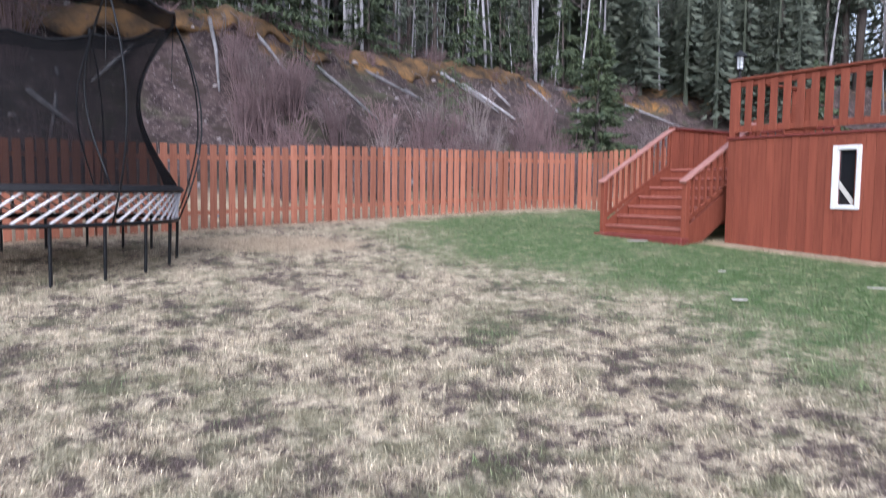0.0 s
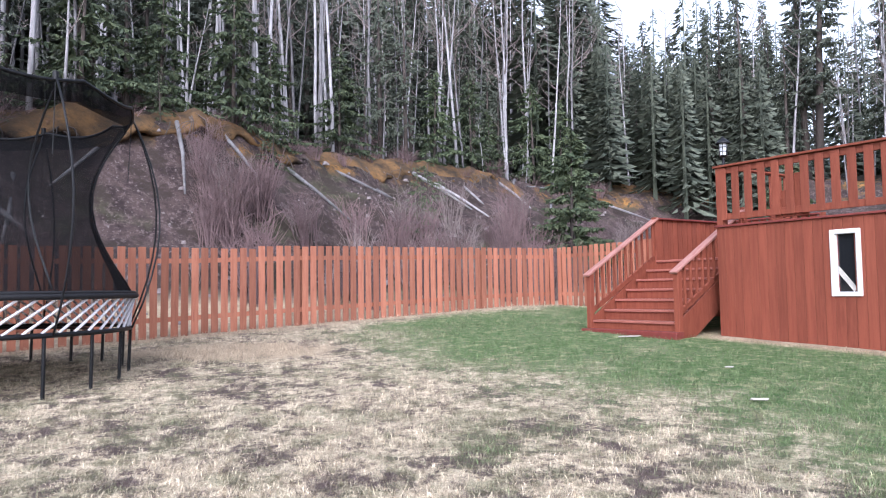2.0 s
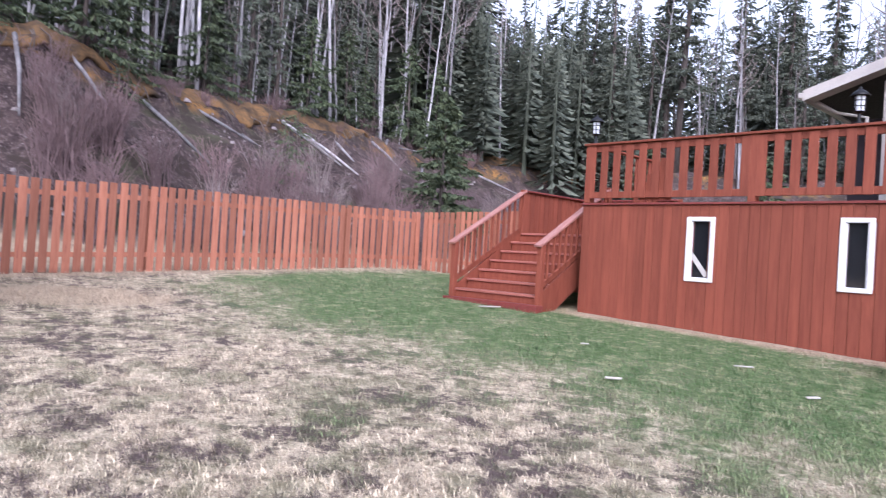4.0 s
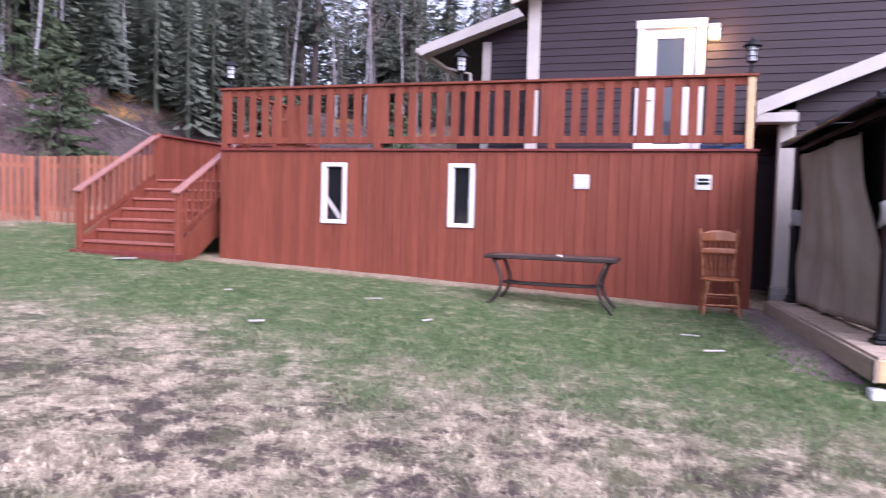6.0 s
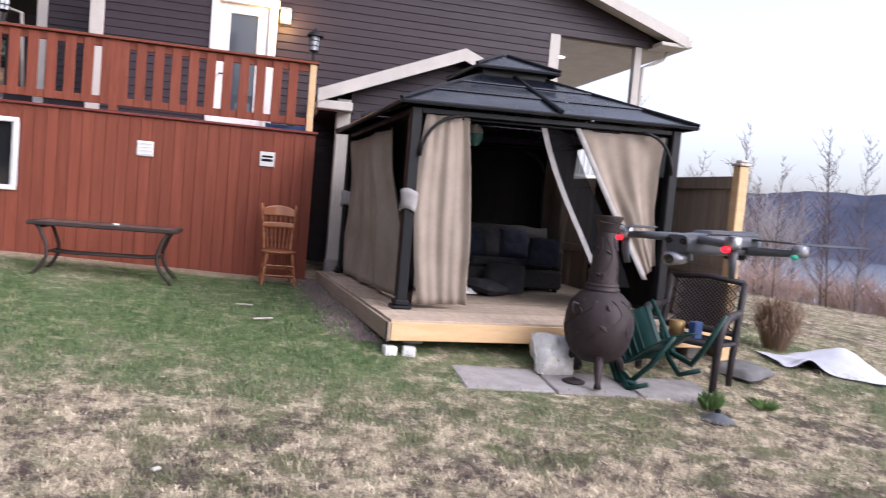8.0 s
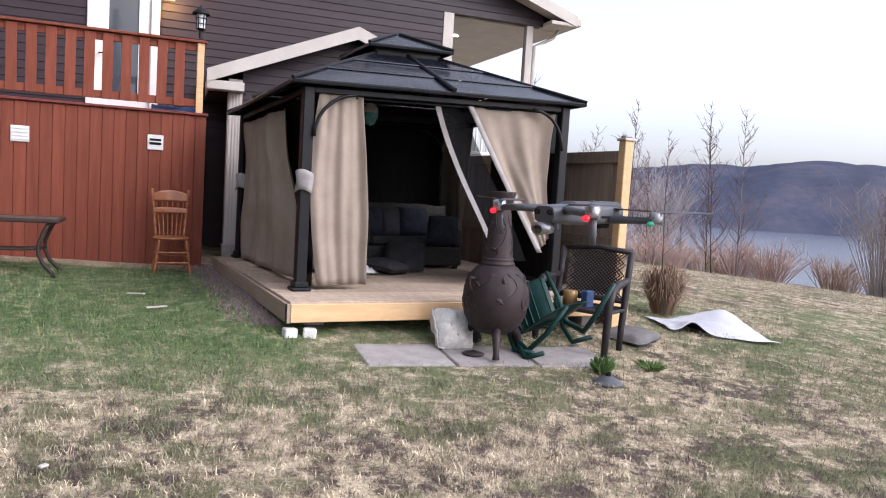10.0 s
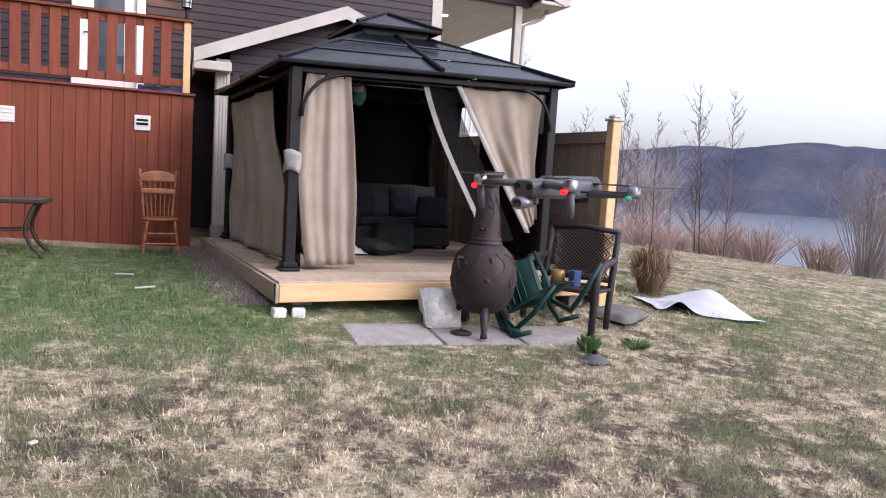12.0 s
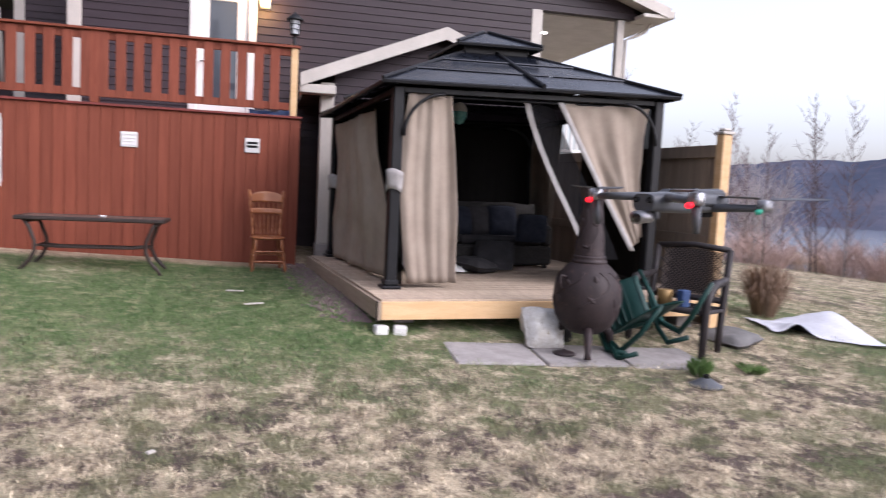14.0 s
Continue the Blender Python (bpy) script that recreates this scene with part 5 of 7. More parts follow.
    # tall woods higher up, closing the view over the bank
    for k in range(350):
        az, d = radians(rng.uniform(-100, -43) if k < 240 else rng.uniform(-46, -32)), rng.uniform(40, 62)
        x, y = d * math.sin(az), d * math.cos(az)
        z = ground_z(x, y)
        h = max(8.0, 1.4 + d * math.tan(radians(rng.uniform(20, 27) if k < 240 else rng.uniform(10, 13 - 0.3 * (math.degrees(az) + 32)))) - z)
        far.tube([(x, y, z - 0.3), (x, y, z + h)], [0.12, 0.03], 4, cap=False)
        for j in range(300):
            q = 0.1 + 0.9 * (j + rng.random()) / 300
            out, a = h * 0.2 * (1 - q) ** 0.7 * rng.uniform(0.5, 1.15) + 0.15, rng.uniform(0, 6.283)
            c, s = math.cos(a), math.sin(a)
            b = Vector((x, y, z + h * q))
            t = b + Vector((c * out, s * out, -out * rng.uniform(0.15, 0.5)))
            e = Vector((-s, c, rng.uniform(-0.4, 0.4))) * out * 0.1
            b = b.lerp(t, rng.uniform(0.0, 0.65))
            far.add([b, b.lerp(t, 0.6) + e, t, b.lerp(t, 0.6) - e + Vector((0, 0, -0.15))], [(0, 1, 2, 3)])
    solo("far_woods", far, NEEDLE, "dense dark spruce woods far up the hill", "forest", kind="stuff")
    # young spruces at the foot of the bank
    y1 = spruce(41, 4.6, 1.95, NEEDLE_LIGHT, "young bushy green spruce behind the fence", bare=0.03, dense=2.4, wide=0.2, size=1.25)
    plant(y1, [(-19.0, 18.4), (-14.5, 24.5), (-11.0, 27.0), (-8.2, 29.5), (-6.0, 27.5)], rng, 0.95, 1.15, 1)
    y2 = spruce(42, 2.4, 0.9, NEEDLE_LIGHT, "small young spruce growing on the earth bank", bare=0.05, dense=1.6)
    plant(y2, [(-22.0, 8.5), (-21.5, 5.0), (-19.8, 12.5), (-20.6, 1.0), (-23.0, 15)], rng, 0.6, 1.2, 2)
    # wide low spruces leaning over the top of the cut
    y3 = spruce(43, 5.2, 2.4, NEEDLE_LIGHT, "wide low spruce with drooping boughs at the top of the bank", bare=0.06, dense=1.5, wide=0.19, size=1.25, sag=1.5)
    plant(y3, [(crest_x(y) - d, y) for y, d in ((7.6, 0.5), (9.2, 0.9), (5.4, 1.4), (12.8, 1.6), (17.8, 0.8), (20.5, 1.0), (22.5, 1.8), (24.5, 0.6), (27, 1.2), (3.0, 1.0), (29.5, 1.5))], rng, 0.75, 1.1, 2)
    # bare brush
    b1 = shrub(51, 2.2, 46, TWIG, "leafless purple-brown brush on the earth bank")
    b2 = shrub(52, 1.5, 36, TWIG, "low leafless purple-brown brush on the earth bank")
    for t in (b1, b2):
        plant(t, [(rng.uniform(-21.0, -16.3), rng.uniform(-4, 26)) for _ in range(40)], rng, 0.55, 1.15, 4)
    b3 = shrub(53, 1.8, 26, PALETWIG, "pale leafless brush on the earth bank")
    plant(b3, [(rng.uniform(-22.5, -16.8), rng.uniform(-3, 24)) for _ in range(26)], rng, 0.5, 1.1, 6)
    b4 = shrub(54, 0.8, 40, TWIG, "low tangled dead brush along the top of the bank", spread=0.8)
    plant(b4, [(crest_x(y) - rng.uniform(-0.3, 2.6), y) for y in np.linspace(-5, 31, 52)], rng, 0.5, 1.2, 8)
    # fallen trunks on the slope
    log = Shape().tube([(0, 0, 0), (1.3, 0.05, 0.02), (2.9, -0.03, 0)], [0.07, 0.055, 0.03], 7)
    first_log = solo("fallen_trunk", log, BARK, "fallen pale trunk lying on the earth bank", "log", "fallen trunks", smooth=True)
    logs = random.Random(23)
    for k in range(16):
        y = 0 + 1.85 * k + logs.uniform(-0.7, 0.7)
        x = crest_x(y) + logs.uniform(-0.2, 1.6)
        a = logs.uniform(-75, 75)
        e = (x + 2.8 * math.cos(radians(a)), y + 2.8 * math.sin(radians(a)))
        z0, z1 = ground_z(x, y), ground_z(*e)
        m = pose(x, y, z0 + 0.05, 0, -math.degrees(math.atan2(z1 - z0, 2.8)), a)
        if k == 0:
            first_log.matrix_world = m
        else:
            copy_thing(first_log, m)
    # stones and roots scattered on the bank
    stone = Shape()
    for k in range(700):
        x, y = rng.uniform(-25, -16.6), rng.uniform(-6, 30)
        r = rng.uniform(0.03, 0.06) if k % 4 else rng.uniform(0.06, 0.16)
        z = ground_z(x, y)
        pts = [(x + r * math.cos(a) * rng.uniform(0.7, 1.2), y + r * math.sin(a) * rng.uniform(0.7, 1.2), z - 0.03) for a in np.linspace(0, 5.2, 6)]
        top = [(px * 0.5 + x * 0.5, py * 0.5 + y * 0.5, z + r * rng.uniform(0.4, 0.8)) for px, py, _ in pts]
        stone.add(pts + top, [(i, (i + 1) % 6, (i + 1) % 6 + 6, i + 6) for i in range(6)] + [tuple(range(6, 12))])
    solo("bank_stones", stone, GRAVELSTONE, "grey stones scattered over the earth bank", "stones", kind="stuff")


build_forest()


def build_lakeside():
    rng = random.Random(9)
    a = birch(61, 7.5, BARK, TWIG, "slender pale leafless sapling at the edge of the lawn", limbs=34, name="sapling", top=0.14, lean=0.1, thick=0.0042, kind_group="lakeside saplings")
    b = birch(62, 5.5, DARKBARK, TWIG, "slender dark leafless sapling at the edge of the lawn", limbs=36, name="sapling", top=0.1, lean=0.12, thick=0.0046, kind_group="lakeside saplings")
    e = birch(65, 6.2, DARKBARK, TWIG, "leaning dark leafless sapling at the edge of the lawn", limbs=30, name="sapling", top=0.12, lean=0.2, thick=0.004, kind_group="lakeside saplings")

    def edge_spot(lo=0.0, hi=5.0, u0=-9.0, u1=26.0):
        u, d = rng.uniform(u0, u1), rng.uniform(lo, hi)
        return 17 + 0.69 * u + 0.72 * d, 17 - 0.72 * u + 0.69 * d
    for t, n in ((a, 14), (b, 44), (e, 30)):
        plant(t, [edge_spot() for _ in range(n)], rng, 0.42, 0.95, 5)
    c = shrub(63, 1.15, 60, PINKTWIG, "reddish tan leafless brush along the lake shore", spread=1.4)
    plant(c, [edge_spot(1.0, 7) for _ in range(66)], rng, 0.65, 1.3, 5)
    f = shrub(66, 3.6, 120, ASHTWIG, "tall pale grey leafless bush at the edge of the lawn", spread=2.1)
    plant(f, [(17 + 0.69 * u + 0.72 * d, 17 - 0.72 * u + 0.69 * d) for u, d in ((3.4, 2.0), (5.0, 2.6), (-3.6, 3.4), (8.2, 2.2), (12, 3.0))], rng, 0.85, 1.15, 4)
    d = shrub(64, 0.9, 60, REED, "tan dry reeds at the edge of the lawn", name="reeds", spread=0.9, category="reeds")
    plant(d, [edge_spot(0.0, 4) for _ in range(34)], rng, 0.6, 1.2, 4)


PINKTWIG = surface("pink_twig", (0.5, 0.37, 0.33), (0.36, 0.26, 0.23), 0.9, 3, bump=0, vary=0.2)
ASHTWIG = surface("ash_twig", (0.46, 0.42, 0.41), (0.34, 0.31, 0.3), 0.9, 3, bump=0, vary=0.1)
build_lakeside()

# ---------- side porch of the house ----------
def build_side_porch():
    p = thing("side_porch", "side porch with a white spindle railing and grey skirt", "porch", kind="structure")
    y = HY + 0.1
    part("floor", Shape().box((5.0, y, 2.05), (7.0, y + 8.5, 2.15)), CREAM, p)
    part("skirt", Shape().box((5.0, y + 0.04, -0.5), (6.95, y + 0.1, 2.045)), GREYSKIRT, p)
    part("top_rail", Shape().box((5.09, y, 2.92), (6.57, y + 0.08, 2.98), bevel=0.01), WHITE, p)
    part("low_rail", Shape().box((5.09, y + 0.01, 2.24), (6.57, y + 0.07, 2.3), bevel=0.01), WHITE, p)
    sp = Shape().box((-0.018, -0.018, 0), (0.018, 0.018, 0.62), bevel=0.003).mesh("spindle", WHITE)
    for k in range(13):
        part("spindle", sp, WHITE, p, m=Matrix.Translation((5.16 + k * 0.113, y + 0.04, 2.3)))
    box = part("meter_box", Shape().box((5.75, y - 0.05, 1.85), (6.0, y + 0.038, 2.05), bevel=0.02), CREAM, p)


GREYSKIRT = surface("grey_skirt", (0.28, 0.27, 0.28), (0.22, 0.21, 0.22), 0.8, 4, bump=0.1)
build_side_porch()


# ---------- patio table ----------
def build_table():
    t = thing("patio_table", "long dark brown metal patio table with scrolled legs on the grass", "table", m=pose(-2.51, 8.72, 0.0))
    L, D, H = 1.6, 0.62, 0.925
    part("rim", Shape().box((0, 0, H - 0.045), (L, 0.05, H), bevel=0.01).box((0, D - 0.05, H - 0.045), (L, D, H), bevel=0.01)
         .box((0, 0.05, H - 0.045), (0.05, D - 0.05, H), bevel=0.01).box((L - 0.05, 0.05, H - 0.045), (L, D - 0.05, H), bevel=0.01), TABLEMETAL, t)
    tile = Shape().box((0.0, 0.0, H - 0.022), (0.21, 0.255, H - 0.004), bevel=0.003).mesh("tile", TABLETOP)
    for i in range(7):
        for j in range(2):
            part("tile", tile, TABLETOP, t, m=Matrix.Translation((0.057 + i * 0.2135, 0.054 + j * 0.259, 0)))
    for ex, sx in ((0.16, 1), (L - 0.16, -1)):
        for y in (0.06, D - 0.06):
            g = ground_z(-2.51 + ex, 8.72 + y)
            pts = [(ex - sx * 0.06, y, H - 0.04), (ex - sx * 0.01, y, H - 0.12), (ex + sx * 0.05, y, 0.64), (ex + sx * 0.05, y, 0.53), (ex + sx * 0.0, y, 0.42), (ex - sx * 0.08, y, 0.33), (ex - sx * 0.12, y, g - 0.01)]
            part("leg", Shape().tube(pts, 0.022, 8), TABLEMETAL, t, smooth=True)
        part("end_rail", Shape().tube([(ex + sx * 0.05, 0.06, 0.58), (ex + sx * 0.05, D - 0.06, 0.58)], 0.016, 8), TABLEMETAL, t)
        part("apron", Shape().tube([(ex - sx * 0.05, 0.06, H - 0.07), (ex - sx * 0.05, D - 0.06, H - 0.07)], 0.018, 8), TABLEMETAL, t)
    for y in (D / 2 - 0.1, D / 2 + 0.1):
        part("stretcher", Shape().tube([(0.22, y, 0.58), (0.4, y, 0.565), (L - 0.4, y, 0.565), (L - 0.22, y, 0.58)], 0.015, 8), TABLEMETAL, t, smooth=True)
    solo("candle_cup", Shape().lathe([(0, 0), (0.035, 0), (0.045, 0.022), (0.038, 0.022), (0.03, 0.006), (0, 0.006)], 16, pose(-1.62, 8.95, H - 0.003)), WHITE, "small white dish on the patio table", "dish", smooth=True)


TABLEMETAL = surface("table_metal", (0.028, 0.021, 0.019), (0.042, 0.031, 0.027), 0.5, 6, bump=0.06)
TABLETOP = surface("table_tile", (0.12, 0.085, 0.07), (0.085, 0.06, 0.052), 0.35, 5, bump=0.08)
build_table()


# ---------- wooden chair ----------
def turned(parent, name, a, b, r, mat, rings=3):
    """A lathe-turned stick with beads."""
    a, b = Vector(a), Vector(b)
    n = 6 * rings
    pts = [a.lerp(b, k / n) for k in range(n + 1)]
    rad = [r * (0.78 + 0.3 * abs(math.sin(math.pi * rings * k / n)) - (0.25 if k % 6 == 0 and 0 < k < n else 0)) for k in range(n + 1)]
    return part(name, Shape().tube(pts, rad, 8), mat, parent, smooth=True)


def build_wood_chair():
    x, y = 0.27, 9.62
    g = ground_z(x, y) - 0.01
    c = thing("wooden_chair", "honey-brown press-back wooden chair with turned spindles by the deck skirt", "chair", m=pose(x, y, g, 0, 0, 6))
    part("seat", Shape().lathe([(0, 0.425), (0.2, 0.425), (0.225, 0.437), (0.225, 0.452), (0.2, 0.462), (0.0, 0.452)], 28), OAK, c, smooth=True)
    for sx in (-1, 1):
        turned(c, "front_leg", (sx * 0.16, -0.15, 0.425), (sx * 0.215, -0.2, 0), 0.021, OAK)
        turned(c, "back_leg", (sx * 0.15, 0.15, 0.425), (sx * 0.2, 0.22, 0), 0.02, OAK)
        turned(c, "back_post", (sx * 0.17, 0.17, 0.45), (sx * 0.225, 0.27, 1.06), 0.019, OAK, 5)
        turned(c, "side_rung", (sx * 0.19, -0.175, 0.2), (sx * 0.178, 0.19, 0.2), 0.012, OAK, 2)
    for z, q in ((0.14, 0.2), (0.27, 0.185)):
        turned(c, "front_rung", (-q, -0.185, z), (q, -0.185, z), 0.013, OAK, 3)
    turned(c, "back_rung", (-0.18, 0.2, 0.2), (0.18, 0.2, 0.2), 0.012, OAK, 2)

    def rail(u, v, z0, z1, arch):
        xx = -0.215 + 0.43 * u
        bow = 0.035 * math.sin(math.pi * u)
        z = z0 + (z1 + arch * math.sin(math.pi * u) ** 0.6 - z0) * v
        return (xx, 0.17 + (z - 0.45) * 0.165 + bow - 0.01, z)
    part("crest_rail", Shape().sheet(lambda u, v: rail(u, v, 0.9, 0.985, 0.06), 18, 6, -0.02), OAK, c, "pressed pattern crest rail", smooth=True)
    part("middle_rail", Shape().sheet(lambda u, v: rail(u, v, 0.745, 0.81, 0.012), 14, 3, -0.018), OAK, c, smooth=True)
    for k in range(6):
        q = -0.15 + 0.06 * k
        turned(c, "spindle", (q * 0.8, 0.185, 0.45), (q, 0.255 - 0.0 * k, 0.75), 0.009, OAK, 3)
    for k in range(6):
        q = -0.16 + 0.064 * k
        turned(c, "short_spindle", (q, 0.268, 0.81), (q, 0.283, 0.905), 0.009, OAK, 1)


OAK = surface("honey_oak", (0.35, 0.135, 0.055), (0.26, 0.088, 0.035), 0.4, 5, (1, 1, 0.4), 0.08, vary=0.05, coat=0.3)
build_wood_chair()


# ---------- trampoline ----------
def build_trampoline():
    cx, cy, R = -11.25, 0.02, 2.1
    t = thing("trampoline", "large round trampoline with a black safety net and white rods", "trampoline", m=pose(cx, cy, 0))
    zm, zf = 1.40, 0.95

    def ring(r, z, tr, n=64):
        pts = [(r * math.cos(a), r * math.sin(a), z) for a in np.linspace(0, 2 * math.pi, n + 1)]
        return Shape().tube(pts, tr, 8, cap=False)
    part("mat", Shape().lathe([(0, zm - 0.01), (R - 0.1, zm - 0.01), (R + 0.02, zm + 0.0), (R + 0.05, zm + 0.02), (R + 0.02, zm + 0.045), (R - 0.1, zm + 0.01), (0, zm + 0.008)], 64), MATBLACK, t, "black jumping mat", smooth=True)
    part("mat_edge", ring(R + 0.04, zm - 0.02, 0.035), MATBLACK, t, smooth=True)
    part("frame_ring", ring(R - 0.03, zf, 0.03), BLACKMETAL, t, smooth=True)
    n = 64
    rod = Shape().tube([(R - 0.03, 0, zf + 0.02), ((R + 0.02) * math.cos(0.26), (R + 0.02) * math.sin(0.26), zm - 0.05)], 0.017, 6)
    rme = rod.mesh("rod", ROD)
    for k in range(n):
        part("rod", rme, ROD, t, m=pose(0, 0, 0, 0, 0, 360 * k / n))
    for k in range(20):
        a = 2 * math.pi * (k + 0.3) / 20
        x, y = (R - 0.03) * math.cos(a), (R - 0.03) * math.sin(a)
        g = ground_z(cx + x, cy + y) - 0.03
        part("leg", Shape().tube([(x, y, zf), (x * 0.99, y * 0.99, g)], 0.022, 8), BLACKMETAL, t)
    part("frame_ring", ring(R - 0.5, zf - 0.02, 0.02), BLACKMETAL, t, smooth=True)

    def prof(v):
        return R - 0.02 - 0.50 * math.sin(math.pi * min(1, v * 1.02)) ** 1.1

    def net(u, v, top=3.9):
        a = 2 * math.pi * u
        sag = 0.10 * abs(math.sin(5 * a)) * v ** 6
        r = prof(v)
        return (r * math.cos(a), r * math.sin(a), zm + 0.03 + (top - zm) * v - sag)
    part("safety_net", Shape().sheet(lambda u, v: net(u, v), 90, 22), TRAMPNET, t, "black see-through safety net", smooth=True)
    part("net_hem", Shape().sheet(lambda u, v: net(u, 0.90 + 0.1 * v), 90, 3), NET, t, "dense black upper hem", smooth=True)
    part("net_top", Shape().tube([net(k / 90, 1.0) for k in range(91)], 0.022, 6, cap=False), BLACKMETAL, t, smooth=True)
    for k in range(6):
        a = 2 * math.pi * (k + 0.43) / 6
        for da in ((-0.24, 0.08) if k == 1 else (0.0,)):
            pts = []
            for q in np.linspace(0, 1, 10):
                r = R + 0.0 + 0.34 * math.sin(math.pi * q) ** 0.9
                pts.append((r * math.cos(a + da * (1 - q)), r * math.sin(a + da * (1 - q)), zf + (3.88 - zf) * q))
            part("net_pole", Shape().tube(pts, 0.014, 6), BLACKMETAL, t, smooth=True)
        e = net((k + 0.43) / 6, 1.0)
        part("pole_cap", Shape().tube([e, (e[0], e[1], e[2] + 0.1)], 0.035, 8), BLACKMETAL, t)
        part("net_strap", Shape().tube([e, (e[0] * 0.98, e[1] * 0.98, e[2] - 0.85)], 0.006, 5), BLACKMETAL, t, "thin black strap")
        part("net_seam", Shape().tube([Vector(net((k + 0.43) / 6, v)) * 1.002 for v in np.linspace(0, 1, 12)], 0.014, 5), BLACKMETAL, t, smooth=True)
    # stiffened doorway edges of the net, curved like an hourglass
    for u in (0.255,):
        part("door_edge", Shape().sheet(lambda q, v: Vector(net(u + (0.012 + 0.02 * abs(2 * v - 1) ** 2) * (q - 0.5) * 2, v)) * 1.004, 4, 20), NETDARK, t, "wide black door edge", smooth=True)


MATBLACK = surface("jump_mat", (0.01, 0.01, 0.012), (0.015, 0.015, 0.017), 0.7, 6, bump=0.1)
ROD = surface("white_rod", (0.7, 0.68, 0.7), (0.6, 0.58, 0.6), 0.4, 4, bump=0)
TRAMPNET = net_material("trampoline_net", (0.007, 0.007, 0.008), 0.6)
build_trampoline()


# ---------- paving, fire pot and garden clutter ----------
def build_pavers():
    p = thing("paver_path", "row of worn concrete slabs set in the grass", "paving", kind="structure")
    for k, (x, w, dy) in enumerate(((1.79, 0.79, 0.0), (2.60, 0.78, -0.02), (3.40, 0.79, -0.05))):
        part("paver", Shape().box((x, dy, -0.07), (x + w, 0.59 + dy, 0.0), bevel=0.012), CONCRETE, p, m=pose(0, 5.44, 0.066, 5.0, 1.4, 0))


build_pavers()


def build_chiminea():
    c = thing("chiminea", "dark brown cast iron chiminea with embossed vines on a paver", "fire pot", m=pose(3.08, 5.79, 0.022) @ Matrix.Diagonal((0.86, 0.86, 1.0, 1.0)))
    belly = [(0.05, 0.18), (0.16, 0.19), (0.265, 0.25), (0.335, 0.36), (0.36, 0.49), (0.35, 0.61), (0.305, 0.725), (0.23, 0.80), (0.165, 0.835)]
    part("belly", Shape().lathe(belly, 40), IRON, c, smooth=True)
    part("collar", Shape().lathe([(0.172, 0.815), (0.185, 0.83), (0.185, 0.85), (0.165, 0.86), (0.172, 0.875), (0.17, 0.89), (0.155, 0.895)], 36), IRON, c, smooth=True)
    part("chimney", Shape().lathe([(0.158, 0.885), (0.145, 1.0), (0.125, 1.15), (0.108, 1.3), (0.102, 1.37)], 32), IRON, c, smooth=True)
    part("rim", Shape().lathe([(0.104, 1.355), (0.112, 1.365), (0.112, 1.38), (0.12, 1.40), (0.152, 1.49), (0.155, 1.505), (0.14, 1.505), (0.1, 1.42), (0.09, 1.3)], 32), IRON, c, smooth=True)
    for a in (252, 10, 140):
        r = radians(a)
        part("leg", Shape().tube([(0.24 * math.cos(r), 0.24 * math.sin(r), 0.24), (0.33 * math.cos(r), 0.33 * math.sin(r), 0.16), (0.35 * math.cos(r), 0.35 * math.sin(r), 0.05), (0.37 * math.cos(r), 0.37 * math.sin(r), 0.0)], [0.05, 0.045, 0.03, 0.04], 10), IRON, c, smooth=True)
    for a in (200, 20):
        r = radians(a)
        part("handle", Shape().tube([(0.31 * math.cos(r), 0.31 * math.sin(r), 0.7), (0.39 * math.cos(r), 0.39 * math.sin(r), 0.72), (0.4 * math.cos(r), 0.4 * math.sin(r), 0.66), (0.36 * math.cos(r), 0.36 * math.sin(r), 0.6)], 0.014, 8), IRON, c, smooth=True)
    # raised vines and leaves on belly and chimney

    def skin(a, z):
        prof = belly + [(0.158, 0.885), (0.145, 1.0), (0.125, 1.15), (0.108, 1.3), (0.102, 1.37)]
        for (r0, z0), (r1, z1) in zip(prof, prof[1:]):
            if z0 <= z <= z1:
                r = r0 + (r1 - r0) * (z - z0) / (z1 - z0)
                return Vector((r * math.cos(a), r * math.sin(a), z))
        return Vector((0.1, 0, z))
    rng = random.Random(4)
    for k in range(7):
        a0 = k * 0.9
        part("vine", Shape().tube([skin(a0 + 0.5 * math.sin(q * 4 + k), 0.42 + 0.34 * q) for q in np.linspace(0, 1, 12)], 0.008, 6), IRON, c, smooth=True)
        part("vine", Shape().tube([skin(a0 + 0.35 * math.sin(q * 5 + k), 0.93 + 0.38 * q) for q in np.linspace(0, 1, 12)], 0.007, 6), IRON, c, smooth=True)
        for z in (0.5, 0.66, 1.0, 1.2):
            p = skin(a0 + rng.uniform(-0.3, 0.3), z + rng.uniform(-0.04, 0.04))
            n = Vector((p.x, p.y, 0.0)).normalized()
            m = Matrix.Translation(p) @ n.to_track_quat("Z", "Y").to_matrix().to_4x4() @ pose(0, 0, 0, 0, 0, rng.uniform(0, 180))
            s = 0.05 if z < 0.8 else 0.035
            part("leaf", Shape().sheet(lambda u, v: (s * math.sin(math.pi * v) * (u - 0.5), s * 2 * (v - 0.5), 0.012 * math.sin(math.pi * v) * (1 - abs(2 * u - 1))), 4, 8, 0.01), IRON, c, smooth=True, m=m)
    solo("iron_lid", Shape().lathe([(0, 0), (0.1, 0), (0.105, 0.012), (0.06, 0.03), (0.02, 0.035), (0, 0.05)], 24, pose(2.86, 5.72, 0.021)), IRON, "small cast iron lid lying on the paver", "lid", smooth=True)


build_chiminea()


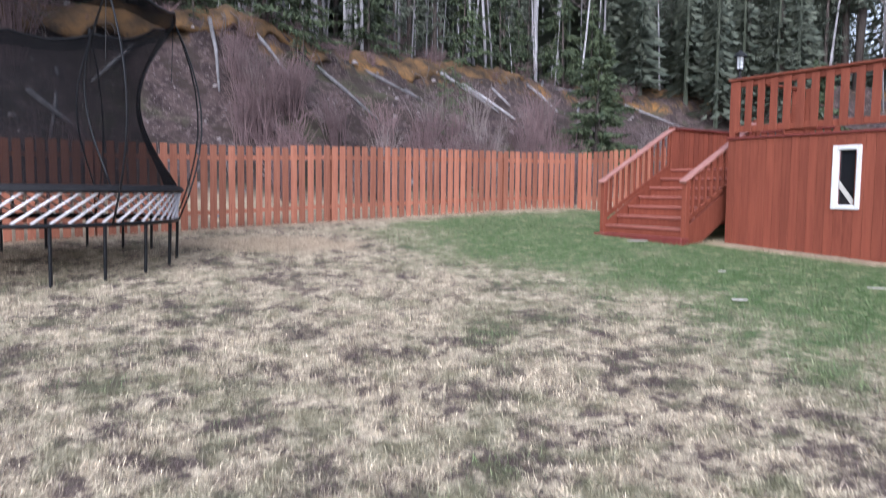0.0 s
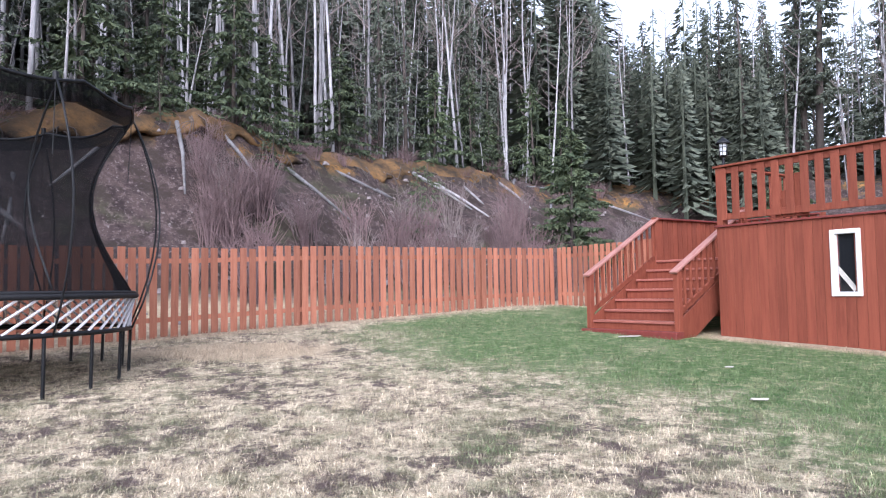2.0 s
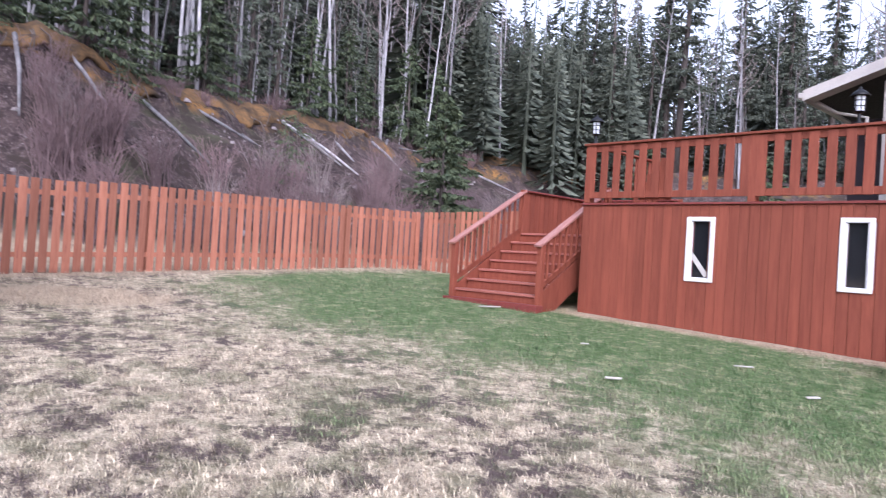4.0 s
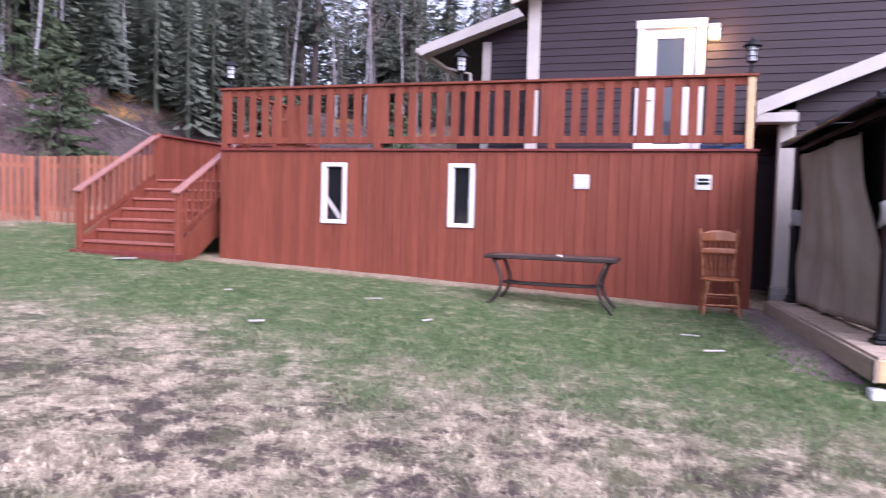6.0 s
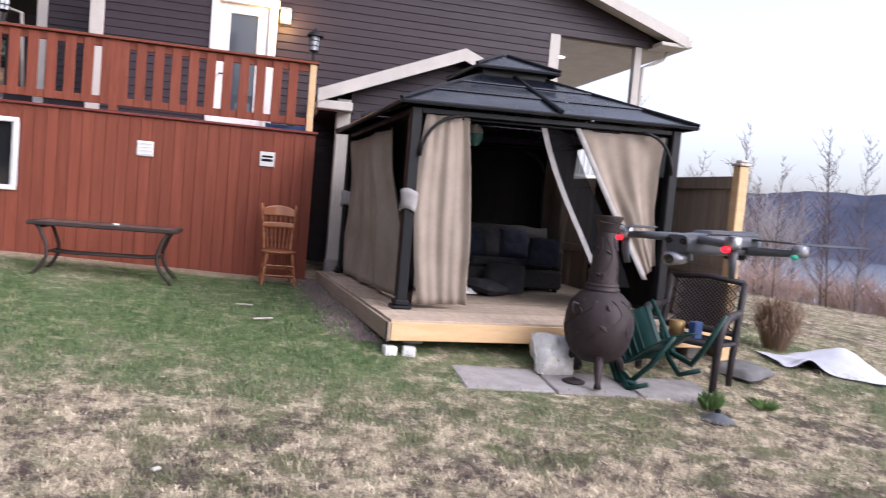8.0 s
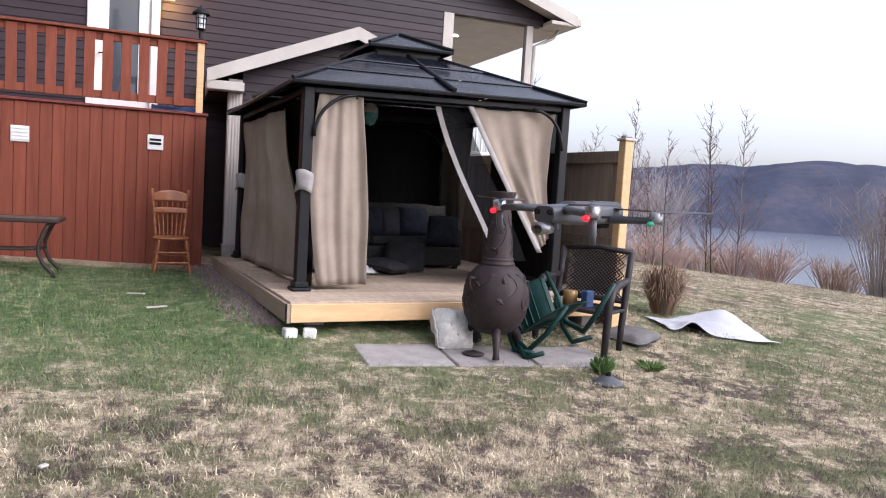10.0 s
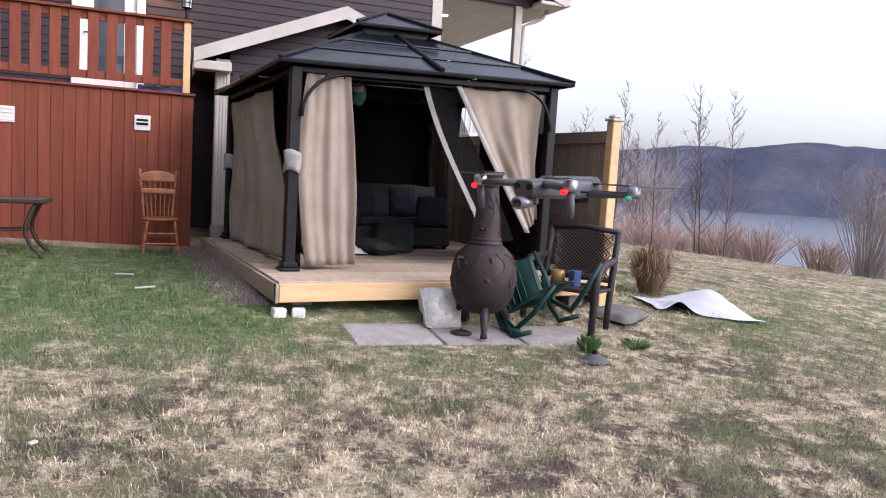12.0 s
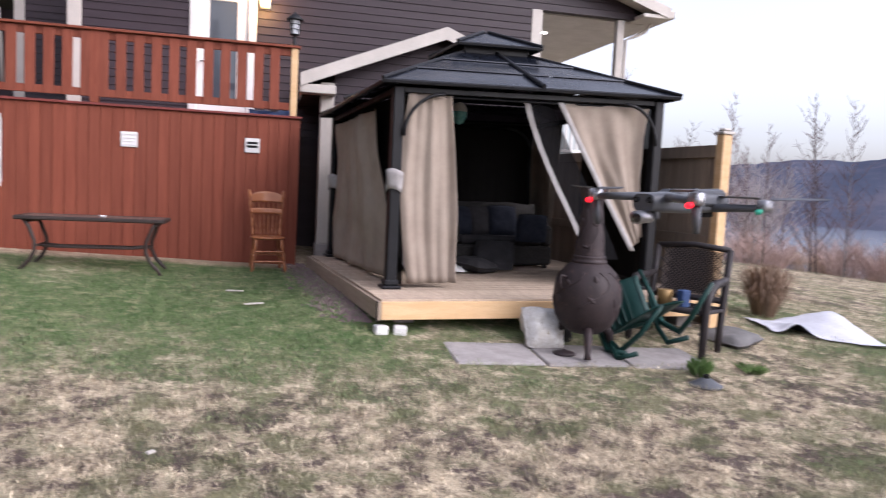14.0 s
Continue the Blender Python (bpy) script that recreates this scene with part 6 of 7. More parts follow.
def weave(parent, name, fn, nu, nv, r, mat):
    """A diamond lattice on the surface fn(u, v)."""
    s = Shape()
    for k in range(-nv, nu + 1):
        for sgn in (1, -1):
            pts = []
            for q in np.linspace(0, 1, 5):
                u = (k + (q * nv if sgn > 0 else (1 - q) * nv)) / nu
                if 0 <= u <= 1:
                    pts.append(fn(u, q))
            if len(pts) > 1:
                s.tube(pts, r, 4, cap=False)
    return part(name, s, mat, parent)


def build_patio_chair():
    c = thing("patio_chair", "dark brown metal patio armchair with a woven lattice back", "chair", m=pose(4.2, 6.1, -0.02, 0, 0, -52))
    # x across, y forward is negative; the seat faces -y
    W = 0.74
    for sx in (-1, 1):
        x = sx * W / 2
        part("back_leg", Shape().tube([(x, 0.17, 0.0), (x, 0.2, 0.25), (x, 0.24, 0.42), (x, 0.29, 0.7), (x, 0.36, 1.0)], [0.033, 0.035, 0.038, 0.036, 0.034], 8), WICKER, c, smooth=True)
        part("arm", Shape().tube([(x, 0.29, 0.72), (x * 1.03, 0.12, 0.70), (x * 1.06, -0.1, 0.69), (x * 1.05, -0.22, 0.64), (x * 1.02, -0.27, 0.5), (x, -0.26, 0.25), (x, -0.28, 0.0)], [0.03, 0.04, 0.046, 0.046, 0.042, 0.037, 0.034], 8), WICKER, c, smooth=True)
        part("side_rail", Shape().tube([(x, 0.25, 0.41), (x, -0.26, 0.43)], 0.02, 8), WICKER, c)
    for y, z in ((0.36, 1.0), (0.255, 0.5), (0.25, 0.41), (-0.26, 0.43)):
        part("cross_rail", Shape().tube([(-W / 2, y, z), (0, y + 0.03, z + (0.03 if z > 0.9 else 0)), (W / 2, y, z)], 0.03, 8), WICKER, c, smooth=True)
    part("back_panel", Shape().sheet(lambda u, v: (-0.3 + 0.6 * u, 0.285 + 0.09 * v + 0.03 * math.sin(math.pi * u), 0.53 + 0.44 * v), 8, 6), SCREENTAN, c, "fine woven tan back screen", smooth=True)
    weave(c, "back_lattice", lambda u, v: Vector((-0.34 + 0.68 * u, 0.27 + 0.09 * v + 0.03 * math.sin(math.pi * u), 0.52 + 0.47 * v)), 16, 13, 0.007, WICKER)
    weave(c, "seat_lattice", lambda u, v: Vector((-0.35 + 0.7 * u, 0.24 - 0.49 * v, 0.415 + 0.015 * v)), 16, 13, 0.008, WICKER)
    solo("tin", Shape().lathe([(0, 0), (0.075, 0), (0.075, 0.15), (0.07, 0.155), (0, 0.155)], 20, pose(4.12, 6.2, 0.405)), TINGOLD, "gold-brown tin on the patio chair seat", "tin", smooth=True)
    solo("blue_carton", Shape().box((-0.06, -0.04, 0), (0.06, 0.04, 0.17), bevel=0.008, m=pose(4.24, 6.06, 0.405, 0, 0, 20)), BLUE, "small dark blue carton on the patio chair seat", "carton")


WICKER = surface("brown_chair_metal", (0.026, 0.021, 0.022), (0.018, 0.015, 0.016), 0.5, 14, bump=0.15)
SCREENTAN = net_material("woven_tan", (0.36, 0.29, 0.25), 0.75)
TINGOLD = surface("gold_tin", (0.34, 0.22, 0.09), (0.25, 0.16, 0.07), 0.35, 9, bump=0.03, metal=0.3)
BLUE = surface("blue_print", (0.03, 0.06, 0.16), (0.05, 0.09, 0.2), 0.5, 9, bump=0.05)
build_patio_chair()


def build_green_chair():
    c = thing("garden_chair", "dark green plastic garden chair tipped over behind the fire pot", "chair", m=pose(3.66, 5.80, 0.06, 0, -24, -28))
    part("backrest", Shape().sheet(lambda u, v: (-0.2 + 0.4 * u, 0.25 - 0.32 * v + 0.02 * math.sin(6.28 * u), 0.62 - 0.42 * v ** 1.3), 10, 14, 0.012), GREENPLASTIC, c, smooth=True)
    for k in range(6):
        part("rib", Shape().tube([(-0.165 + k * 0.066, 0.24 - 0.32 * v, 0.635 - 0.42 * v ** 1.3) for v in np.linspace(0.05, 0.95, 8)], 0.01, 6), GREENPLASTIC, c, smooth=True)
    part("seat", Shape().sheet(lambda u, v: (-0.2 + 0.42 * u + 0.3 * v, -0.08 - 0.28 * v, 0.21 + 0.12 * v + 0.03 * math.sin(3.14 * u)), 8, 8, 0.012), GREENPLASTIC, c, smooth=True)
    for sx, b in ((-0.22, 0.0), (0.24, 0.05)):
        part("side_rail", Shape().tube([(sx, 0.27, 0.66), (sx * 1.1, 0.12, 0.42), (sx * 1.1, -0.08, 0.18), (sx * 1.2 + 0.1, -0.2, 0.06), (sx + 0.28, -0.3, 0.17), (sx + 0.55, -0.36, 0.36 + b)], [0.018, 0.024, 0.028, 0.028, 0.026, 0.02], 8), GREENPLASTIC, c, smooth=True)
        part("leg", Shape().tube([(sx, 0.1, 0.4), (sx - 0.02, -0.1, 0.14), (sx + 0.02, -0.34, 0.03), (sx + 0.2, -0.4, 0.03)], 0.024, 8), GREENPLASTIC, c, smooth=True)
    part("arm", Shape().tube([(-0.25, 0.2, 0.5), (-0.3, 0.05, 0.3), (-0.28, -0.15, 0.1), (-0.12, -0.3, 0.04)], 0.026, 8), GREENPLASTIC, c, smooth=True)


GREENPLASTIC = surface("green_plastic", (0.006, 0.03, 0.026), (0.008, 0.038, 0.032), 0.38, 5, bump=0.04)
build_green_chair()


def cushion(name, label, m, w, d, h, mat, piping=True, category="cushion", wear=0.02):
    def fn(u, v, s):
        a, b = 2 * u - 1, 2 * v - 1
        e = max(0.0, (1 - a ** 4) * (1 - b ** 4)) ** 0.45
        z = s * h * 0.5 * e + wear * noise.noise((u * 4, v * 4, s * 3 + w))
        return (a * w / 2 * (1 - 0.06 * b * b), b * d / 2 * (1 - 0.06 * a * a), z)
    t = thing(name, label, category, m=m)
    sh = Shape().sheet(lambda u, v: fn(u, v, 1), 14, 14).sheet(lambda u, v: fn(v, u, -1), 14, 14)
    part("cover", sh, mat, t, smooth=True)
    if piping:
        ring = [fn(q, 0, 0) for q in np.linspace(0, 1, 9)] + [fn(1, q, 0) for q in np.linspace(0, 1, 9)] + [fn(1 - q, 1, 0) for q in np.linspace(0, 1, 9)] + [fn(0, 1 - q, 0) for q in np.linspace(0, 1, 9)]
        part("piping", Shape().tube(ring, 0.008, 5), mat, t, smooth=True)
    return t


GREYCLOTH = surface("grey_cushion", (0.15, 0.145, 0.145), (0.11, 0.107, 0.107), 0.9, 5, bump=0.12, fine=300)
CREAMCLOTH = surface("floral_cream", (0.72, 0.71, 0.69), (0.5, 0.47, 0.42), 0.9, 12, bump=0.1, fine=200, spot=(0.22, 0.19, 0.12))
# Pavilion shade is put into the cloth, navy and wicker base colours.
SHADEDCLOTH = surface("shaded_grey_cloth", (0.04, 0.038, 0.041), (0.026, 0.025, 0.027), 0.9, 5, bump=0.12, fine=300)
NAVY = surface("navy_pattern", (0.013, 0.017, 0.029), (0.03, 0.034, 0.048), 0.9, 18, bump=0.08, fine=200)
WICKERGREY = surface("grey_wicker", (0.042, 0.039, 0.037), (0.026, 0.024, 0.023), 0.8, 30, bump=0.4)
cushion("outdoor_cushion", "cream patterned cushion leaning on the platform edge", pose(2.76, 6.02, 0.19, 56, 10, 12), 0.4, 0.42, 0.3, CREAMCLOTH, wear=0.06)
cushion("seat_cushion", "grey square seat cushion lying on the grass", pose(4.98, 6.32, 0.045, 2, -3, 28), 0.58, 0.52, 0.15, GREYCLOTH)
solo("plastic_bag", Shape().sheet(lambda u, v: (0.13 * math.sin(3.14 * u) * math.cos(6.28 * v) * (1 + 0.2 * noise.noise((u * 5, v * 9, 1))), 0.1 * math.sin(3.14 * u) * math.sin(6.28 * v), 0.09 - 0.09 * math.cos(3.14 * u)), 10, 16, m=pose(3.0, 6.16, 0.0)), BLACK_SHADE, "crumpled black bag beside the cushion", "bag", smooth=True)


def build_tarp():
    """A pale tarpaulin thrown on the grass, folded up to a peak."""
    def fn(u, v):
        # u runs along the sheet, v from its front edge to the folded back edge
        a = Vector((5.95, 6.86, 0)).lerp(Vector((7.28, 6.42, 0)), u)
        b = Vector((6.16, 7.72, 0)).lerp(Vector((7.2, 7.22, 0)), u)
        p = a.lerp(b, v)
        peak = 0.24 * sstep(0.25, 0.9, u) * sstep(0.1, 1.0, v) * (1 - 0.35 * sstep(0.9, 1.0, u))
        fold = 0.11 * math.exp(-((u - 0.22) / 0.09) ** 2) * (1 - v)
        y = p.y + 0.06 * math.sin(7 * u) * (1 - v)
        return (p.x, y, ground_z(p.x, y) + 0.04 + peak + fold + 0.018 * noise.noise((u * 6, v * 6, 2)) + 0.01 * math.sin(9 * u + 4 * v))
    t = thing("tarpaulin", "pale grey tarpaulin with a dark underside crumpled on the grass", "tarpaulin")
    part("top_face", Shape().sheet(fn, 30, 18, 0.004), TARP, t, smooth=True)
    part("under_face", Shape().sheet(lambda u, v: Vector(fn(u, v)) - Vector((0, 0.0, 0.012)) + Vector((0.015 * (u - 0.5), -0.012 * (1 - v), 0)), 30, 18, -0.004), MATBLACK, t, "black underside", smooth=True)


TARP = surface("pale_tarp", (0.60, 0.61, 0.66), (0.52, 0.53, 0.58), 0.55, 3, bump=0.12, fine=40)
build_tarp()


def blades(name, label, x, y, n, height, spread, mat, seed, category, width=0.006):
    rng = random.Random(seed)
    s = Shape()
    for k in range(n):
        a, r = rng.uniform(0, 6.283), rng.random() ** 0.7 * spread * 0.4
        b = Vector((r * math.cos(a), r * math.sin(a), -0.03))
        out = spread * rng.uniform(0.2, 1.0)
        h = height * rng.uniform(0.5, 1.05)
        t = Vector((out * math.cos(a), out * math.sin(a), h * (1 - 0.35 * out / spread)))
        m = b.lerp(t, 0.55) + Vector((0, 0, 0.22 * h))
        w = Vector((-math.sin(a), math.cos(a), 0)) * width * rng.uniform(0.6, 1.3)
        s.add([b - w, b + w, m + w, t, m - w], [(0, 1, 2, 3, 4)])
    return solo(name, s, mat, label, category, m=pose(x, y, ground_z(x, y)))


def build_broom_grass(x, y, seed):
    """A dense bundle of stalks, upright below and nodding outwards at the top."""
    rng = random.Random(seed)
    s = Shape()
    for k in range(1000):
        a, r = rng.uniform(0, 6.283), rng.random() ** 0.6
        c, n = math.cos(a), math.sin(a)
        h = 0.74 * rng.uniform(0.35, 1.0) ** 0.8 * (1 - 0.15 * r)
        p0, p1 = 0.12 * r, 0.25 * r + rng.uniform(-0.05, 0.05)
        p2 = p1 + 0.1 * r + rng.uniform(-0.03, 0.22)
        a += rng.uniform(-0.5, 0.5)
        w = Vector((-n, c, 0)) * 0.0045
        b = [Vector((c * p0, n * p0, -0.03)), Vector((c * p1, n * p1, h * 0.65)), Vector((c * (p1 + p2) / 2, n * (p1 + p2) / 2, h)), Vector((c * p2, n * p2, h * rng.uniform(0.6, 1.15)))]
        s.add([b[0] - w, b[0] + w, b[1] + w, b[2] + w, b[3], b[2] - w, b[1] - w], [(0, 1, 2, 6), (6, 2, 3, 5), (5, 3, 4)])
    solo("ornamental_grass", s, TUFT, "clump of dry tan ornamental grass on the lawn", "plant", m=pose(x, y, ground_z(x, y)))


build_broom_grass(6.75, 8.1, 3)
blades("grass_tuft", "tuft of fresh green grass by the pavers", 3.92, 5.22, 160, 0.2, 0.13, GREENBLADE, 4, "plant", 0.006)
blades("grass_tuft", "low tuft of fresh green grass in the lawn", 4.55, 5.35, 120, 0.1, 0.2, GREENBLADE, 5, "plant", 0.005)

BASEGREY = surface("grey_base_metal", (0.10, 0.105, 0.12), (0.075, 0.08, 0.09), 0.5, 8, bump=0.1)
UM = thing("umbrella_base", "grey metal umbrella base standing in the grass", "umbrella base", m=pose(3.79, 4.92, ground_z(3.79, 4.92)))
part("plate", Shape().lathe([(0, 0.0), (0.135, 0.0), (0.138, 0.014), (0.115, 0.026), (0.07, 0.05), (0.04, 0.07), (0.0, 0.075)], 32), BASEGREY, UM, smooth=True)
part("socket", Shape().lathe([(0.026, 0.06), (0.026, 0.1), (0.019, 0.1), (0.019, 0.07)], 16), BLACKMETAL, UM)
for k, (x, y) in enumerate(((1.25, 6.16), (1.43, 6.17))):
    solo("foam_block", Shape().box((-0.06, -0.05, -0.02), (0.06, 0.05, 0.075), bevel=0.012, m=pose(x, y, ground_z(x, y), 0, 3, 12 - 20 * k)), WHITE, "white foam block under the platform corner", "block", "foam blocks")
# litter on the lawn
LITTER = ((-4.15, 6.24, 0.16, 0.06, 20), (-3.69, 8.06, 0.2, 0.025, 5), (-0.08, 7.83, 0.2, 0.035, -30), (0.13, 7.12, 0.19, 0.035, 10), (-0.35, 3.54, 0.045, 0.03, 40), (-5.4, 7.6, 0.1, 0.04, 0), (-8.2, 9.05, 0.35, 0.12, 8), (-2.7, 7.2, 0.12, 0.05, 50))
for x, y, a, b, r in LITTER:
    solo("wood_scrap", Shape().box((-a / 2, -b / 2, 0), (a / 2, b / 2, 0.014), bevel=0.004, m=pose(x, y, ground_z(x, y) + 0.024, 2, -3, r)), CREAM, "pale flat scrap lying on the lawn", "scrap", "lawn litter")


def build_gravel():
    rng = random.Random(12)
    s = Shape()
    for k in range(1500):
        q = rng.random()
        x = 1.22 - 0.42 * q - abs(rng.gauss(0, 0.16)) - 0.02
        y = 6.4 + 3.9 * q
        r = rng.uniform(0.012, 0.032)
        z = ground_z(x, y)
        s.add([(x - r, y, z), (x, y - r * 0.8, z), (x + r, y, z), (x, y + r * 0.8, z), (x + r * 0.2, y, z + r)], [(0, 1, 4), (1, 2, 4), (2, 3, 4), (3, 0, 4)])
    solo("gravel", s, GRAVEL, "purple-grey gravel beside the platform", "gravel", kind="stuff")


GRAVEL = surface("gravel_stone", (0.21, 0.15, 0.15), (0.14, 0.10, 0.105), 0.9, 30, bump=0.1, space="Position")
build_gravel()
solo("towel", Shape().sheet(lambda u, v: (-0.05 + 0.6 * u, 0.12 * v + 0.03 * math.sin(9 * u), 0.10 * math.sin(3.14 * v) * (0.7 + 0.4 * noise.noise((u * 6, v * 3, 5)))), 24, 10, 0.006, m=pose(0.02, DY + 0.12, DZ + 0.008)), BLUE, "crumpled blue cloth on the deck floor behind the railing", "cloth", smooth=True)


# ---------- inside the pavilion ----------
def build_sofa():
    s = thing("wicker_sofa", "grey wicker sofa with cushions inside the pavilion", "sofa", m=GM @ pose(2.35, 2.75, 0))
    part("base", Shape().box((-0.75, -0.1, 0.04), (0.75, 0.62, 0.3), bevel=0.03), WICKERGREY, s)
    part("backrest", Shape().box((-0.75, 0.5, 0.3), (0.75, 0.66, 0.8), bevel=0.05), WICKERGREY, s)
    for x in (-0.75, 0.61):
        part("armrest", Shape().box((x, -0.1, 0.3), (x + 0.14, 0.5, 0.58), bevel=0.04), WICKERGREY, s)
    part("seat_pad", Shape().box((-0.6, -0.08, 0.3), (0.6, 0.5, 0.42), bevel=0.04), SHADEDCLOTH, s)
    for x in (-0.7, 0.66):
        for y in (-0.05, 0.58):
            part("leg", Shape().box((x, y, 0), (x + 0.05, y + 0.05, 0.05)), BLACKMETAL, s)


build_sofa()
cushion("throw_pillow", "navy patterned pillow on the wicker sofa", GM @ pose(2.5, 3.05, 0.62, 72, 0, -6), 0.42, 0.42, 0.16, NAVY)
cushion("throw_pillow", "grey pillow on the wicker sofa", GM @ pose(2.2, 3.1, 0.6, 70, 0, 12), 0.42, 0.42, 0.16, SHADEDCLOTH)
cushion("throw_pillow", "dark striped pillow on the wicker sofa", GM @ pose(1.85, 3.08, 0.6, 66, 0, 0), 0.44, 0.42, 0.18, NAVY)
cushion("floor_cushion", "grey cushion leaning on the platform floor", GM @ pose(2.1, 2.35, 0.2, 48, 0, -25), 0.52, 0.46, 0.16, SHADEDCLOTH)
cushion("floor_cushion", "large grey cushion leaning in the pavilion", GM @ pose(1.45, 2.75, 0.27, 64, 0, 18), 0.62, 0.58, 0.2, SHADEDCLOTH)
solo("white_cloth", Shape().sheet(lambda u, v: (0.3 * u, 0.2 * v, 0.02 + 0.07 * math.sin(3.14 * u) * math.sin(3.14 * v) * (1 + noise.noise((u * 6, v * 6, 8)))), 16, 12, 0.004, m=GM @ pose(1.3, 1.95, 0.004)), WHITE, "crumpled white cloth on the platform floor", "cloth", smooth=True)
cushion("throw_pillow", "navy striped pillow leaning on the sofa arm", GM @ pose(2.72, 2.55, 0.55, 62, 0, -30), 0.4, 0.4, 0.15, NAVY)
cushion("floor_cushion", "beige cushion slumped against the side screen", GM @ pose(0.95, 2.3, 0.24, 58, 0, 40), 0.56, 0.5, 0.2, GREYCLOTH)
cushion("floor_cushion", "grey cushion darkened for shade, lying before the sofa", GM @ pose(1.75, 2.1, 0.1, 6, 4, 35), 0.5, 0.46, 0.17, SHADEDCLOTH)
solo("throw_blanket", Shape().sheet(lambda u, v: (-0.7 + 1.4 * u, 0.1 * math.sin(5 * u + 2 * v) * 0.4 + (-0.16 * v if v < 0.3 else -0.05), 0.86 - 0.34 * v + 0.03 * noise.noise((u * 5, v * 4, 3))), 28, 10, 0.008, m=GM @ pose(2.35, 3.22, 0)), WICKERGREY, "dark blanket thrown over the sofa back", "blanket", smooth=True)
TEAL = surface("teal_glass", (0.05, 0.2, 0.2), (0.12, 0.3, 0.28), 0.25, 9, bump=0.03)
LA = thing("hanging_lantern", "teal and white glass lantern hanging in the pavilion", "lantern", m=GM @ pose(1.4, 2.0, 1.93) @ Matrix.Diagonal((0.72, 0.72, 0.85, 1)))
part("globe", Shape().lathe([(0.0, -0.16), (0.07, -0.14), (0.12, -0.06), (0.13, 0.02)], 20), TEAL, LA, smooth=True)
part("cap", Shape().lathe([(0.13, 0.02), (0.12, 0.09), (0.07, 0.14), (0, 0.16)], 20), CREAM, LA, smooth=True)
part("cord", Shape().tube([(0, 0, 0.15), (0, 0, 0.72)], 0.006, 5), BLACKMETAL, LA)


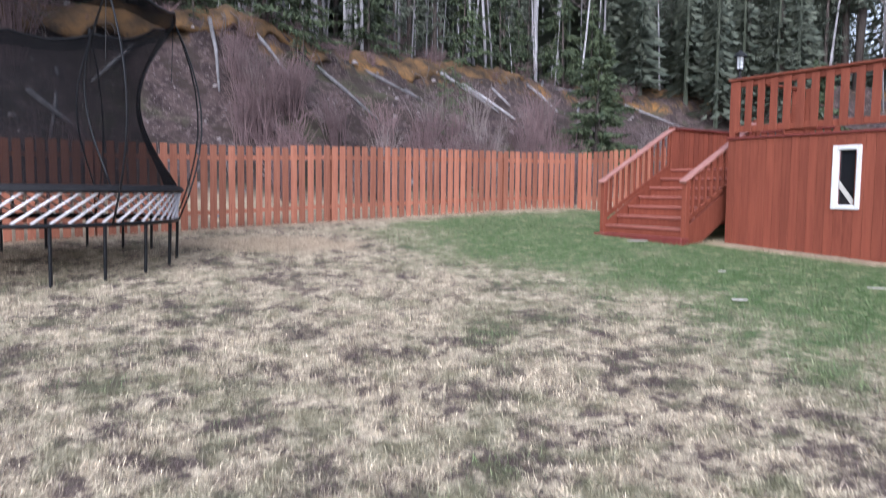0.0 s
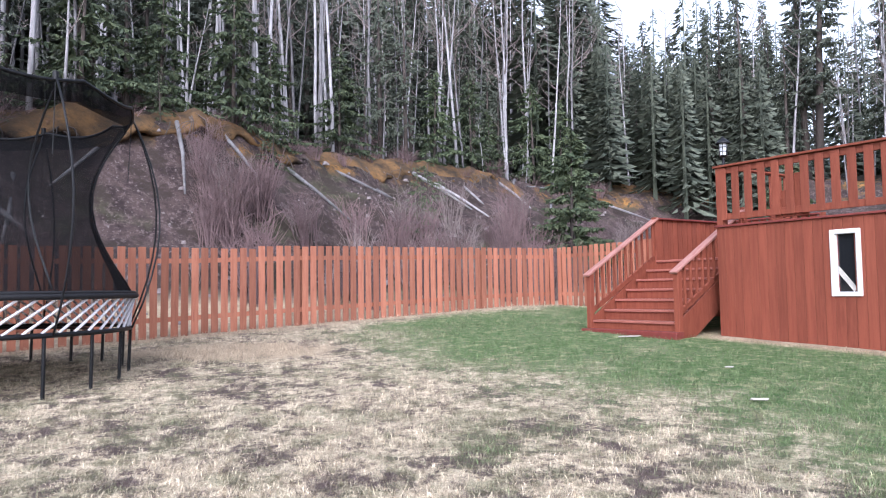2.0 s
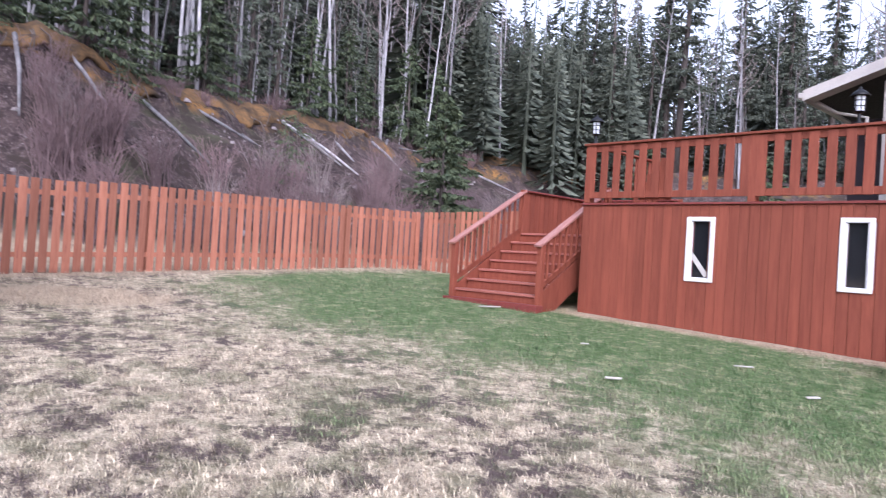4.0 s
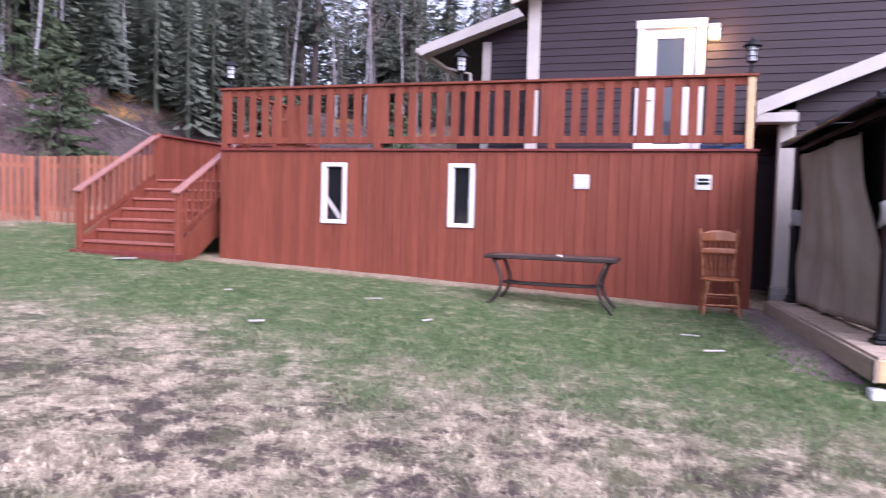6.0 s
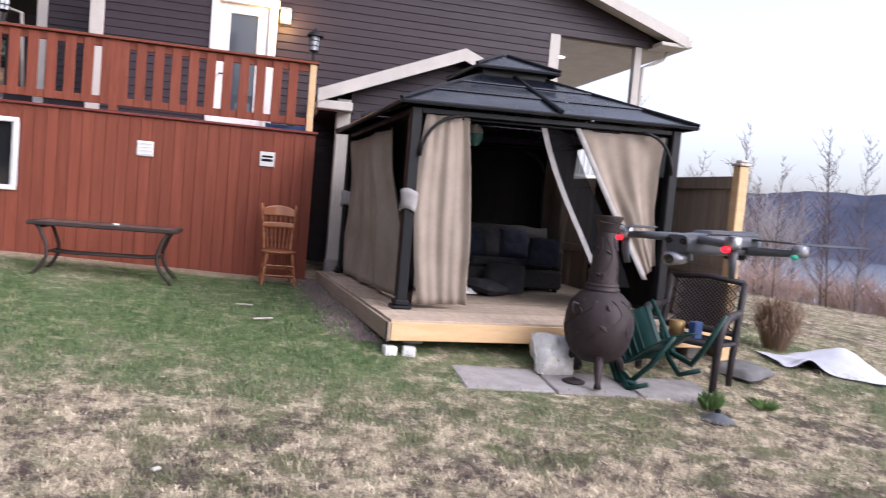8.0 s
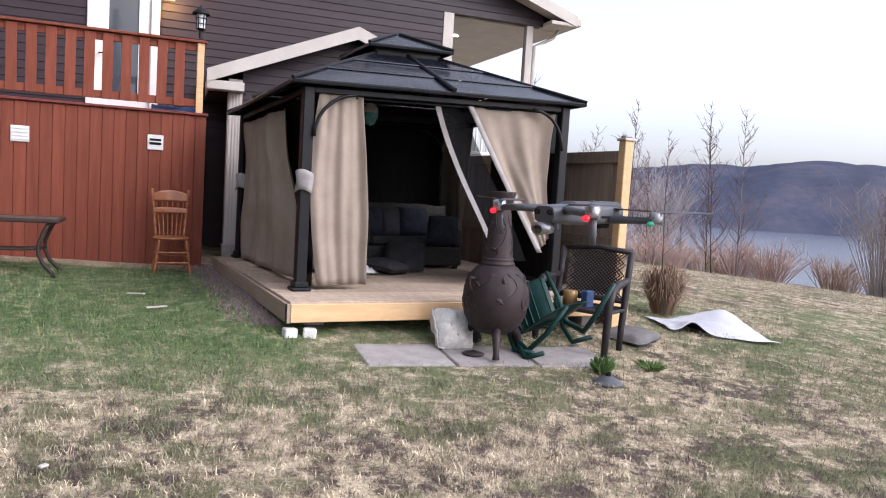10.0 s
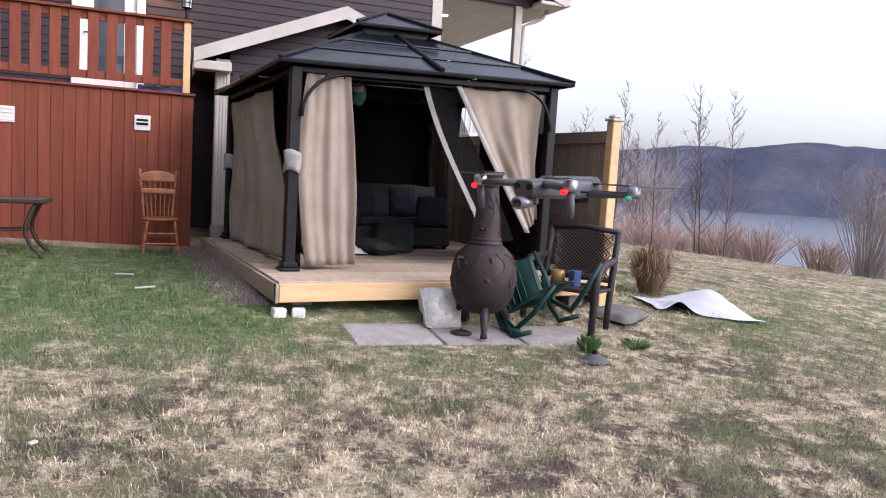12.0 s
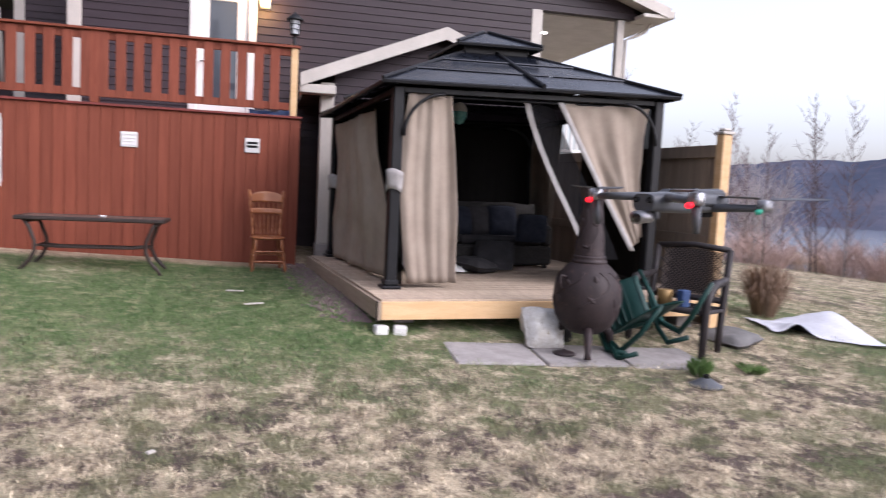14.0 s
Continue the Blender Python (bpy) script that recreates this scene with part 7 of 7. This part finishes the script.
# ---------- hovering drone ----------
def build_drone():
    d = thing("drone", "grey folding camera drone hovering over the lawn", "drone", m=pose(1.2, 1.3, 1.452, 0, 2, 196) @ Matrix.Diagonal((1.06, 1.06, 0.78, 1)))
    # +x is forward
    def hull(u, v):
        x = -0.13 + 0.25 * u
        w = 0.043 * (0.55 + 0.45 * math.sin(math.pi * min(1, 0.12 + u * 0.8)) ** 0.5)
        h = 0.036 * (0.6 + 0.4 * math.sin(math.pi * min(1, 0.1 + u * 0.85)) ** 0.5)
        a = 2 * math.pi * v
        c, s = math.cos(a), math.sin(a)
        return (x, w * math.copysign(abs(c) ** 0.55, c), h * math.copysign(abs(s) ** 0.55, s))
    part("body", Shape().sheet(hull, 16, 28).add([hull(0, k / 28) for k in range(28)], [tuple(range(28))]).add([hull(1, k / 28) for k in range(28)], [tuple(range(28))[::-1]]), DRONEGREY, d, smooth=True)
    bat = part("battery", Shape().box((-0.135, -0.034, 0.0), (0.05, 0.034, 0.043), bevel=0.012), DRONEDARK, d)
    part("button", Shape().lathe([(0, 0), (0.008, 0), (0.008, 0.003), (0, 0.003)], 14, pose(-0.05, 0, 0.043)), DRONEGREY, bat)
    part("side_vent", Shape().box((-0.07, -0.0455, -0.012), (-0.04, 0.0455, -0.004), bevel=0.002), BLACK_SHADE, d)
    part("belly_pad", Shape().box((-0.1, -0.02, -0.05), (-0.06, 0.02, -0.03), bevel=0.005), BLACK_SHADE, d)
    part("sensor", Shape().lathe([(0, 0), (0.009, 0), (0.009, 0.006), (0.006, 0.006)], 14, pose(-0.128, 0.02, 0.012, 0, -90)), BLACK_SHADE, d, "round black sensor eye")
    part("sensor", Shape().lathe([(0, 0), (0.009, 0), (0.009, 0.006), (0.006, 0.006)], 14, pose(0.118, 0.022, 0.008, 0, 90)), BLACK_SHADE, d, "round black sensor eye")
    part("sensor", Shape().lathe([(0, 0), (0.009, 0), (0.009, 0.006), (0.006, 0.006)], 14, pose(0.118, -0.022, 0.008, 0, 90)), BLACK_SHADE, d, "round black sensor eye")
    gim = part("gimbal", Shape().box((0.085, -0.025, -0.055), (0.105, 0.025, -0.02), bevel=0.006), DRONEDARK, d)
    part("lens_barrel", Shape().tube([(0.1, 0, -0.045), (0.14, 0, -0.048)], [0.02, 0.022], 16), STEELGREY, gim, "silver camera with a round lens", smooth=True)
    part("lens", Shape().lathe([(0, 0), (0.016, 0), (0.012, 0.002), (0, 0.004)], 16, pose(0.14, 0, -0.048, 0, 92)), DARKGLASS, gim)
    blade = Shape().sheet(lambda u, v: (0.012 + 0.125 * u, (v - 0.5) * (0.010 + 0.022 * math.sin(math.pi * min(1, u * 0.9 + 0.12))), 0.003 * u + 0.006 * (v - 0.5)), 10, 3, 0.0012).mesh("propeller_blade", DRONEDARK)
    for x, y, zz, ph in ((0.125, 0.16, 0.012, 20), (0.125, -0.16, 0.012, 75), (-0.135, 0.135, -0.012, 110), (-0.135, -0.135, -0.012, 160)):
        sx = 1 if x > 0 else -1
        arm = part("arm", Shape().tube([(sx * 0.075, math.copysign(0.035, y), zz * 1.4), (x * 0.95, y * 0.7, zz * 1.3), (x, y, zz)], [0.015, 0.0125, 0.011], 10), DRONEGREY, d, smooth=True)
        part("motor", Shape().lathe([(0.0, -0.012), (0.016, -0.012), (0.017, 0.0), (0.017, 0.022), (0.014, 0.026), (0.0, 0.027)], 20, pose(x, y, zz)), STEELGREY, arm, "silver motor can", smooth=True)
        for k in (0, 180):
            part("propeller_blade", blade, DRONEDARK, arm, m=pose(x, y, zz + 0.03, 0, 0, ph + k))
        if x > 0:
            part("landing_leg", Shape().tube([(x, y, zz - 0.008), (x - 0.004, y, zz - 0.06), (x - 0.008, y * 0.98, zz - 0.095)], [0.01, 0.009, 0.007], 8), DRONEGREY, arm, smooth=True)
        part("status_light", Shape().lathe([(0, 0), (0.009, 0.002), (0.009, 0.008), (0, 0.012)], 12, pose(x + 0.016, y, zz - 0.012, 0, 90)), REDLED if x > 0 else (GREENLED if y > 0 else DARKGLASS), arm, "glowing red light" if x > 0 else "", smooth=True)


DRONEGREY = surface("drone_grey", (0.085, 0.09, 0.102), (0.07, 0.075, 0.086), 0.45, 9, bump=0.03, vary=0)
DRONEDARK = surface("drone_dark_grey", (0.055, 0.058, 0.066), (0.065, 0.068, 0.078), 0.5, 9, bump=0.03, vary=0)
STEELGREY = surface("brushed_silver", (0.36, 0.36, 0.38), (0.3, 0.3, 0.32), 0.3, 9, bump=0.02, metal=0.7, vary=0)
GREENLED = lit("green_led", (0.03, 0.3, 0.2), 0.15)
REDLED = lit("red_led", (1.0, 0.01, 0.02), 1.0)
build_drone()

# ---------- grass blades ----------
def build_grass(name, label, count, x0, x1, y0, y1, length, mat, seed, keep):
    rg = np.random.default_rng(seed)
    x, y = rg.uniform(x0, x1, count), rg.uniform(y0, y1, count)
    ok = keep(x, y, rg)
    x, y = x[ok], y[ok]
    n = len(x)
    fx = np.where(x < 2, -0.04 * x, np.where(x < 6, -0.08 - 0.025 * (x - 2), -0.18 - 0.07 * (x - 6)))
    rise = np.clip((x + 0.5) / 1.5, 0, 1) * np.clip((6.0 - x) / 1.5, 0, 1) * np.clip((10.0 - y) / 2.5, 0, 1)
    rise *= 0.04 * np.clip((y - 5.5) * 2, 0, 1) + 0.07 * np.clip((y - 6.0) * 2, 0, 1)
    z = -0.17 + fx + 0.045 * np.clip(y, -12, 12) - 0.006 + rise
    a, lean = rg.uniform(0, 2 * np.pi, n), rg.uniform(0.5, 1.5, n)
    L = length * rg.uniform(0.5, 1.5, n)
    w = 0.0014 + 0.0018 * rg.random(n)
    tip = np.stack([x + L * np.sin(lean) * np.cos(a), y + L * np.sin(lean) * np.sin(a), z + L * np.cos(lean) + 0.006], 1)
    b = a + np.pi / 2 + rg.uniform(-0.6, 0.6, n)
    off = np.stack([w * np.cos(b), w * np.sin(b), np.zeros(n)], 1)
    base = np.stack([x, y, z], 1)
    mid = base * 0.5 + tip * 0.5 + np.stack([np.zeros(n), np.zeros(n), 0.22 * L], 1)
    v = np.stack([base, mid + off, tip, mid - off], 1).reshape(-1, 3)
    me = bpy.data.meshes.new(name)
    me.vertices.add(4 * n)
    me.vertices.foreach_set("co", v.ravel())
    me.loops.add(4 * n)
    me.loops.foreach_set("vertex_index", np.arange(4 * n, dtype=np.int32))
    me.polygons.add(n)
    me.polygons.foreach_set("loop_start", np.arange(0, 4 * n, 4, dtype=np.int32))
    me.polygons.foreach_set("loop_total", np.full(n, 4, dtype=np.int32))
    me.update(calc_edges=True)
    me.materials.append(mat)
    tagged(new(name, me), label, "grass", kind="stuff")


def keep_lawn(x, y, rg):
    d = np.hypot(x, y + 0.3)
    fade = np.clip(1.5 * (3.2 / np.maximum(d, 1.0)) ** 1.2, 0.14, 1.0)
    under = (y > 9.98) & (x > -7.4) & (x < 1.4)
    # not under the platform
    lx = (x - 1.244) * 0.9954 + (y - 6.158) * 0.0958
    ly = -(x - 1.244) * 0.0958 + (y - 6.158) * 0.9954
    plat = (lx > -0.06) & (lx < 3.95) & (ly > -0.05)
    slab = (x > 1.82) & (x < 4.16) & (y > 5.47) & (y < 5.97)
    clump = np.sin(x * 5.1 + np.sin(y * 3.3) * 2) * np.sin(y * 4.7 + np.sin(x * 2.9) * 2)
    return (rg.random(len(x)) < fade * (0.65 + 0.35 * clump)) & ~under & ~plat & ~slab & (d > 1.2)


BLADE = blade_material()
build_grass("lawn_grass", "short matted dead and green grass blades", 1500000, -12.5, 9.5, -2.0, 10.2, 0.05, BLADE, 1, keep_lawn)
build_grass("far_lawn_grass", "short matted grass blades further off", 60000, 5.0, 22.0, 4.0, 22.0, 0.075, BLADE, 2, lambda x, y, rg: ((x - 17) * 0.72 + (y - 17) * 0.69 < 1.0) & ((x - 5.1) > (y - 6.2) * 0.0))
build_grass("fence_grass", "dead grass blades by the fence", 60000, -14.6, -10.5, -3.5, 13.2, 0.07, BLADE, 3, lambda x, y, rg: x < 99)
